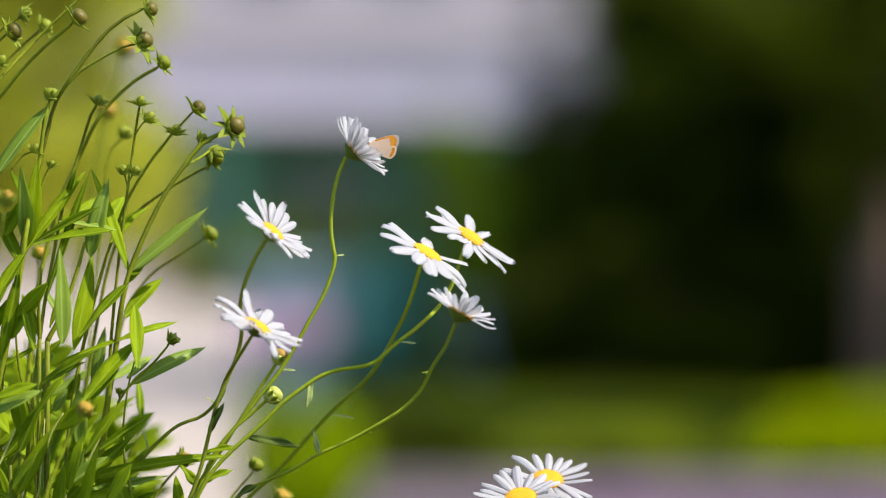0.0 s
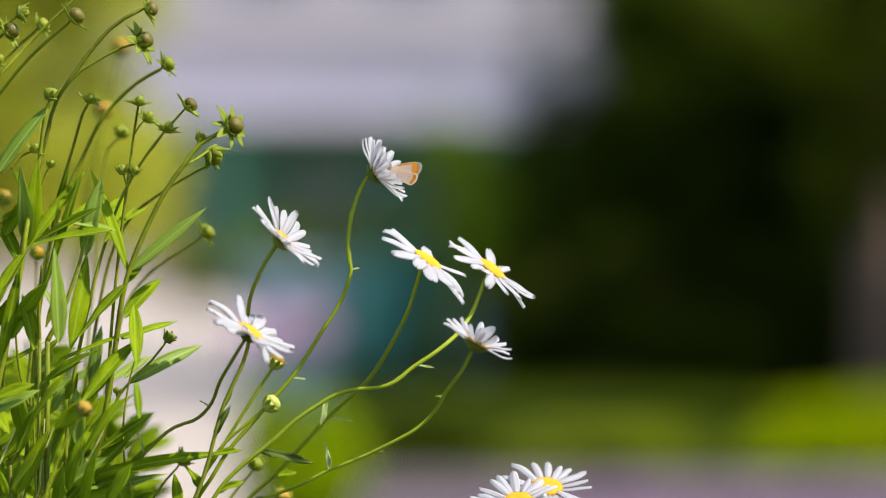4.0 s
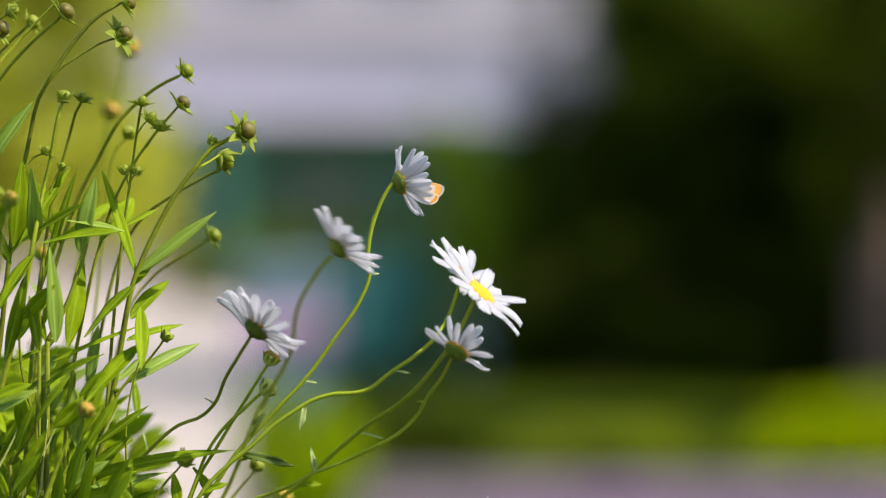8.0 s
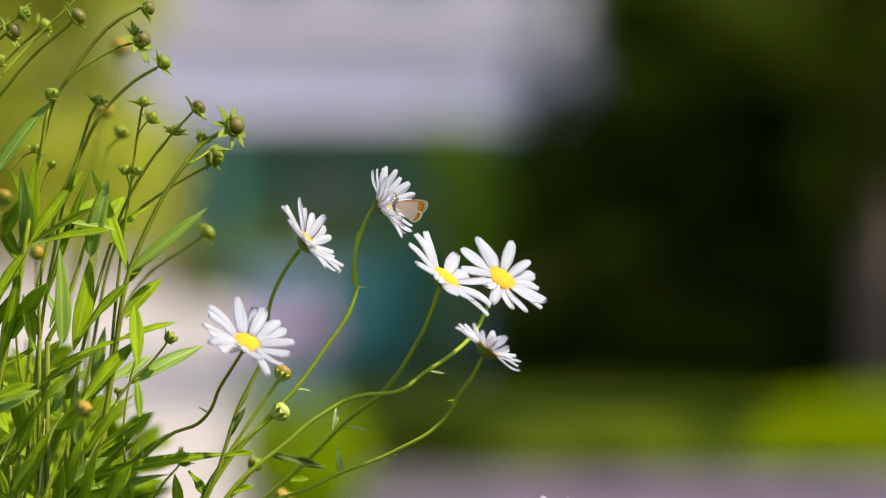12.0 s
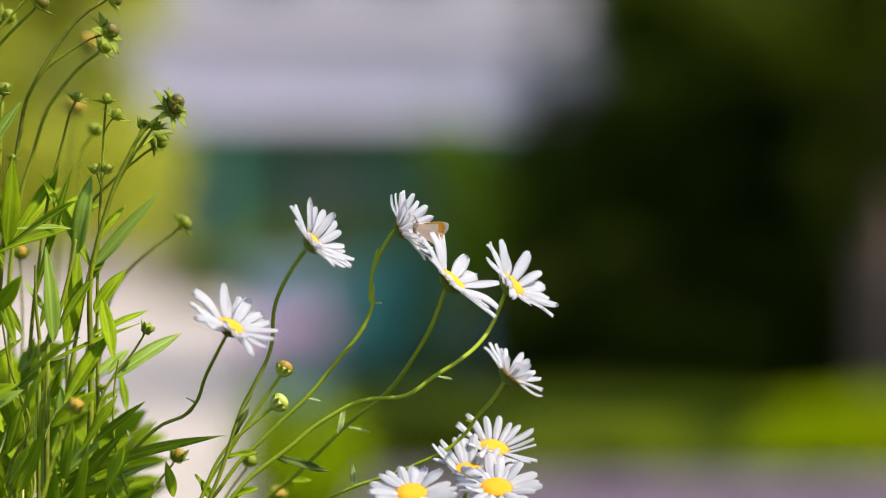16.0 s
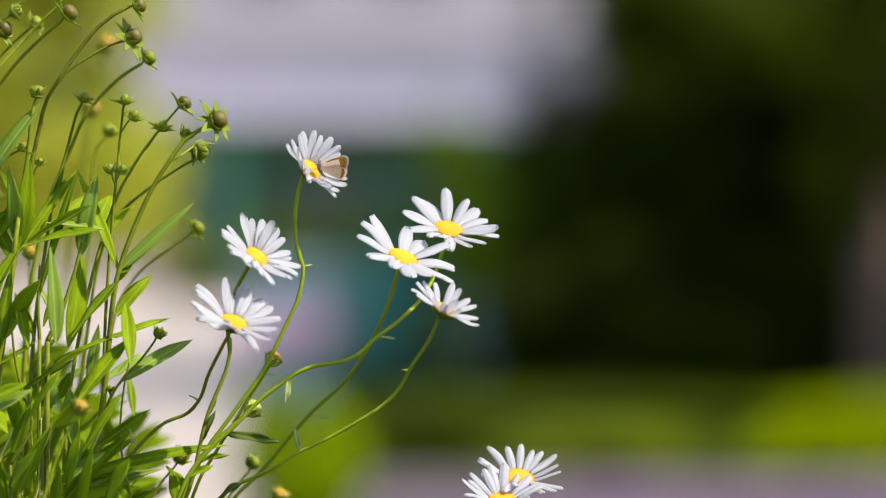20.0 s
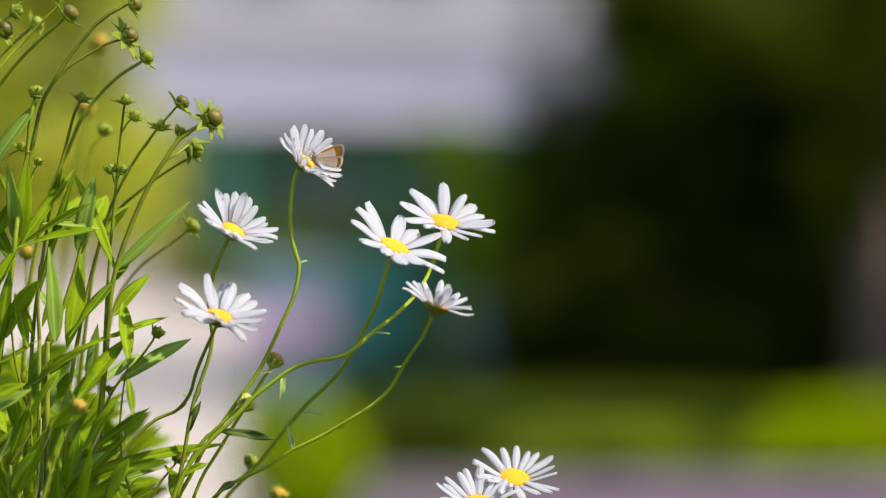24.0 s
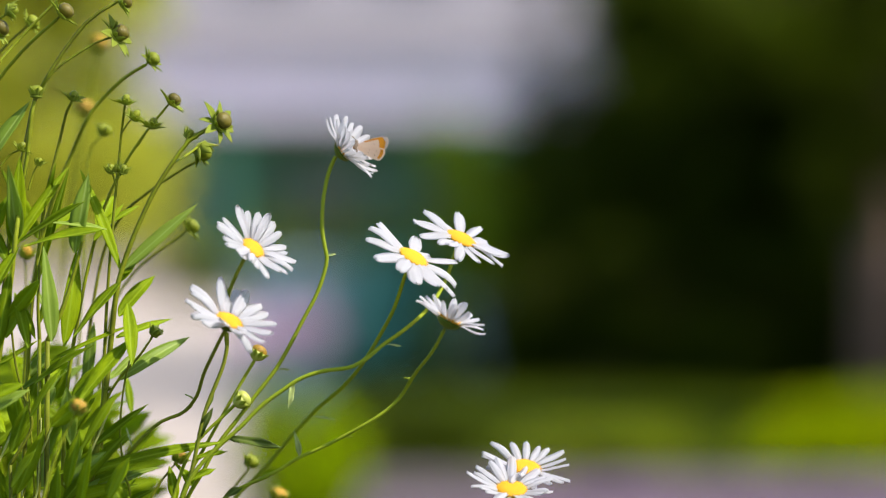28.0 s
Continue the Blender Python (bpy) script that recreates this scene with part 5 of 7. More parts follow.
k.leaf((-0.2236, 0.0000, 0.6533), (-0.2234, -0.0200, 0.6923), 34 * MM, M_LEAF_PALE, SIDE).leaf((-0.2164, -0.0300, 0.5965), (-0.2234, -0.0200, 0.6263), 24 * MM, M_LEAF, SIDE)
n = Shoot([(-0.1951, 0.0000, 0.4988), (-0.1875, 0.0000, 0.5261), (-0.1800, 0.0000, 0.5533), (-0.1730, 0.0000, 0.5697), (-0.1648, 0.0000, 0.5800), (-0.1551, 0.0000, 0.5891), (-0.1479, 0.0000, 0.5976)], "n", 1.0, 0.0012)
n.bud((-0.1448, 0.0000, 0.6018), 0.0030, 40, 5, "shut", "ball", M_BUD_GREEN).leaf((-0.1672, 0.0000, 0.5776), (-0.1283, 0.0300, 0.6006), 34 * MM, M_LEAF_PALE, (0.3, -0.5, 0.8)).leaf((-0.1701, 0.0100, 0.5803), (-0.1577, 0.0200, 0.5916), 16 * MM, M_LEAF_PALE, UP)
n.branch([(-0.1754, 0.0000, 0.5655), (-0.1733, 0.0000, 0.5703)], 0.0007).bud((-0.1736, 0.0000, 0.5740), 0.0018, 20, 10, "shut", "cone", M_BUD_GREEN)
o = Shoot([(-0.2174, -0.0200, 0.4821), (-0.2054, -0.0200, 0.5032), (-0.1904, -0.0200, 0.5206)], "n", 0.8, 0.0014)
o.leaf((-0.1994, -0.0200, 0.5152), (-0.1541, 0.0200, 0.5287), 36 * MM, M_LEAF_PALE, UP).leaf((-0.2084, -0.0200, 0.5122), (-0.1611, -0.0100, 0.5242), 36 * MM, M_LEAF, UP)
o.leaf((-0.1412, 0.0000, 0.5094), (-0.1430, 0.0000, 0.5285), 24 * MM, M_LEAF, SIDE)

# buds and blooms nearer or farther than the rest
for place, r, line, colour, kind in (((-0.1836, -0.1000, 0.5681), 0.0044, [(-0.2097, -0.1000, 0.5055), (-0.1952, -0.1000, 0.5460), (-0.1865, -0.1000, 0.5620)], M_BUD_BROWN, "ball"), ((-0.2278, 0.1200, 0.6478), 0.0044, [(-0.2406, 0.1200, 0.5035), (-0.2304, 0.1200, 0.5993), (-0.2285, 0.1200, 0.6407)], M_BUD_BROWN, "cone"),
                                     ((-0.1418, 0.0500, 0.5351), 0.0044, [(-0.1716, 0.0500, 0.4893), (-0.1561, 0.0500, 0.5171), (-0.1452, 0.0500, 0.5302)], M_BUD_BROWN, "cone"), ((-0.1043, 0.0900, 0.5300), 0.0042, [(-0.1399, 0.0900, 0.4802), (-0.1178, 0.0900, 0.5117), (-0.1068, 0.0900, 0.5249)], M_BUD_GREEN, "ball"),
                                     ((-0.2215, -0.1200, 0.6761), 0.0046, [(-0.2421, -0.1200, 0.5183), (-0.2307, -0.1200, 0.6159), (-0.2226, -0.1200, 0.6698)], M_BUD_BROWN, "cone"), ((-0.2055, 0.3200, 0.7351), 0.0060, [(-0.2435, 0.3200, 0.4739), (-0.2262, 0.3200, 0.6296), (-0.2082, 0.3200, 0.7282)], M_BUD_BROWN, "ball"),
                                     ((-0.1989, 0.3800, 0.7764), 0.0062, [(-0.2562, 0.3800, 0.4699), (-0.2279, 0.3800, 0.6433), (-0.2017, 0.3800, 0.7686)], M_BUD_BROWN, "ball"), ((-0.1808, 0.1400, 0.7166), 0.0040, [(-0.2136, 0.1400, 0.4862), (-0.1976, 0.1400, 0.6310), (-0.1911, 0.1400, 0.6986), (-0.1831, 0.1400, 0.7127)], M_BUD_GREEN, "ball"),
                                     ((-0.0918, 0.1500, 0.5082), 0.0050, [(-0.1111, 0.1500, 0.4694), (-0.0982, 0.1500, 0.4920), (-0.0930, 0.1500, 0.5023)], M_BUD_BROWN, "ball")):
    q = Shoot(line, "i", 0.8, 0.0012, label="coreopsis stem with a brownish bud")
    q.bud(place, r * 0.9, 30, 15, "none" if place[1] > 0.2 else "shut", kind, colour)

# leaves in the thick of the clump, each on the stem it springs from
def spot(u, v, dd=0.0):
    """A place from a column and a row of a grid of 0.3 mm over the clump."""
    kk = (2.26 + dd) / 7459.2
    return ((u - 784) * kk, dd, 0.65 + (441 - v) * kk)


def bow(who, start, end, width, mat=M_LEAF, facing=UP, sag=0.0, depth=(0.0, 0.0)):
    """A leaf from start to end that bows by sag on its way; places on the grid."""
    who.k += 1
    a_, b_ = Vector(spot(*start, depth[0])), Vector(spot(*end, depth[1]))
    r = random.Random(who.k)
    ob = part("leaf", leaf_mesh("leaf", (b_ - a_).length, width * MM * 0.9, mat, sag=sag, fold=r.uniform(0.15, 0.45), twist=r.uniform(-.4, .4), peak=r.uniform(0.38, 0.5), rows=14, wave=0.05), None, who.shoot)
    ob.matrix_basis = Matrix.Translation(a_ - who.pivot) @ frame_of(b_ - a_, facing) @ Matrix.Rotation(-math.atan(sag), 4, "Y")


bow(k, (70, 682), (174, 620), 34, M_LEAF, FLAT, 0.06, (-0.01, -0.03))
bow(k, (-4, 652), (78, 606), 15, M_LEAF, UP, -0.05)
bow(k, (28, 562), (84, 500), 30, M_LEAF, (0.4, -0.6, 0.4), 0.05, (-0.02, -0.03))
bow(k, (52, 540), (73, 604), 15, M_LEAF, SIDE, 0.0)
bow(k, (60, 668), (95, 626), 32, M_LEAF_PALE, (-0.3, -0.9, 0.3), 0.0, (0.02, 0.02))
bow(d, (165, 690), (186, 578), 28, M_LEAF_PALE, (-0.2, -0.9, 0.2), 0.0, (0.03, 0.04))
bow(d, (88, 580), (109, 518), 12, M_LEAF, SIDE, 0.05)
bow(d, (105, 642), (264, 584), 13, M_LEAF, UP, 0.06)
bow(d, (112, 600), (70, 640), 16, M_LEAF, FLAT, 0.08)
bow(a, (194, 674), (270, 630), 22, M_LEAF_PALE, UP, 0.05, (0.05, 0.07))
bow(a, (186, 405), (219, 348), 38, M_LEAF, (0.5, -0.7, 0.4), 0.0, (0.05, 0.07))
bow(a, (226, 500), (253, 473), 15, M_LEAF, UP, 0.0)
bow(a, (206, 408), (104, 392), 18, M_LEAF_PALE, FLAT, 0.1)
bow(b, (5, 425), (42, 348), 24, M_LEAF, SIDE, 0.05)
bow(b, (-6, 396), (34, 372), 20, M_LEAF, FLAT, 0.05)
bow(b, (-20, 560), (20, 470), 22, M_LEAF_PALE, SIDE, 0.05)
bow(b, (-30, 600), (22, 522), 30, M_LEAF, (0.5, -0.7, 0.4), 0.0, (0.02, 0.0))
bow(b, (110, 566), (70, 500), 14, M_LEAF_PALE, SIDE, 0.0, (0.04, 0.05))
bow(o, (38, 702), (152, 640), 26, M_LEAF, FLAT, 0.05, (0.02, 0.0))
bow(o, (-8, 706), (66, 680), 28, M_LEAF, UP, 0.10, (-0.06, -0.06))
bow(o, (96, 728), (119, 688), 22, M_LEAF_PALE, (-0.3, -0.9, 0.2), 0.0, (0.01, 0.01))
bow(o, (118, 708), (142, 662), 26, M_LEAF, (0.4, -0.9, 0.2), 0.0, (0.02, 0.02))
bow(o, (150, 712), (212, 652), 36, M_LEAF, UP, 0.05, (-0.03, -0.03))
bow(o, (150, 872), (248, 838), 24, M_LEAF, UP, 0.08)
bow(o, (196, 868), (300, 842), 16, M_LEAF_PALE, UP, 0.12)
bow(o, (124, 856), (418, 806), 30, M_LEAF, (-0.1, -0.72, 0.7), 0.17, (-0.02, 0.0))
bow(o, (96, 846), (170, 836), 14, M_LEAF, FLAT, 0.1)
bow(o, (250, 745), (244, 668), 18, M_LEAF, SIDE, 0.0, (0.06, 0.08))

# dry stalks and thin bright shoots among the leaves
STRAW = material("straw", (0.52, 0.52, 0.16), (0.36, 0.38, 0.09), 60, 0.6, 0.2, jitter=0.1, gloss=0.15)
for pts, thick, mat in (([(152, 822), (166, 796), (206, 714)], 0.0009, STRAW), ([(231, 885), (222, 830), (218, 760), (226, 690), (238, 640)], 0.0009, M_SHOOT),
                        ([(-4, 826), (14, 790), (31, 752)], 0.0010, STRAW), ([(64, 884), (72, 830), (79, 742)], 0.0008, STRAW), ([(60, 884), (62, 834), (58, 690)], 0.0008, M_SHOOT),
                        ([(80, 792), (92, 764), (112, 732)], 0.0008, STRAW), ([(58, 756), (44, 696), (32, 640), (26, 560)], 0.0011, M_SHOOT), ([(70, 600), (69, 540), (74, 470)], 0.0012, M_SHOOT),
                        ([(84, 604), (112, 548), (136, 480), (150, 430)], 0.0016, M_SHOOT), ([(140, 856), (148, 834), (154, 812)], 0.0008, STRAW), ([(40, 884), (52, 850), (78, 806)], 0.0009, M_SHOOT)):
    Shoot([spot(u_, v_, -0.01) for u_, v_ in pts], "k", 0.8, thick, joint=spot(0, pts[0][1] - 1)[2], label="thin pale stalk among the coreopsis leaves", mat=mat)

# plants farther back in the bed, soft behind the rest
rng = random.Random(77)
for col in range(14):
    x = -60 + col * 22 + rng.uniform(-10, 10)
    depth = rng.uniform(0.16, 0.42)
    top = 610 + max(0, x - 40) * 0.75 + rng.uniform(-20, 60)
    line = [spot(x - 30, 960, depth), spot(x - 10, 0.5 * 960 + 0.5 * top, depth), spot(x + rng.uniform(-10, 30), top, depth)]
    q = Shoot(line, "ekeb"[col % 4], 0.6, 0.0017, label="leafy green coreopsis stem at the back of the bed")
    for m_ in range(12):
        u = (m_ + rng.random()) / 13
        px, py = x - 30 + 40 * u, 960 + (top - 960) * u
        ang = radians(rng.choice([rng.uniform(20, 80), rng.uniform(100, 165)]))
        size = rng.uniform(60, 120)
        q.leaf(spot(px, py, depth), spot(px + size * math.cos(ang), py - size * math.sin(ang) * 0.8, depth + rng.uniform(-0.03, 0.03)), rng.uniform(36, 56) * 0.00036, M_LEAF, (rng.uniform(-.4, .6), rng.uniform(-.9, -.4), rng.uniform(.2, .8)))

# broad leaves that slope upward through the lower half of the clump
for u0, v0, n_ in ((6, 720, 4), (48, 700, 3), (92, 690, 3), (10, 790, 5), (60, 770, 5), (112, 760, 5), (160, 760, 4), (30, 850, 5), (90, 840, 5), (150, 830, 5), (200, 850, 3)):
    for m_ in range(n_):
        px, py = u0 + rng.uniform(-34, 30), v0 + rng.uniform(0, 60)
        ang = radians(rng.choice([rng.uniform(25, 60), rng.uniform(25, 60), rng.uniform(60, 100), rng.uniform(110, 150)]))
        size = rng.uniform(75, 135)
        dd = rng.uniform(-0.06, 0.13)
        bow((k, o, b, d)[m_ % 4], (px, py), (px + size * math.cos(ang), py - size * math.sin(ang)), rng.uniform(20, 40), M_LEAF_PALE if rng.random() < 0.15 else M_LEAF, (rng.uniform(-.5, .5), rng.uniform(-.9, -.3), rng.uniform(.2, .9)), rng.uniform(0.0, 0.1), (dd, dd))

# leaves that fill the foot of the clump
low = Shoot([spot(200, 1010), spot(230, 960), spot(250, 915)], "n", 0.6, 0.0016, label="leafy foot of the coreopsis clump")
for m_ in range(30):
    px, py = rng.uniform(-10, 260), rng.uniform(880, 950)
    ang = radians(rng.uniform(20, 150))
    size = rng.uniform(70, 170) * (0.55 if px > 200 else 1.0)
    dd = rng.uniform(-0.05, 0.16)
    low.leaf(spot(px, py, dd), spot(px + size * math.cos(ang), py - size * math.sin(ang), dd + rng.uniform(-.02, .02)), rng.uniform(18, 40) * MM, M_LEAF, (rng.uniform(-.5, .5), rng.uniform(-.9, -.3), rng.uniform(.2, .9)))


# ---- a small fly that crosses the view ----
def make_fly():
    b = thing("fly", (0, 0, 0), "small brown hoverfly in flight", "insect")
    bm = bmesh.new()
    tube(bm, spline([(-0.004, 0, 0), (0, 0, 0.0006), (0.0045, 0, -0.0006)], 7), 0.0016, 0.0012, 9, 0.1)
    part("abdomen", bm, M_BUD_BROWN, b)
    bm = bmesh.new()
    bmesh.ops.create_icosphere(bm, subdivisions=2, radius=0.0017, matrix=Matrix.Translation((-0.0052, 0, 0)))
    part("insect_head", bm, M_FUR, b)
    for s in (-1, 1):
        bm = bmesh.new()
        blade(bm, 0.007, 0.0028, 0.05, 0.1, rows=5, thick=0.0001)
        w = part("wing", bm, M_WING_RIM, b)
        w.matrix_basis = Matrix.Translation((-0.001, 0.001 * s, 0.001)) @ pose(0, 0, 0, 0, -25, 60 * s)
    return b


fly = make_fly()


# ---- what moves ----
def motions():
    """The wind: flower heads, their stalks, the shoots of the clump, and the butterfly that rides on its flower."""
    d = daisies
    walk(d["d1"].head, d["d1"].track(
        [(0, -0.0479, 0.7024, 51, 0), (0.5, -0.0486, 0.7021, 51, 0), (1, -0.0467, 0.7002, 53, 2), (1.5, -0.0433, 0.6897, 61, 2), (2, -0.0390, 0.6810, 64, 12), 
        (2.5, -0.0371, 0.6906, 60, 3), (3, -0.0412, 0.6873, 61, 5), (3.5, -0.0351, 0.6882, 60, 5), (5.5, -0.0515, 0.6993, 53, 0), (6, -0.0563, 0.7002, 53, 0), 
        (6.5, -0.0447, 0.6945, 58, 3), (7, -0.0572, 0.7050, 51, 0), (7.5, -0.0495, 0.6897, 51, 0), (7.8, -0.0406, 0.7021, 67, -10), (8, -0.0230, 0.6854, 74, -25), 
        (8.2, -0.0258, 0.6851, 74, -35), (8.5, -0.0553, 0.7031, 51, -5), (9, -0.0255, 0.6945, 61, -5), (9.5, -0.0481, 0.6983, 53, 0), (10, -0.0188, 0.6887, 69, -15), 
        (10.5, -0.0476, 0.7041, 61, -10), (11, -0.0327, 0.6885, 58, 5), (11.5, -0.0323, 0.6724, 67, 15), (13.5, -0.0467, 0.6820, 57, 26.4), (14, -0.1000, 0.6858, 35, 55), 
        (14.5, -0.1163, 0.7132, 25, 33.6), (14.8, -0.0967, 0.7021, 33, 33.6), (15, -0.0803, 0.6858, 40, 42), (15.5, -0.1512, 0.6939, 17, 42), (15.7, -0.0882, 0.6767, 47, 45.6), 
        (16, -0.0217, 0.6608, 63, 15), (16.5, -0.0889, 0.6829, 50, 42), (16.7, -0.1079, 0.7267, 19, -3), (17, -0.0391, 0.6985, 51, 8), (17.5, -0.0553, 0.6800, 49, 5), 
        (18, -0.0495, 0.6829, 55, 12), (18.5, -0.0659, 0.7050, 41, 5), (19, -0.0908, 0.6503, 65, 55), (19.5, -0.0563, 0.7002, 44, 5), (20, -0.0715, 0.6921, 47, 33.6), 
        (20.5, -0.0812, 0.6824, 43, 42), (21, -0.1004, 0.7021, 30, 30), (21.5, -0.0553, 0.6676, 60, 50.4), (23.5, -0.0716, 0.6824, 50, 42), (24, -0.0745, 0.6959, 43, 26.4), 
        (24.5, -0.0572, 0.6824, 47, 36), (24.8, -0.0173, 0.6715, 70, 24), (25, -0.0476, 0.6730, 80, 54), (25.2, -0.0821, 0.6691, 50, 55), (25.5, -0.0894, 0.6849, 37, 42), 
        (26, -0.0659, 0.6815, 47, 38.4), (26.5, -0.0419, 0.6776, 63, 30), (27, -0.0567, 0.6906, 53, 26.4), (27.5, -0.0423, 0.6820, 57, 26.4), (28, -0.0536, 0.7024, 53, 10)]
        ))
    walk(d["d2"].head, d["d2"].track(
        [(0, -0.0905, 0.6587, 43, 11), (0.5, -0.0727, 0.6597, 49, 0), (1, -0.0803, 0.6554, 46, 8), (1.5, -0.0832, 0.6521, 47, 8), (2, -0.0632, 0.6454, 56, 6), 
        (2.5, -0.0799, 0.6449, 51, 16), (3, -0.0767, 0.6533, 49, 4), (3.5, -0.0827, 0.6540, 47, 6), (5.5, -0.0870, 0.6578, 45, 5), (6, -0.0856, 0.6573, 47, 5), 
        (6.5, -0.0737, 0.6492, 49, 5), (7, -0.0936, 0.6606, 41, 2), (7.5, -0.0832, 0.6511, 46, 10), (7.8, -0.0932, 0.6611, 41, 11), (8, -0.0551, 0.6509, 46, -18), 
        (8.2, -0.0111, 0.6440, 56, -25), (8.5, -0.0803, 0.6720, 43, -3), (9, -0.0737, 0.6682, 49, -2), (9.5, -0.0761, 0.6625, 51, 0), (10, -0.0642, 0.6597, 43, -5), 
        (10.5, -0.0623, 0.6692, 41, -15), (11, -0.0581, 0.6587, 51, 0), (11.5, -0.0680, 0.6549, 53, 3), (13.5, -0.0775, 0.6483, 46, 24), (14, -0.1202, 0.6663, 35, 26.4), 
        (14.5, -0.1098, 0.6625, 28, 22), (14.8, -0.1139, 0.6659, 20, 17.8), (15, -0.0998, 0.6597, 32, 8), (15.5, -0.1291, 0.6530, 18, 20.2), (15.7, -0.1103, 0.6467, 38, 25), 
        (16, -0.0689, 0.6530, 50, 10), (16.5, -0.1117, 0.6354, 50, 31), (16.7, -0.1103, 0.6830, 40, 2), (17, -0.0953, 0.6689, 38, 4), (17.5, -0.1041, 0.6559, 45, 10), 
        (18, -0.0794, 0.6454, 50, 14.5), (18.5, -0.0822, 0.6530, 52, 12), (19, -0.1084, 0.6212, 50, 34), (19.5, -0.0898, 0.6559, 45, 6), (20, -0.0992, 0.6455, 40, 23.8), 
        (20.5, -0.0998, 0.6416, 45, 23.8), (21, -0.1060, 0.6554, 38, 20.2), (21.5, -0.0974, 0.6183, 48, 34), (23.5, -0.1050, 0.6459, 42, 25), (24, -0.1117, 0.6592, 30, 20.2), 
        (24.5, -0.0993, 0.6459, 38, 25), (24.8, -0.1097, 0.6173, 40, 36), (25, -0.1067, 0.6170, 55, 54), (25.2, -0.1246, 0.6278, 30, 30), (25.5, -0.1174, 0.6559, 28, 20.2), 
        (26, -0.1136, 0.6440, 32, 23.8), (26.5, -0.0713, 0.6459, 55, 19), (27, -0.1160, 0.6506, 35, 20.2), (27.5, -0.0860, 0.6525, 46, 17.8), (28, -0.1010, 0.6500, 42, 23.8)]
        ))
    walk(d["d3"].head, d["d3"].track(
        [(0, -0.0974, 0.6089, 32, 11), (0.5, -0.0963, 0.6079, 32, 11), (1, -0.0963, 0.6079, 32, 14), (1.5, -0.0991, 0.6042, 36, 10), (2, -0.1014, 0.6051, 28, 8), 
        (2.5, -0.0995, 0.6042, 34, 12), (3, -0.0989, 0.6029, 34, 11), (3.5, -0.1014, 0.6051, 34, 11), (5.5, -0.1009, 0.6070, 32, 11), (6, -0.1019, 0.6070, 32, 11), 
        (6.5, -0.1052, 0.6108, 28, 8), (7, -0.1038, 0.6103, 30, 11), (7.5, -0.1019, 0.6056, 30, 9), (7.8, -0.1042, 0.6023, 28, 4), (8, -0.0974, 0.6080, 40, -22), 
        (8.2, -0.1030, 0.6142, 35, -5), (8.5, -0.1014, 0.6070, 38, 4), (9, -0.1019, 0.6056, 34, 11), (9.5, -0.1033, 0.6032, 30, 21), (10, -0.0967, 0.6014, 32, 18), 
        (10.5, -0.0963, 0.6070, 42, -5), (11, -0.1003, 0.6029, 36, 8), (11.5, -0.1024, 0.6014, 28, 21), (13.5, -0.1066, 0.5976, 15, 38.4), (14, -0.1375, 0.6126, 8, 45.6), 
        (14.5, -0.1310, 0.6117, 12, 28), (14.8, -0.1365, 0.6142, 8, 34), (15, -0.1253, 0.6103, 18, 23.8), (15.5, -0.1453, 0.6059, 5, 34.5), (15.7, -0.1365, 0.6023, 5, 32.2), 
        (16, -0.1113, 0.6089, 28, 17.8), (16.5, -0.1244, 0.6234, 20, 12), (16.7, -0.1317, 0.6322, 5, 10), (17, -0.1160, 0.6168, 10, 14.5), (17.5, -0.1211, 0.6164, 22, 17.8), 
        (18, -0.1113, 0.6117, 22, 14.5), (18.5, -0.1136, 0.6126, 18, 12), (19, -0.1174, 0.6126, 10, 12), (19.5, -0.1131, 0.6126, 22, 19), (20, -0.1098, 0.6109, 22, 23.8), 
        (20.5, -0.1216, 0.6154, 12, 25), (21, -0.1239, 0.6173, 12, 20.2), (21.5, -0.1178, 0.6140, 10, 20.2), (23.5, -0.1094, 0.6070, 22, 21.4), (24, -0.1174, 0.6140, 18, 20.2), 
        (24.5, -0.1188, 0.6164, 15, 19), (24.8, -0.1196, 0.6438, 20, 54), (25, -0.1305, 0.6177, 5, 30), (25.2, -0.1507, 0.6459, 10, 48), (25.5, -0.1291, 0.6197, 12, 20.2), 
        (26, -0.1202, 0.6173, 18, 14.5), (26.5, -0.1052, 0.6070, 30, 14.5), (27, -0.1122, 0.6103, 22, 20.2), (27.5, -0.1099, 0.6093, 25, 14), (28, -0.1122, 0.6118, 26, 21.4)]
        ))
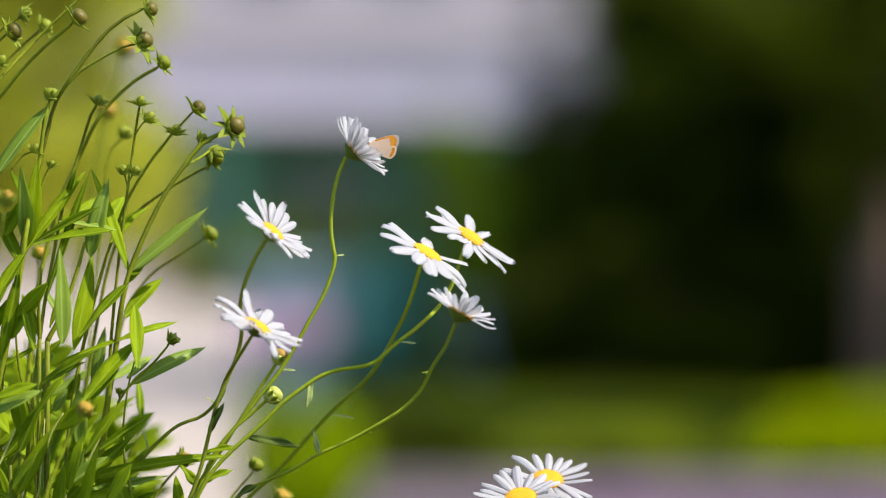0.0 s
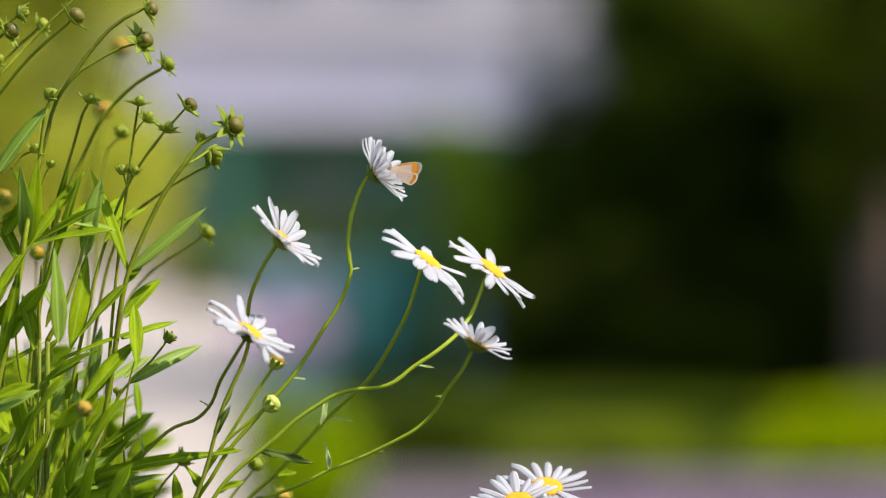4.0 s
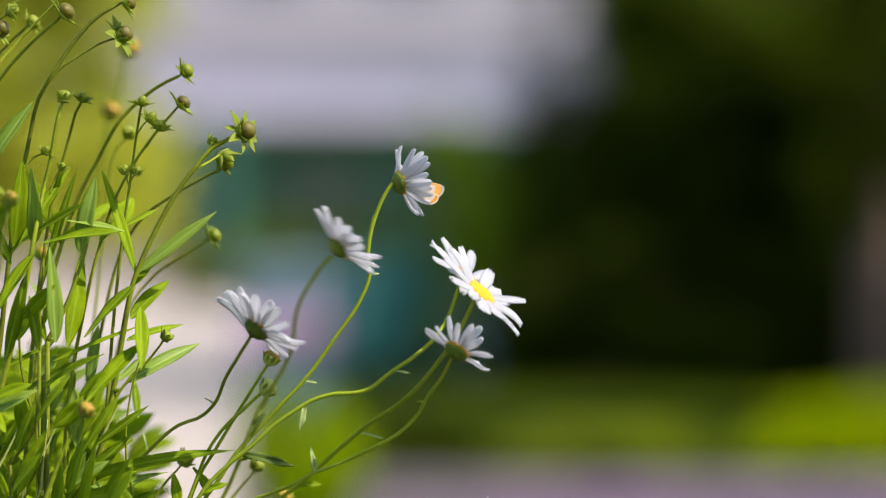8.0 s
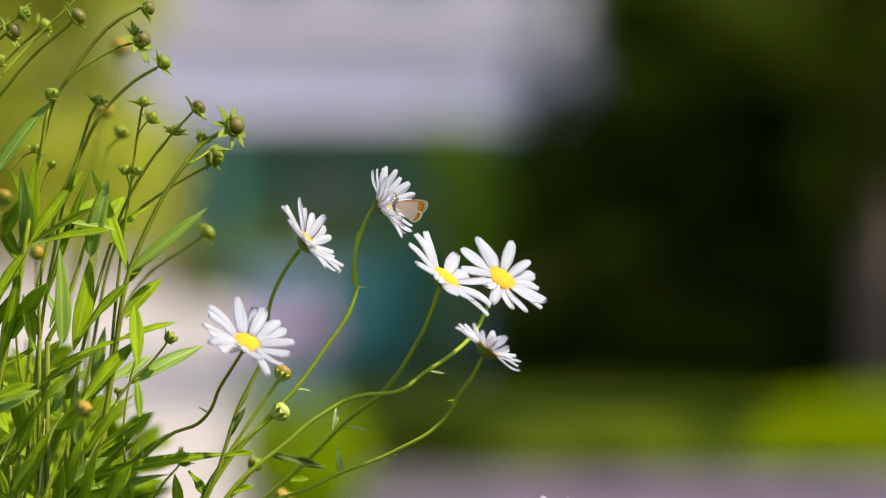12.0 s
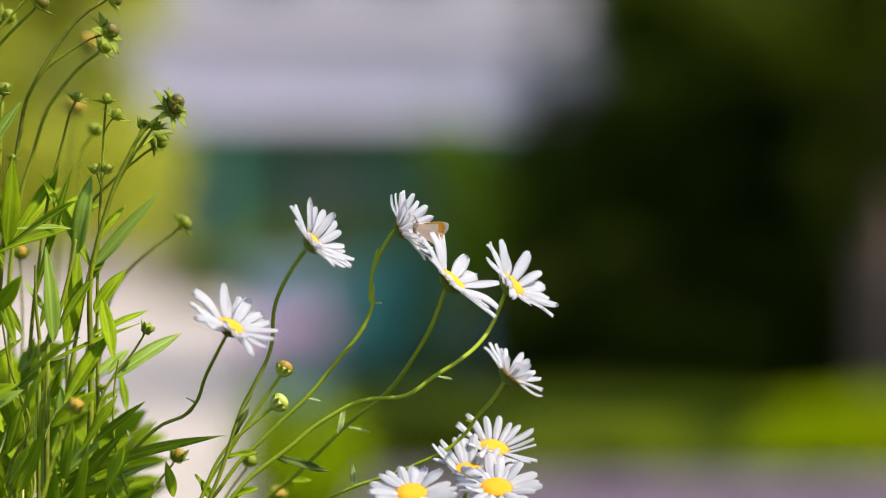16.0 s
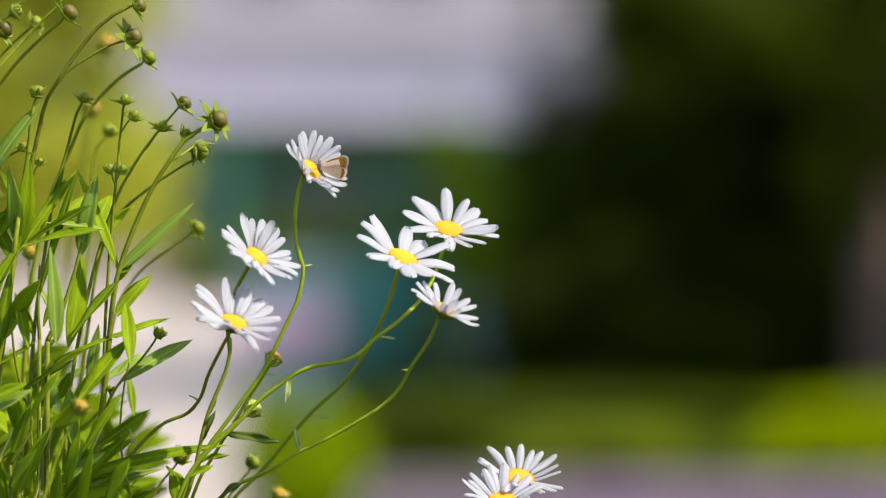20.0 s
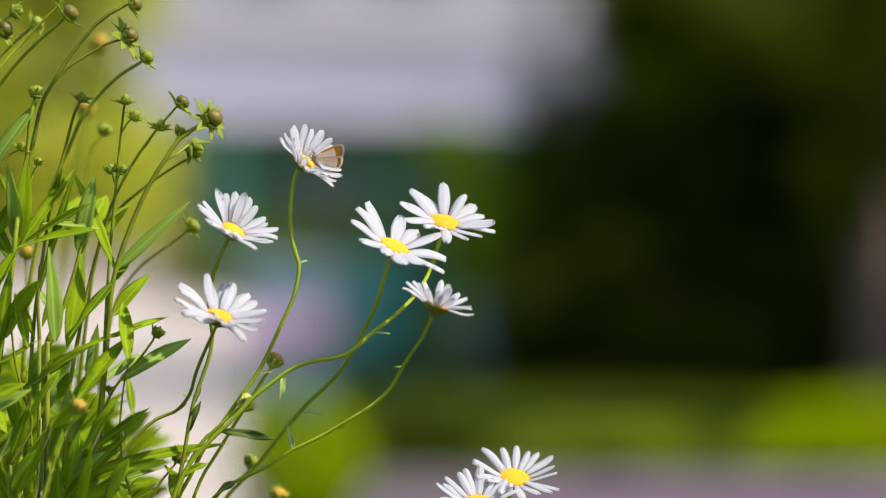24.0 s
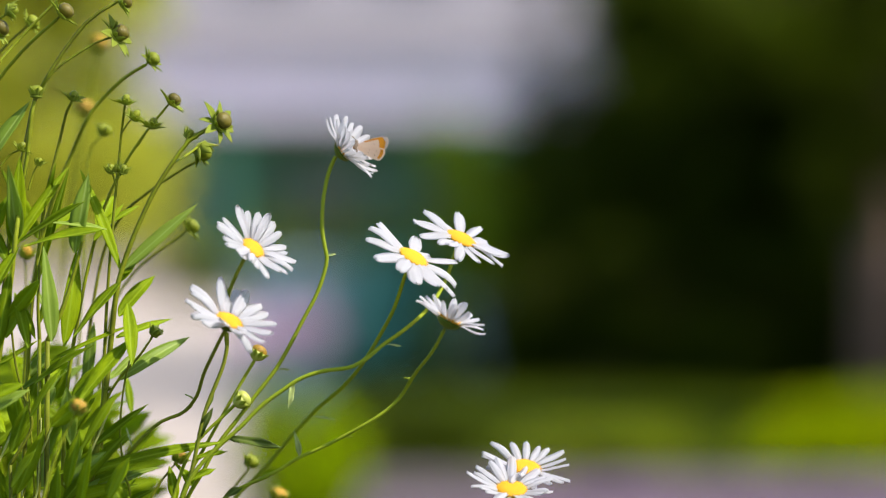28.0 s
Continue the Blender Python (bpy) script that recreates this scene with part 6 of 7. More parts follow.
    walk(d["d4"].head, d["d4"].track(
        [(0, -0.0087, 0.6473, 32, 11), (0.5, 0.0004, 0.6435, 34, 8), (1, -0.0044, 0.6444, 36, 10), (1.5, -0.0015, 0.6378, 28, 10), (2, 0.0004, 0.6378, 36, 10), 
        (2.5, -0.0091, 0.6406, 34, 12), (3, -0.0027, 0.6401, 36, 10), (3.5, -0.0087, 0.6435, 36, 8), (5.5, -0.0082, 0.6435, 34, 10), (6, -0.0082, 0.6435, 34, 11), 
        (6.5, -0.0053, 0.6387, 40, 10), (7, -0.0120, 0.6483, 30, 2), (7.5, 0.0004, 0.6368, 32, 8), (7.8, -0.0184, 0.6428, 32, 6), (8, 0.0199, 0.6262, 42, 14), 
        (8.2, 0.0144, 0.6199, 35, -25), (8.5, -0.0034, 0.6468, 42, -15), (9, -0.0001, 0.6435, 45, -2), (9.5, -0.0149, 0.6502, 35, 6), (10, 0.0042, 0.6406, 36, 6), 
        (10.5, 0.0047, 0.6406, 35, -18), (11, 0.0024, 0.6362, 42, 6), (11.5, 0.0014, 0.6340, 38, 11), (13.5, -0.0015, 0.6373, 38, 24), (14, -0.0368, 0.6483, 28, 24), 
        (14.5, -0.0473, 0.6635, 15, 17.8), (14.8, -0.0596, 0.6647, 10, 23.8), (15, -0.0349, 0.6564, 20, 10), (15.5, -0.0599, 0.6518, 0, 17.8), (15.7, -0.0487, 0.6503, 15, 22), 
        (16, 0.0047, 0.6325, 42, 10), (16.5, -0.0311, 0.6468, 12, 12), (16.7, -0.0487, 0.6756, 25, 8), (17, -0.0168, 0.6539, 30, 10), (17.5, -0.0349, 0.6549, 22, 10), 
        (18, -0.0125, 0.6435, 28, 14.5), (18.5, -0.0168, 0.6492, 32, 14), (19, -0.0311, 0.6368, 20, 26.2), (19.5, -0.0149, 0.6468, 35, 14), (20, -0.0217, 0.6449, 22, 20.2), 
        (20.5, -0.0282, 0.6454, 18, 22), (21, -0.0339, 0.6502, 15, 19), (21.5, -0.0196, 0.6273, 22, 28), (23.5, -0.0215, 0.6435, 22, 22), (24, -0.0263, 0.6506, 25, 19), 
        (24.5, -0.0087, 0.6378, 30, 14), (24.8, -0.0171, 0.6332, 20, 21.6), (25, -0.0373, 0.6368, 10, 33.6), (25.2, -0.0415, 0.6467, 12, 30), (25.5, -0.0463, 0.6626, 15, 14.5), 
        (26, -0.0401, 0.6526, 18, 14.5), (26.5, -0.0006, 0.6363, 38, 14.5), (27, -0.0253, 0.6454, 22, 20.2), (27.5, -0.0101, 0.6397, 30, 14.5), (28, -0.0162, 0.6449, 30, 17.8)]
        ))
    walk(d["d5"].head, d["d5"].track(
        [(0, 0.0147, 0.6558, 35, 14), (0.5, 0.0179, 0.6516, 39, 10), (1, 0.0188, 0.6521, 38, 11), (1.5, 0.0251, 0.6414, 41, 10), (2, 0.0188, 0.6477, 37, 14), (2.5, 0.0232, 0.6414, 41, 10), 
        (3, 0.0217, 0.6436, 41, 14), (3.5, 0.0271, 0.6376, 39, 11), (5.5, 0.0135, 0.6521, 37, 10), (6, 0.0087, 0.6579, 35, 10), (6.5, 0.0140, 0.6521, 39, 10), 
        (7, 0.0082, 0.6565, 35, 2), (7.5, 0.0217, 0.6434, 40, 14), (7.8, 0.0122, 0.6466, 43, 11), (8, 0.0122, 0.6338, 43, 12), (8.2, 0.0297, 0.6292, 45, -15), 
        (8.5, 0.0043, 0.6637, 43, 4), (9, 0.0247, 0.6395, 45, 4), (9.5, 0.0150, 0.6531, 40, 8), (10, 0.0334, 0.6259, 50, 4), (10.5, 0.0091, 0.6541, 35, -5), (11, 0.0233, 0.6436, 43, 8), 
        (11.5, 0.0314, 0.6317, 40, 24), (13.5, 0.0213, 0.6444, 32, 36), (14, -0.0015, 0.6570, 15, 42), (14.5, -0.0394, 0.6967, 8, 14.5), (14.8, -0.0174, 0.6861, 10, 23.8), 
        (15, -0.0161, 0.6759, 18, 20.2), (15.5, -0.0496, 0.6855, 3, 28), (15.7, -0.0037, 0.6613, 20, 28), (16, 0.0373, 0.6298, 45, 14), (16.5, -0.0258, 0.6822, 12, 2), 
        (16.7, -0.0248, 0.6861, 5, 22), (17, 0.0018, 0.6610, 28, 4), (17.5, 0.0004, 0.6637, 15, 17.8), (18, 0.0150, 0.6516, 20, 20.2), (18.5, 0.0087, 0.6589, 20, 17.8), 
        (19, -0.0035, 0.6507, 12, 32.2), (19.5, 0.0164, 0.6492, 28, 5), (20, 0.0028, 0.6601, 14, 26.2), (20.5, 0.0004, 0.6589, 12, 26.2), (21, -0.0117, 0.6715, 10, 26.2), 
        (21.5, 0.0217, 0.6385, 20, 28), (23.5, 0.0009, 0.6589, 14, 26.2), (24, 0.0009, 0.6637, 16, 23.8), (24.5, 0.0179, 0.6453, 28, 22), (24.8, 0.0196, 0.6451, 30, 15), 
        (25, 0.0150, 0.6482, 28, 36), (25.2, 0.0000, 0.6589, 15, 45.6), (25.5, -0.0035, 0.6652, 18, 25), (26, 0.0091, 0.6555, 24, 22), (26.5, 0.0179, 0.6477, 32, 22), 
        (27, 0.0057, 0.6589, 24, 17.8), (27.5, 0.0169, 0.6473, 22, 22), (28, 0.0095, 0.6549, 26, 17.8)]))
    walk(d["d6"].head, d["d6"].track(
        [(0, 0.0092, 0.6161, 30, 0), (0.5, 0.0140, 0.6116, 30, 0), (1, 0.0140, 0.6116, 30, 0), (1.5, 0.0169, 0.6022, 32, 0), (2, 0.0112, 0.6087, 28, 0), (2.5, 0.0145, 0.6012, 30, 0), 
        (3, 0.0143, 0.6037, 28, 0), (3.5, 0.0183, 0.5998, 30, 0), (5.5, 0.0084, 0.6106, 30, 0), (6, 0.0056, 0.6153, 29, 0), (6.5, 0.0070, 0.6102, 28, 0), (7, 0.0065, 0.6153, 28, 0), 
        (7.5, 0.0131, 0.6055, 32, 0), (7.8, 0.0107, 0.6105, 35, -8), (8, 0.0071, 0.5963, 35, -25), (8.2, 0.0048, 0.5841, 30, -25), (8.5, -0.0053, 0.6248, 15, -8), 
        (9, 0.0164, 0.6012, 30, -8), (9.5, 0.0046, 0.6153, 28, -3), (10, 0.0197, 0.5927, 35, -15), (10.5, 0.0018, 0.6144, 20, -12), (11, 0.0131, 0.6052, 32, 0), 
        (11.5, 0.0235, 0.5965, 38, 0), (13.5, 0.0169, 0.6012, 32, 5), (14, -0.0010, 0.6135, 38, 33.6), (14.5, -0.0438, 0.6577, 15, 14.5), (14.8, -0.0264, 0.6441, 15, 10), 
        (15, -0.0260, 0.6375, 18, 6), (15.5, -0.0472, 0.6438, 15, 12), (15.7, -0.0110, 0.6191, 30, 12), (16, 0.0352, 0.5833, 42, 5), (16.5, -0.0344, 0.6408, 15, 8), 
        (16.7, -0.0241, 0.6467, 12, 0), (17, -0.0018, 0.6170, 20, 0), (17.5, -0.0029, 0.6172, 28, 2), (18, 0.0065, 0.6092, 28, 3), (18.5, 0.0009, 0.6163, 28, 3), 
        (19, -0.0062, 0.6153, 25, 20.2), (19.5, 0.0089, 0.6078, 30, 3), (20, 0.0003, 0.6176, 30, 14), (20.5, -0.0034, 0.6186, 25, 14), (21, -0.0137, 0.6280, 20, 5), 
        (21.5, 0.0145, 0.6012, 35, 14), (23.5, -0.0034, 0.6200, 30, 14), (24, -0.0034, 0.6200, 22, 5), (24.5, 0.0098, 0.6069, 32, 5), (24.8, 0.0166, 0.6034, 38, 0), 
        (25, 0.0071, 0.6087, 32, 8), (25.2, -0.0012, 0.6179, 28, 26.4), (25.5, -0.0085, 0.6257, 25, 6), (26, 0.0042, 0.6139, 30, 5), (26.5, 0.0098, 0.6069, 28, 2), 
        (27, 0.0009, 0.6139, 28, 2), (27.5, 0.0098, 0.6069, 30, 2), (28, 0.0033, 0.6123, 28, 0)]))
    walk(d["d7"].head, d["d7"].track(
        [(0, 0.0569, 0.5250, 8, 30), (0.5, 0.0653, 0.5184, 8, 28), (1, 0.0581, 0.5077, 8, 28), (1.5, 0.0552, 0.5053, 8, 28), (2, 0.0600, 0.5135, 8, 28), (2.5, 0.0556, 0.5198, 8, 28), 
        (3, 0.0553, 0.4975, 8, 28), (3.5, 0.0566, 0.5160, 8, 28), (5.5, 0.0498, 0.5266, 8, 30), (6, 0.0450, 0.5320, 8, 30), (6.5, 0.0556, 0.5000, 8, 28), (7, 0.0430, 0.5329, 8, 28), 
        (7.5, 0.0581, 0.5135, 8, 28), (7.8, 0.0507, 0.5097, 10, 20), (8, 0.0492, 0.5005, 15, 15), (8.2, 0.0614, 0.5195, 18, -5), (8.5, 0.0275, 0.5465, 18, -5), 
        (9, 0.0556, 0.5014, 12, 18), (9.5, 0.0566, 0.5218, 12, 20), (10, 0.0556, 0.4893, 15, 15), (10.5, 0.0527, 0.5281, 18, 8), (11, 0.0614, 0.5128, 12, 25), 
        (11.5, 0.0678, 0.5014, 8, 25), (13.5, 0.0600, 0.5135, 6, 42), (14, -0.0083, 0.5329, 8, 48), (14.5, -0.0199, 0.5814, 8, 31), (14.8, -0.0458, 0.5873, 5, 32.2), 
        (15, -0.0170, 0.5610, 8, 31), (15.5, -0.0679, 0.5754, 6, 32.2), (15.7, -0.0284, 0.5601, 8, 29.8), (16, 0.0275, 0.5416, 14, 25), (16.5, -0.0306, 0.5804, 8, 31), 
        (16.7, -0.0556, 0.6100, 8, 32.2), (17, 0.0095, 0.5672, 8, 28), (17.5, -0.0044, 0.5596, 8, 29.8), (18, 0.0406, 0.5252, 8, 28), (18.5, 0.0256, 0.5416, 10, 28), 
        (19, 0.0159, 0.5223, 8, 32.2), (19.5, 0.0101, 0.5523, 8, 29.8), (20, 0.0410, 0.5256, 8, 28), (20.5, 0.0023, 0.5416, 5, 32.2), (21, 0.0091, 0.5484, 8, 29.8), 
        (21.5, 0.0130, 0.5223, 5, 32.2), (23.5, 0.0096, 0.5460, 8, 31), (24, 0.0387, 0.5257, 8, 28), (24.5, 0.0363, 0.5281, 8, 28), (24.8, 0.0462, 0.4975, 8, 42), 
        (25, 0.0507, 0.4944, 5, 45.6), (25.2, 0.0455, 0.5106, 5, 42), (25.5, -0.0180, 0.5644, 5, 32.2), (26, -0.0088, 0.5644, 6, 31), (26.5, 0.0406, 0.5232, 8, 28), 
        (27, 0.0348, 0.5368, 8, 28), (27.5, 0.0469, 0.5174, 8, 25), (28, 0.0446, 0.5311, 8, 23.8)]))
    walk(d["d8"].head, d["d8"].track(
        [(0, 0.0417, 0.5167, -5, 30), (0.5, 0.0431, 0.5103, -5, 28), (1, 0.0397, 0.5045, -5, 28), (1.5, 0.0397, 0.5045, -5, 28), (2, 0.0454, 0.5055, -5, 28), (2.5, 0.0359, 0.5126, -5, 28), 
        (3, 0.0396, 0.4961, -5, 28), (3.5, 0.0402, 0.5112, -5, 28), (5.5, 0.0368, 0.5184, -5, 28), (6, 0.0339, 0.5222, -5, 28), (6.5, 0.0431, 0.4968, -5, 28), 
        (7, 0.0306, 0.5246, -3, 28), (7.5, 0.0407, 0.5126, -5, 28), (7.8, 0.0366, 0.5097, 5, 18), (8, 0.0320, 0.5046, 8, 15), (8.2, 0.0511, 0.5158, 18, -10), (8.5, 0.0354, 0.5342, 15, -12), 
        (9, 0.0383, 0.5055, 5, 18), (9.5, 0.0383, 0.5208, 15, 18), (10, 0.0383, 0.4911, 10, 15), (10.5, 0.0330, 0.5294, 22, -10), (11, 0.0396, 0.5097, 0, 25), 
        (11.5, 0.0550, 0.5007, 0, 25), (13.5, 0.0407, 0.5093, 0, 36), (14, -0.0192, 0.5208, 0, 50.4), (14.5, -0.0279, 0.5701, 5, 32.2), (14.8, -0.0429, 0.5647, 2, 34), 
        (15, -0.0236, 0.5467, 5, 32.2), (15.5, -0.0632, 0.5572, 0, 34), (15.7, -0.0293, 0.5354, 5, 34), (16, 0.0143, 0.5304, 10, 25), (16.5, -0.0370, 0.5644, 0, 34), 
        (16.7, -0.0532, 0.5944, 2, 32.2), (17, 0.0073, 0.5542, 5, 31), (17.5, -0.0077, 0.5400, 5, 31), (18, 0.0287, 0.5103, 5, 28), (18.5, 0.0191, 0.5270, 8, 31), 
        (19, 0.0095, 0.5069, 5, 32.2), (19.5, 0.0071, 0.5376, 5, 32.2), (20, 0.0320, 0.5143, 5, 28), (20.5, 0.0014, 0.5222, 0, 34), (21, 0.0042, 0.5318, 2, 32.2), 
        (21.5, 0.0095, 0.5064, 2, 32.2), (23.5, 0.0109, 0.5275, 2, 32.2), (24, 0.0191, 0.5131, 5, 28), (24.5, 0.0287, 0.5117, 5, 28), (24.8, 0.0387, 0.4901, 5, 45.6), 
        (25, 0.0441, 0.4901, 5, 45.6), (25.2, 0.0396, 0.5007, 5, 45.6), (25.5, -0.0183, 0.5476, 0, 34.5), (26, -0.0092, 0.5495, 0, 34), (26.5, 0.0335, 0.5069, 5, 28), 
        (27, 0.0296, 0.5222, 5, 29.8), (27.5, 0.0359, 0.5069, 5, 26.2), (28, 0.0366, 0.5209, 5, 26.2)]))
    walk(d["d9"].head, d["d9"].track(
        [(0, 0.0706, 0.4852, 5.5, 32), (0.5, 0.0720, 0.4787, 5.5, 30.8), (1, 0.0686, 0.4730, 5.5, 30.8), (1.5, 0.0686, 0.4730, 5.5, 30.8), (2, 0.0744, 0.4739, 5.5, 30.8), 
        (2.5, 0.0648, 0.4811, 5.5, 30.8), (3, 0.0685, 0.4646, 5.5, 30.8), (3.5, 0.0691, 0.4797, 5.5, 30.8), (5.5, 0.0657, 0.4869, 5.5, 30.8), (6, 0.0628, 0.4907, 5.5, 30.8), 
        (6.5, 0.0720, 0.4653, 5.5, 30.8), (7, 0.0595, 0.4931, 6.5, 30.8), (7.5, 0.0696, 0.4811, 5.5, 30.8), (7.8, 0.0655, 0.4782, 10.5, 24.8), (8, 0.0609, 0.4731, 12, 23), 
        (8.2, 0.0800, 0.4843, 17, 8), (8.5, 0.0643, 0.5027, 15.5, 6.8), (9, 0.0672, 0.4739, 10.5, 24.8), (9.5, 0.0672, 0.4893, 15.5, 24.8), (10, 0.0672, 0.4595, 13, 23), 
        (10.5, 0.0619, 0.4979, 19, 8), (11, 0.0685, 0.4782, 8, 29), (11.5, 0.0840, 0.4691, 8, 29), (13.5, 0.0696, 0.4778, 8, 35.6), (14, 0.0095, 0.4893, 8, 44.2), 
        (14.5, -0.0015, 0.5373, 10.5, 33.3), (14.8, -0.0142, 0.5333, 9, 34.4), (15, 0.0052, 0.5152, 10.5, 33.3), (15.5, -0.0119, 0.5171, 8, 34.4), (15.7, -0.0006, 0.5040, 10.5, 34.4), 
        (16, 0.0431, 0.4989, 13, 29), (16.5, -0.0183, 0.5508, 8, 34.4), (16.7, -0.0245, 0.5630, 9, 33.3), (17, 0.0361, 0.4987, 10.5, 32.6), (17.5, 0.0148, 0.5219, 10.5, 32.6), 
        (18, 0.0576, 0.4787, 10.5, 30.8), (18.5, 0.0479, 0.4955, 12, 32.6), (19, 0.0383, 0.4754, 10.5, 33.3), (19.5, 0.0359, 0.5061, 10.5, 33.3), (20, 0.0609, 0.4827, 10.5, 30.8), 
        (20.5, 0.0302, 0.4907, 8, 34.4), (21, 0.0331, 0.5003, 9, 33.3), (21.5, 0.0383, 0.4749, 9, 33.3), (23.5, 0.0398, 0.4960, 9, 33.3), (24, 0.0479, 0.4816, 10.5, 30.8), 
        (24.5, 0.0576, 0.4802, 10.5, 30.8), (24.8, 0.0676, 0.4585, 10.5, 41.4), (25, 0.0730, 0.4585, 10.5, 41.4), (25.2, 0.0685, 0.4691, 10.5, 41.4), (25.5, 0.0105, 0.5162, 8, 34.7), 
        (26, 0.0196, 0.5181, 8, 34.4), (26.5, 0.0624, 0.4754, 10.5, 30.8), (27, 0.0585, 0.4907, 10.5, 31.9), (27.5, 0.0648, 0.4754, 10.5, 29.7), (28, 0.0655, 0.4894, 10.5, 29.7)]
        ))
    walk(d["d10"].head, d["d10"].track(
        [(0, 0.0244, 0.4845, -8.5, 33.2), (0.5, 0.0257, 0.4782, -8.5, 32), (1, 0.0224, 0.4726, -8.5, 32), (1.5, 0.0224, 0.4726, -8.5, 32), (2, 0.0280, 0.4735, -8.5, 32), 
        (2.5, 0.0187, 0.4806, -8.5, 32), (3, 0.0223, 0.4644, -8.5, 32), (3.5, 0.0229, 0.4791, -8.5, 32), (5.5, 0.0196, 0.4862, -8.5, 32), (6, 0.0168, 0.4899, -8.5, 32), 
        (6.5, 0.0257, 0.4651, -8.5, 32), (7, 0.0135, 0.4923, -7.5, 32), (7.5, 0.0234, 0.4806, -8.5, 32), (7.8, 0.0194, 0.4777, -3.5, 26), (8, 0.0149, 0.4727, -2, 24.2), 
        (8.2, 0.0336, 0.4836, 3, 9.2), (8.5, 0.0182, 0.5016, 1.5, 8), (9, 0.0210, 0.4735, -3.5, 26), (9.5, 0.0210, 0.4885, 1.5, 26), (10, 0.0210, 0.4595, -1, 24.2), 
        (10.5, 0.0159, 0.4970, 5, 9.2), (11, 0.0223, 0.4777, -6, 30.2), (11.5, 0.0374, 0.4688, -6, 30.2), (13.5, 0.0234, 0.4773, -6, 36.8), (14, -0.0352, 0.4885, -6, 45.4), 
        (14.5, -0.0436, 0.5368, -3.5, 34.5), (14.8, -0.0584, 0.5315, -5, 35.6), (15, -0.0394, 0.5138, -3.5, 34.5), (15.5, -0.0782, 0.5241, -6, 35.6), (15.7, -0.0451, 0.5028, -3.5, 35.6), 
        (16, -0.0165, 0.5218, -1, 30.2), (16.5, -0.0422, 0.5274, -6, 35.6), (16.7, -0.0684, 0.5605, -5, 34.5), (17, -0.0093, 0.5212, -3.5, 33.8), (17.5, -0.0240, 0.5073, -3.5, 33.8), 
        (18, 0.0116, 0.4782, -3.5, 32), (18.5, 0.0023, 0.4946, -2, 33.8), (19, -0.0071, 0.4749, -3.5, 34.5), (19.5, -0.0094, 0.5049, -3.5, 34.5), (20, 0.0149, 0.4821, -3.5, 32), 
        (20.5, -0.0151, 0.4899, -6, 35.6), (21, -0.0123, 0.4993, -5, 34.5), (21.5, -0.0071, 0.4745, -5, 34.5), (23.5, -0.0057, 0.4951, -5, 34.5), (24, 0.0023, 0.4810, -3.5, 32), 
        (24.5, 0.0116, 0.4796, -3.5, 32), (24.8, 0.0214, 0.4585, -3.5, 42.6), (25, 0.0268, 0.4585, -3.5, 42.6), (25.2, 0.0223, 0.4688, -3.5, 42.6), (25.5, -0.0343, 0.5148, -6, 35.9), 
        (26, -0.0254, 0.5166, -6, 35.6), (26.5, 0.0163, 0.4749, -3.5, 32), (27, 0.0126, 0.4899, -3.5, 33.1), (27.5, 0.0187, 0.4749, -3.5, 30.9), (28, 0.0194, 0.4886, -3.5, 30.9)]
        ))
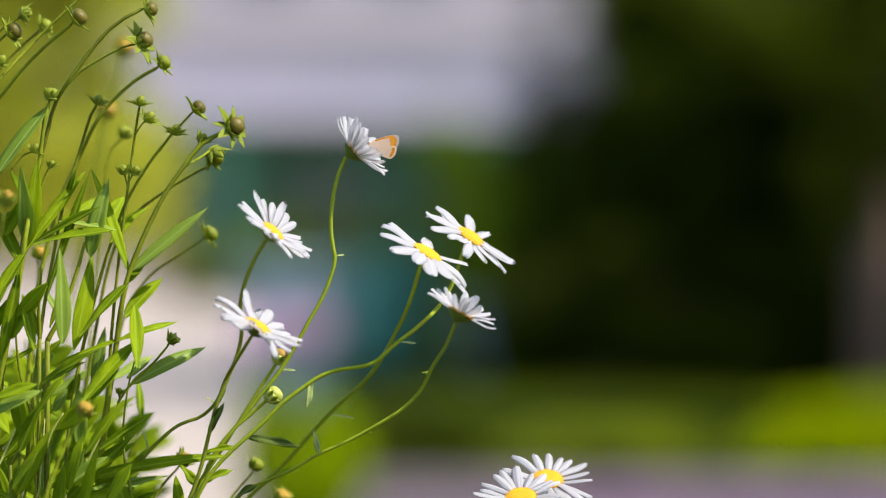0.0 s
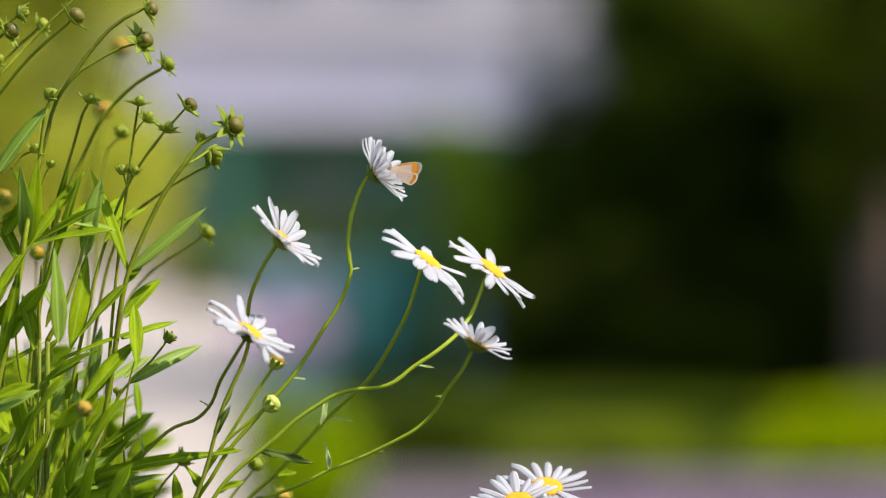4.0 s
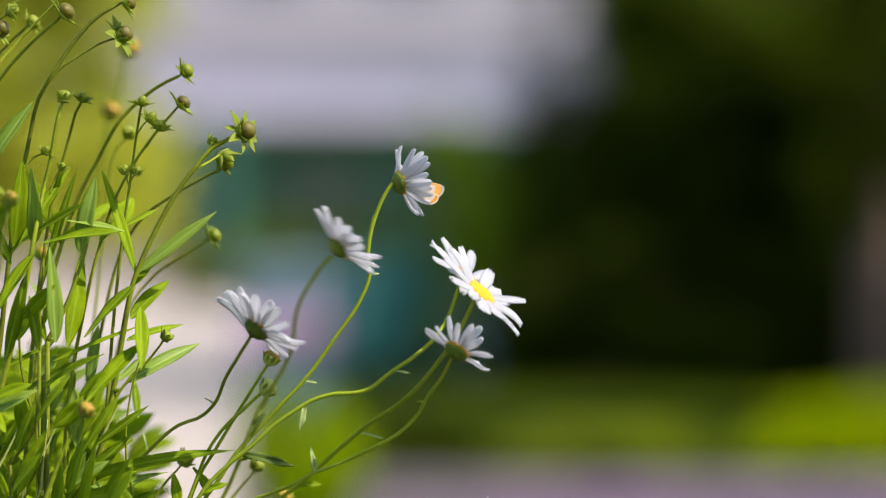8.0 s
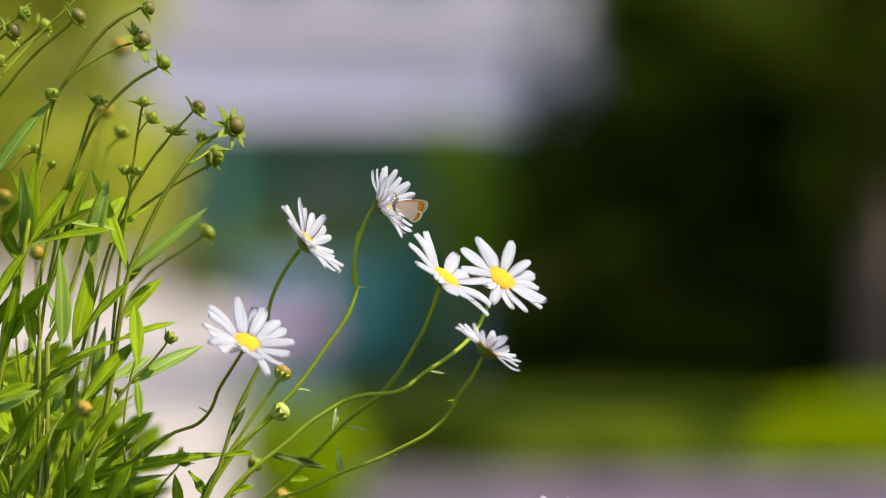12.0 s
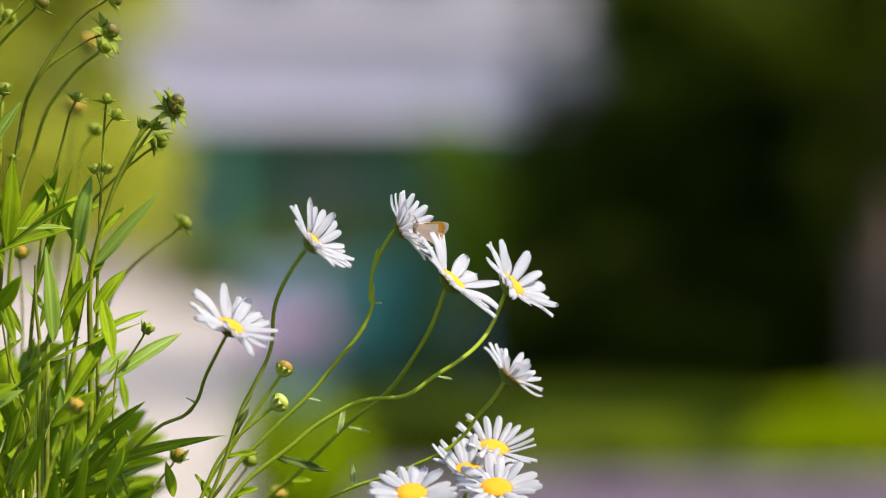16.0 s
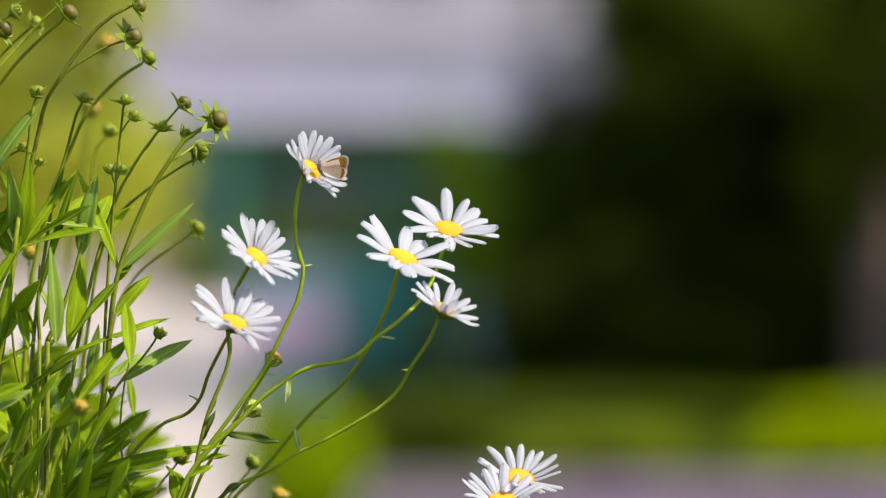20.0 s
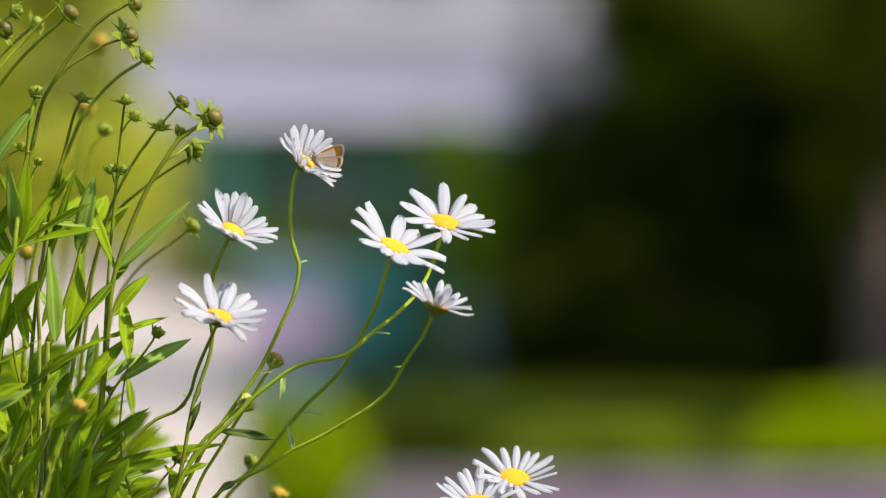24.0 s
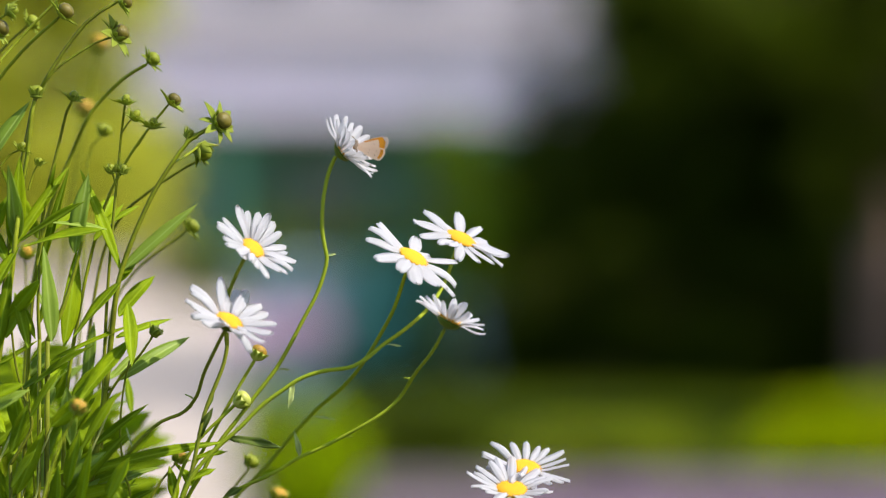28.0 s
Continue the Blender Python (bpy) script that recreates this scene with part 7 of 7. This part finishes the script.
    walk(d["d11"].head, d["d11"].track(
        [(0, 0.0436, 0.4708, -2.5, 34), (0.5, 0.0449, 0.4644, -2.5, 32.8), (1, 0.0416, 0.4587, -2.5, 32.8), (1.5, 0.0416, 0.4587, -2.5, 32.8), (2, 0.0473, 0.4597, -2.5, 32.8), 
        (2.5, 0.0378, 0.4668, -2.5, 32.8), (3, 0.0415, 0.4504, -2.5, 32.8), (3.5, 0.0421, 0.4654, -2.5, 32.8), (5.5, 0.0388, 0.4725, -2.5, 32.8), (6, 0.0359, 0.4763, -2.5, 32.8), 
        (6.5, 0.0449, 0.4511, -2.5, 32.8), (7, 0.0326, 0.4786, -1.5, 32.8), (7.5, 0.0426, 0.4668, -2.5, 32.8), (7.8, 0.0385, 0.4639, 2.5, 26.8), (8, 0.0341, 0.4588, 4, 25), 
        (8.2, 0.0529, 0.4699, 9, 10), (8.5, 0.0374, 0.4881, 7.5, 8.8), (9, 0.0402, 0.4597, 2.5, 26.8), (9.5, 0.0402, 0.4748, 7.5, 26.8), (10, 0.0402, 0.4455, 5, 25), 
        (10.5, 0.0350, 0.4834, 11, 10), (11, 0.0415, 0.4639, 0, 31), (11.5, 0.0568, 0.4549, 0, 31), (13.5, 0.0426, 0.4635, 0, 37.6), (14, -0.0167, 0.4748, 0, 46.2), 
        (14.5, -0.0252, 0.5236, 2.5, 35.3), (14.8, -0.0401, 0.5183, 1, 36.4), (15, -0.0209, 0.5004, 2.5, 35.3), (15.5, -0.0601, 0.5108, 0, 36.4), (15.7, -0.0266, 0.4893, 2.5, 36.4), 
        (16, 0.0284, 0.5232, 5, 31), (16.5, -0.0096, 0.5165, 0, 36.4), (16.7, -0.0502, 0.5476, 1, 35.3), (17, 0.0095, 0.5078, 2.5, 34.6), (17.5, -0.0053, 0.4938, 2.5, 34.6), 
        (18, 0.0307, 0.4644, 2.5, 32.8), (18.5, 0.0212, 0.4810, 4, 34.6), (19, 0.0118, 0.4611, 2.5, 35.3), (19.5, 0.0094, 0.4914, 2.5, 35.3), (20, 0.0341, 0.4684, 2.5, 32.8), 
        (20.5, 0.0037, 0.4763, 0, 36.4), (21, 0.0066, 0.4857, 1, 35.3), (21.5, 0.0118, 0.4606, 1, 35.3), (23.5, 0.0132, 0.4815, 1, 35.3), (24, 0.0212, 0.4673, 2.5, 32.8), 
        (24.5, 0.0307, 0.4658, 2.5, 32.8), (24.8, 0.0406, 0.4445, 2.5, 43.4), (25, 0.0460, 0.4445, 2.5, 43.4), (25.2, 0.0415, 0.4549, 2.5, 43.4), (25.5, -0.0157, 0.5014, 0, 36.7), 
        (26, -0.0067, 0.5033, 0, 36.4), (26.5, 0.0355, 0.4611, 2.5, 32.8), (27, 0.0317, 0.4763, 2.5, 33.9), (27.5, 0.0378, 0.4611, 2.5, 31.7), (28, 0.0385, 0.4750, 2.5, 31.7)]
        ))
    walk(buds["b1"].head, buds["b1"].track(
        [(0, -0.0909, 0.5715, 0, 0), (0.5, -0.0842, 0.5733, 0, 0), (1, -0.0870, 0.5709, 0, 0), (1.5, -0.0885, 0.5694, 0, 0), (2, -0.0851, 0.5685, 0, 0), (2.5, -0.0924, 0.5676, 0, 0), 
        (3, -0.0924, 0.5691, 0, 0), (3.5, -0.0927, 0.5667, 0, 0), (5.5, -0.0891, 0.5691, 0, 0), (6, -0.0909, 0.5700, 0, 0), (6.5, -0.0942, 0.5715, 0, 0), (7, -0.0936, 0.5743, 0, 0), 
        (7.5, -0.0903, 0.5694, 0, 0), (8, -0.0939, 0.5755, 0, 0), (8.5, -0.0976, 0.5806, 0, 0), (9, -0.0939, 0.5788, 0, 0), (9.5, -0.0985, 0.5758, 0, 0), (10, -0.0809, 0.5740, 0, 0), 
        (10.5, -0.0751, 0.5758, 0, 0), (11, -0.0800, 0.5649, 0, 0), (11.5, -0.0851, 0.5627, 0, 0), (13.5, -0.0918, 0.5637, 0, 0), (14, -0.1345, 0.5676, 0, 0), 
        (14.5, -0.1254, 0.5724, 0, 0), (15, -0.1236, 0.5643, 0, 0), (15.5, -0.1406, 0.5603, 0, 0), (16, -0.0879, 0.5676, 0, 0), (16.5, -0.1042, 0.5543, 0, 0), 
        (17, -0.1006, 0.5800, 0, 0), (17.5, -0.1166, 0.5749, 0, 0), (18, -0.0985, 0.5676, 0, 0), (18.5, -0.0994, 0.5700, 0, 0), (19, -0.1073, 0.5521, 0, 0), (19.5, -0.1006, 0.5715, 0, 0), 
        (20, -0.1021, 0.5643, 0, 0), (20.5, -0.1082, 0.5579, 0, 0), (21, -0.1109, 0.5618, 0, 0), (21.5, -0.1033, 0.5427, 0, 0), (23.5, -0.1018, 0.5627, 0, 0), 
        (24, -0.1057, 0.5676, 0, 0), (24.5, -0.1015, 0.5603, 0, 0), (25, -0.1263, 0.5543, 0, 0), (25.5, -0.1191, 0.5700, 0, 0), (26, -0.1042, 0.5618, 0, 0), (26.5, -0.0851, 0.5618, 0, 0), 
        (27, -0.1042, 0.5661, 0, 0), (27.5, -0.1015, 0.5700, 0, 0), (28, -0.1079, 0.5691, 0, 0)]))
    walk(buds["b2"].head, buds["b2"].track(
        [(0, -0.0878, 0.5920, 0, 0), (0.5, -0.0854, 0.5902, 0, 0), (1, -0.0869, 0.5911, 0, 0), (1.5, -0.0881, 0.5889, 0, 0), (2, -0.0896, 0.5902, 0, 0), (2.5, -0.0905, 0.5905, 0, 0), 
        (3, -0.0893, 0.5880, 0, 0), (3.5, -0.0896, 0.5895, 0, 0), (5.5, -0.0905, 0.5895, 0, 0), (6, -0.0914, 0.5905, 0, 0), (6.5, -0.0911, 0.5905, 0, 0), (7, -0.0893, 0.5914, 0, 0), 
        (7.5, -0.0902, 0.5905, 0, 0), (8, -0.0924, 0.5914, 0, 0), (8.5, -0.0893, 0.5905, 0, 0), (9, -0.0939, 0.5865, 0, 0), (9.5, -0.0914, 0.5889, 0, 0), (10, -0.0881, 0.5889, 0, 0), 
        (10.5, -0.0887, 0.5877, 0, 0), (11, -0.0908, 0.5871, 0, 0), (11.5, -0.0845, 0.5832, 0, 0), (13.5, -0.0960, 0.5865, 0, 0), (14, -0.0911, 0.5899, 0, 0), 
        (14.5, -0.0872, 0.5877, 0, 0), (15, -0.0878, 0.5877, 0, 0), (15.5, -0.0838, 0.5850, 0, 0), (16, -0.0854, 0.5856, 0, 0), (16.5, -0.1027, 0.5962, 0, 0), 
        (17, -0.0845, 0.5859, 0, 0), (17.5, -0.0872, 0.5877, 0, 0), (18, -0.0920, 0.5914, 0, 0), (18.5, -0.0878, 0.5889, 0, 0), (19, -0.0902, 0.5895, 0, 0), (19.5, -0.0927, 0.5914, 0, 0), 
        (20, -0.0914, 0.5908, 0, 0), (20.5, -0.0936, 0.5914, 0, 0), (21, -0.0911, 0.5911, 0, 0), (21.5, -0.0927, 0.5911, 0, 0), (23.5, -0.0914, 0.5905, 0, 0), 
        (24, -0.0905, 0.5902, 0, 0), (24.5, -0.0920, 0.5905, 0, 0), (25, -0.0993, 0.5941, 0, 0), (25.5, -0.0984, 0.5938, 0, 0), (26, -0.0945, 0.5914, 0, 0), (26.5, -0.0872, 0.5877, 0, 0), 
        (27, -0.0930, 0.5902, 0, 0), (27.5, -0.0896, 0.5902, 0, 0), (28, -0.0993, 0.5941, 0, 0)]))
    gust = buds["b1"].shifts
    for name, one in list(d.items()) + list(buds.items()):
        one.stalk.sway(one.shifts, gust, {"d4": 0.4, "d5": 0.45, "d6": 0.5}.get(name, 0.0))
    d["d1"].cup([(0, 0), (11.5, 0), (13, -8), (14, -28), (14.5, -8), (15, 0), (24, 0), (25, -6), (26, 0), (28, 0)])
    d["d2"].cup([(0, -4), (3, -4), (3.5, 0), (5.5, 4), (7, 6), (7.5, -4), (8, 10), (9, 12), (10, 14), (11, 12), (13, -12), (14, -24), (15, 26), (16, 14), (17, 14), (18, 12), (20, 6), (24, 18), (25, -10), (26, 12), (28, 0)])
    d["d3"].cup([(0, 0), (7.5, 0), (8, 12), (9, 12), (10, 6), (11, 18), (14, 0), (15, 28), (16, 14), (17, 20), (18, 20), (21, 20), (24, 18), (25, 10), (26, 24), (28, 12)])
    d["d4"].cup([(0, 0), (7.5, 0), (8, 18), (9, 30), (10, 2), (11, 32), (14, 0), (15, 46), (16, 34), (17, 30), (18, 36), (20, 24), (21, 34), (24, 28), (25, 10), (26, 42), (27, 28), (28, 4)])
    d["d5"].cup([(0, 0), (7.5, 0), (8, 14), (9, 20), (10, 8), (11, 20), (14, 0), (15, 36), (16, 34), (17, 22), (18, 30), (20, 26), (24, 26), (25, 30), (26, 30), (27, 20), (28, 4)])
    d["d6"].cup([(0, 0), (11, 0), (14, -26), (15, 12), (17, 0), (18, 0), (24, 6), (28, 2)])
    for name in ("d7", "d8"):
        d[name].cup([(0, 0), (11.5, 0), (14, 10), (15, 26), (17, 26), (24, 18), (26, 22), (28, 10)])
    perched = [(t, m @ PERCH) for t, m in d["d1"].world]
    edge_on = Matrix(((0.30, 0.83, -0.47), (-0.95, 0.30, 0.0), (0.14, 0.45, 0.88))).to_4x4()
    perched = [(t, Matrix.Translation(m.translation) @ edge_on if t == 14 else m) for t, m in perched]
    walk(butterfly, perched)
    walk(fly, [
        (0, pose(0.3830, 0.30, 0.6984, 0, 0, 0)),
        (1.6, pose(0.3212, 0.30, 0.6881, 0, 0, 0)),
        (1.7, pose(0.2632, 0.30, 0.6600, 0, 0, 0)),
        (1.8, pose(0.2011, 0.30, 0.6229, 0, 0, 0)),
        (1.9, pose(0.1150, 0.30, 0.5817, 0, 0, 0)),
        (2, pose(0.0251, 0.30, 0.5690, 0, 0, 0)),
        (2.1, pose(-0.0583, 0.30, 0.5645, 0, 0, 0)),
        (2.2, pose(-0.1387, 0.30, 0.5611, 0, 0, 0)),
        (2.4, pose(-0.3034, 0.30, 0.5405, 0, 0, 0)),
        (3, pose(-0.3720, 0.30, 0.5954, 0, 0, 0)),
        (10, pose(-0.1661, 0.30, 0.9386, 0, 0, 80)),
        (18, pose(-0.0288, 0.30, 1.0416, 0, 0, 80)),
        (18.2, pose(0.0055, 0.30, 0.9215, 0, 0, 80)),
        (18.3, pose(0.0295, 0.30, 0.7670, 0, 0, 80)),
        (18.4, pose(0.0525, 0.30, 0.6092, 0, 0, 80)),
        (18.5, pose(0.0872, 0.30, 0.5415, 0, 0, 80)),
        (18.6, pose(0.1153, 0.30, 0.4650, 0, 0, 80)),
        (19.2, pose(0.1085, 0.30, 0.4067, 0, 0, 80)),
        (24.2, pose(-0.0288, 0.30, 0.4238, 0, 0, 80)),
        (24.4, pose(-0.0082, 0.30, 0.4822, 0, 0, 80)),
        (24.5, pose(0.0055, 0.30, 0.5748, 0, 0, 80)),
        (24.6, pose(0.0261, 0.30, 0.6709, 0, 0, 80)),
        (24.7, pose(0.0604, 0.30, 0.7842, 0, 0, 80)),
        (24.9, pose(0.1256, 0.30, 0.9215, 0, 0, 80)),
        (28, pose(0.1771, 0.30, 0.9729, 0, 0, 80))])
    for s in SHOOTS:
        if s.wind == "a":
            walk(s.shoot, s.rows(
                [(0, 0.00), (0.5, 0.59), (1, 0.59), (1.5, 0.25), (2, -1.18), (2.5, -1.18), (3, -0.85), (3.5, -0.17), (5.5, -0.34), (6, -0.76), (6.5, -1.52), (7, -1.27), (7.5, -0.08), (8, 1.69), (8.5, -1.52), (9, 1.94), (9.5, 0.59), (10, 1.10), (10.5, 0.76), (11, 0.34), (11.5, 0.08), (13.5, -1.77), (14, -6.98), (14.5, -9.22), (15, -3.12), (15.5, -13.28), (16, -8.97), (16.5, -13.28), (17, -4.22), (17.5, -5.31), (18, -2.36), (18.5, -3.54), (19, -4.81), (19.5, -2.20), (20, -2.53), (20.5, -3.80), (21, -4.81), (21.5, -3.54), (23.5, -2.53), (24, -3.29), (24.5, -3.12), (25, -3.38), (25.5, -6.73), (26, -3.38), (26.5, -1.44), (27, -2.79), (27.5, -0.93), (28, -1.94)]))
    for s in SHOOTS:
        if s.wind == "b":
            walk(s.shoot, s.rows(
                [(0, 0.00), (0.5, 0.00), (1, 0.00), (1.5, 0.41), (2, -0.35), (2.5, 0.00), (3, 0.00), (3.5, 0.21), (5.5, -1.10), (6, -1.17), (6.5, -1.79), (7, -1.59), (7.5, -1.66), (8, -2.48), (8.5, -1.73), (9, -1.04), (9.5, 0.21), (10, 1.24), (10.5, 0.48), (11, -0.14), (11.5, -0.28), (13.5, -2.00), (14, -3.79), (14.5, -1.17), (15, -3.24), (15.5, -1.04), (16, -4.07), (16.5, -4.82), (17, -2.35), (17.5, -2.21), (18, -2.35), (18.5, -2.28), (19, -1.24), (19.5, -1.93), (20, -1.31), (20.5, -1.31), (21, -1.73), (21.5, -1.59), (23.5, -1.86), (24, -1.79), (24.5, -2.14), (25, -3.93), (25.5, -3.72), (26, -2.35), (26.5, -1.31), (27, -2.00), (27.5, -2.35), (28, -2.90)]))
    for s in SHOOTS:
        if s.wind == "c":
            walk(s.shoot, s.rows(
                [(0, 0.00), (0.5, 0.80), (1, 1.09), (1.5, 0.44), (2, 0.58), (2.5, 0.22), (3, 0.36), (3.5, 0.58), (5.5, 0.07), (6, 0.00), (6.5, -0.36), (7, -0.36), (7.5, 0.36), (8, 2.91), (8.5, 2.11), (9, 1.96), (9.5, 1.45), (10, 1.89), (10.5, 0.80), (11, -0.22), (11.5, 0.00), (13.5, -1.02), (14, -6.95), (14.5, -4.21), (15, -3.20), (15.5, -10.07), (16, -7.45), (16.5, -5.22), (17, -2.47), (17.5, -2.11), (18, 0.00), (18.5, -1.31), (19, -2.91), (19.5, -1.67), (20, -1.89), (20.5, -2.47), (21, -3.49), (21.5, -2.69), (23.5, -1.45), (24, -2.18), (24.5, -2.40), (25, -1.67), (25.5, -2.83), (26, -0.36), (26.5, 1.67), (27, -1.02), (27.5, -0.07), (28, -1.38)]))
    for s in SHOOTS:
        if s.wind == "e":
            walk(s.shoot, s.rows(
                [(0, 0.00), (0.5, 0.48), (1, 0.32), (1.5, 0.48), (2, -0.87), (2.5, -0.79), (3, -0.79), (3.5, -0.16), (5.5, -0.56), (6, -0.87), (6.5, -1.03), (7, -0.87), (7.5, -0.24), (8, 0.24), (8.5, -0.16), (9, 0.79), (9.5, 0.40), (10, 1.27), (10.5, 0.95), (11, 0.00), (11.5, 0.40), (13.5, -0.79), (14, -4.51), (14.5, -5.22), (15, -3.01), (15.5, -5.93), (16, -4.75), (16.5, -3.96), (17, -1.59), (17.5, -3.01), (18, -1.43), (18.5, -2.06), (19, -2.70), (19.5, -1.35), (20, -2.22), (20.5, -2.70), (21, -3.49), (21.5, -2.78), (23.5, -2.22), (24, -2.14), (24.5, -1.98), (25, -2.46), (25.5, -4.36), (26, -4.36), (26.5, -1.19), (27, -2.14), (27.5, -1.19), (28, -2.06)]))
    for s in SHOOTS:
        if s.wind == "f":
            walk(s.shoot, s.rows(
                [(0, 0.00), (0.5, 0.16), (1, -0.08), (1.5, 0.24), (2, -0.32), (2.5, -0.56), (3, -0.97), (3.5, -1.13), (5.5, -1.21), (6, -1.37), (6.5, -1.86), (7, -1.21), (7.5, -1.37), (8, -2.18), (8.5, -1.37), (9, -0.81), (9.5, 0.65), (10, -0.48), (10.5, -0.97), (11, -0.73), (11.5, 0.00), (13.5, -1.61), (14, -4.51), (14.5, -0.97), (15, -2.90), (15.5, -1.05), (16, -2.98), (16.5, -5.71), (17, -3.30), (17.5, -3.55), (18, -2.98), (18.5, -2.42), (19, -1.05), (19.5, -2.58), (20, -2.02), (20.5, -2.98), (21, -2.42), (21.5, -2.10), (23.5, -2.58), (24, -2.34), (24.5, -2.66), (25, -3.79), (25.5, -2.82), (26, -2.18), (26.5, -1.61), (27, -2.74), (27.5, -2.10), (28, -3.47)]))
    for s in SHOOTS:
        if s.wind == "i":
            walk(s.shoot, s.rows(
                [(0, 0.00), (0.5, 0.83), (1, 0.71), (1.5, -0.24), (2, -0.24), (2.5, -0.24), (3, -0.59), (3.5, -0.59), (5.5, -0.71), (6, -0.71), (6.5, -0.94), (7, -1.53), (7.5, -0.59), (8, 0.71), (8.5, 0.35), (9, 0.35), (9.5, -0.24), (10, 0.83), (10.5, 1.06), (11, -0.24), (11.5, -0.59), (13.5, -2.00), (14, -8.77), (14.5, -9.81), (15, -4.35), (15.5, -11.74), (16, -5.29), (16.5, -4.71), (17, -2.71), (17.5, -4.35), (18, -2.00), (18.5, -2.24), (19, -3.65), (19.5, -2.71), (20, -2.71), (20.5, -3.65), (21, -4.35), (21.5, -3.41), (23.5, -3.18), (24, -3.65), (24.5, -3.41), (25, -6.11), (25.5, -5.76), (26, -3.41), (26.5, -1.06), (27, -3.41), (27.5, -1.65), (28, -3.77)]))
    for s in SHOOTS:
        if s.wind == "j":
            walk(s.shoot, s.rows(
                [(0, 0.00), (0.5, 0.07), (1, 0.07), (1.5, 0.00), (2, -0.33), (2.5, -0.59), (3, -0.53), (3.5, -0.33), (5.5, -0.72), (6, -0.92), (6.5, -0.79), (7, -0.40), (7.5, -0.72), (8, -1.51), (8.5, -0.20), (9, -0.33), (9.5, -0.59), (10, 0.07), (10.5, 0.40), (11, -0.59), (11.5, -0.13), (13.5, -0.86), (14, -2.44), (14.5, -0.33), (15, -1.91), (15.5, -1.19), (16, -4.34), (16.5, -2.37), (17, -0.13), (17.5, 0.40), (18, -0.99), (18.5, -1.91), (19, -0.40), (19.5, -0.20), (20, -1.12), (20.5, -1.32), (21, -0.99), (21.5, -0.92), (23.5, -1.05), (24, -1.05), (24.5, -1.51), (25, -2.63), (25.5, -2.04), (26, -0.53), (26.5, -0.72), (27, -1.97), (27.5, -1.05), (28, -1.58)]))
    for s in SHOOTS:
        if s.wind == "k":
            walk(s.shoot, s.rows(
                [(0, 0.00), (0.5, 0.47), (1, 0.86), (1.5, 0.62), (2, 0.47), (2.5, 0.23), (3, 0.08), (3.5, 0.00), (5.5, -0.16), (6, -0.47), (6.5, -0.78), (7, -0.55), (7.5, -0.08), (8, 1.79), (8.5, 1.32), (9, 1.48), (9.5, 1.25), (10, 1.56), (10.5, 1.01), (11, 0.00), (11.5, 0.16), (13.5, -0.94), (14, -4.05), (14.5, -3.89), (15, -2.73), (15.5, -5.59), (16, -6.44), (16.5, -5.44), (17, -2.10), (17.5, -2.80), (18, -0.62), (18.5, -1.32), (19, -2.80), (19.5, -1.87), (20, -1.95), (20.5, -2.18), (21, -3.43), (21.5, -2.88), (23.5, -2.10), (24, -2.10), (24.5, -2.03), (25, -2.73), (25.5, -3.66), (26, -1.71), (26.5, -0.55), (27, -1.87), (27.5, -0.94), (28, -2.03)]))
    for s in SHOOTS:
        if s.wind == "n":
            walk(s.shoot, s.rows(
                [(0, 0.00), (0.5, 0.51), (1, 0.51), (1.5, 0.00), (2, -1.18), (2.5, -1.85), (3, -1.52), (3.5, -1.01), (5.5, -1.52), (6, -2.02), (6.5, -2.53), (7, -1.85), (7.5, -1.01), (8, -1.85), (8.5, -1.85), (9, -0.67), (9.5, -1.18), (10, -0.17), (10.5, -0.67), (11, -1.18), (11.5, -0.67), (13.5, -3.03), (14, -8.86), (14.5, -8.04), (15, -6.38), (15.5, -10.50), (16, -7.37), (16.5, -14.51), (17, -2.53), (17.5, -4.37), (18, -2.86), (18.5, -3.87), (19, -5.38), (19.5, -2.86), (20, -3.87), (20.5, -4.54), (21, -6.38), (21.5, -4.37), (23.5, -4.37), (24, -4.37), (24.5, -4.37), (25, -5.38), (25.5, -8.20), (26, -5.88), (26.5, -2.86), (27, -4.54), (27.5, -3.03), (28, -5.04)]))


motions()
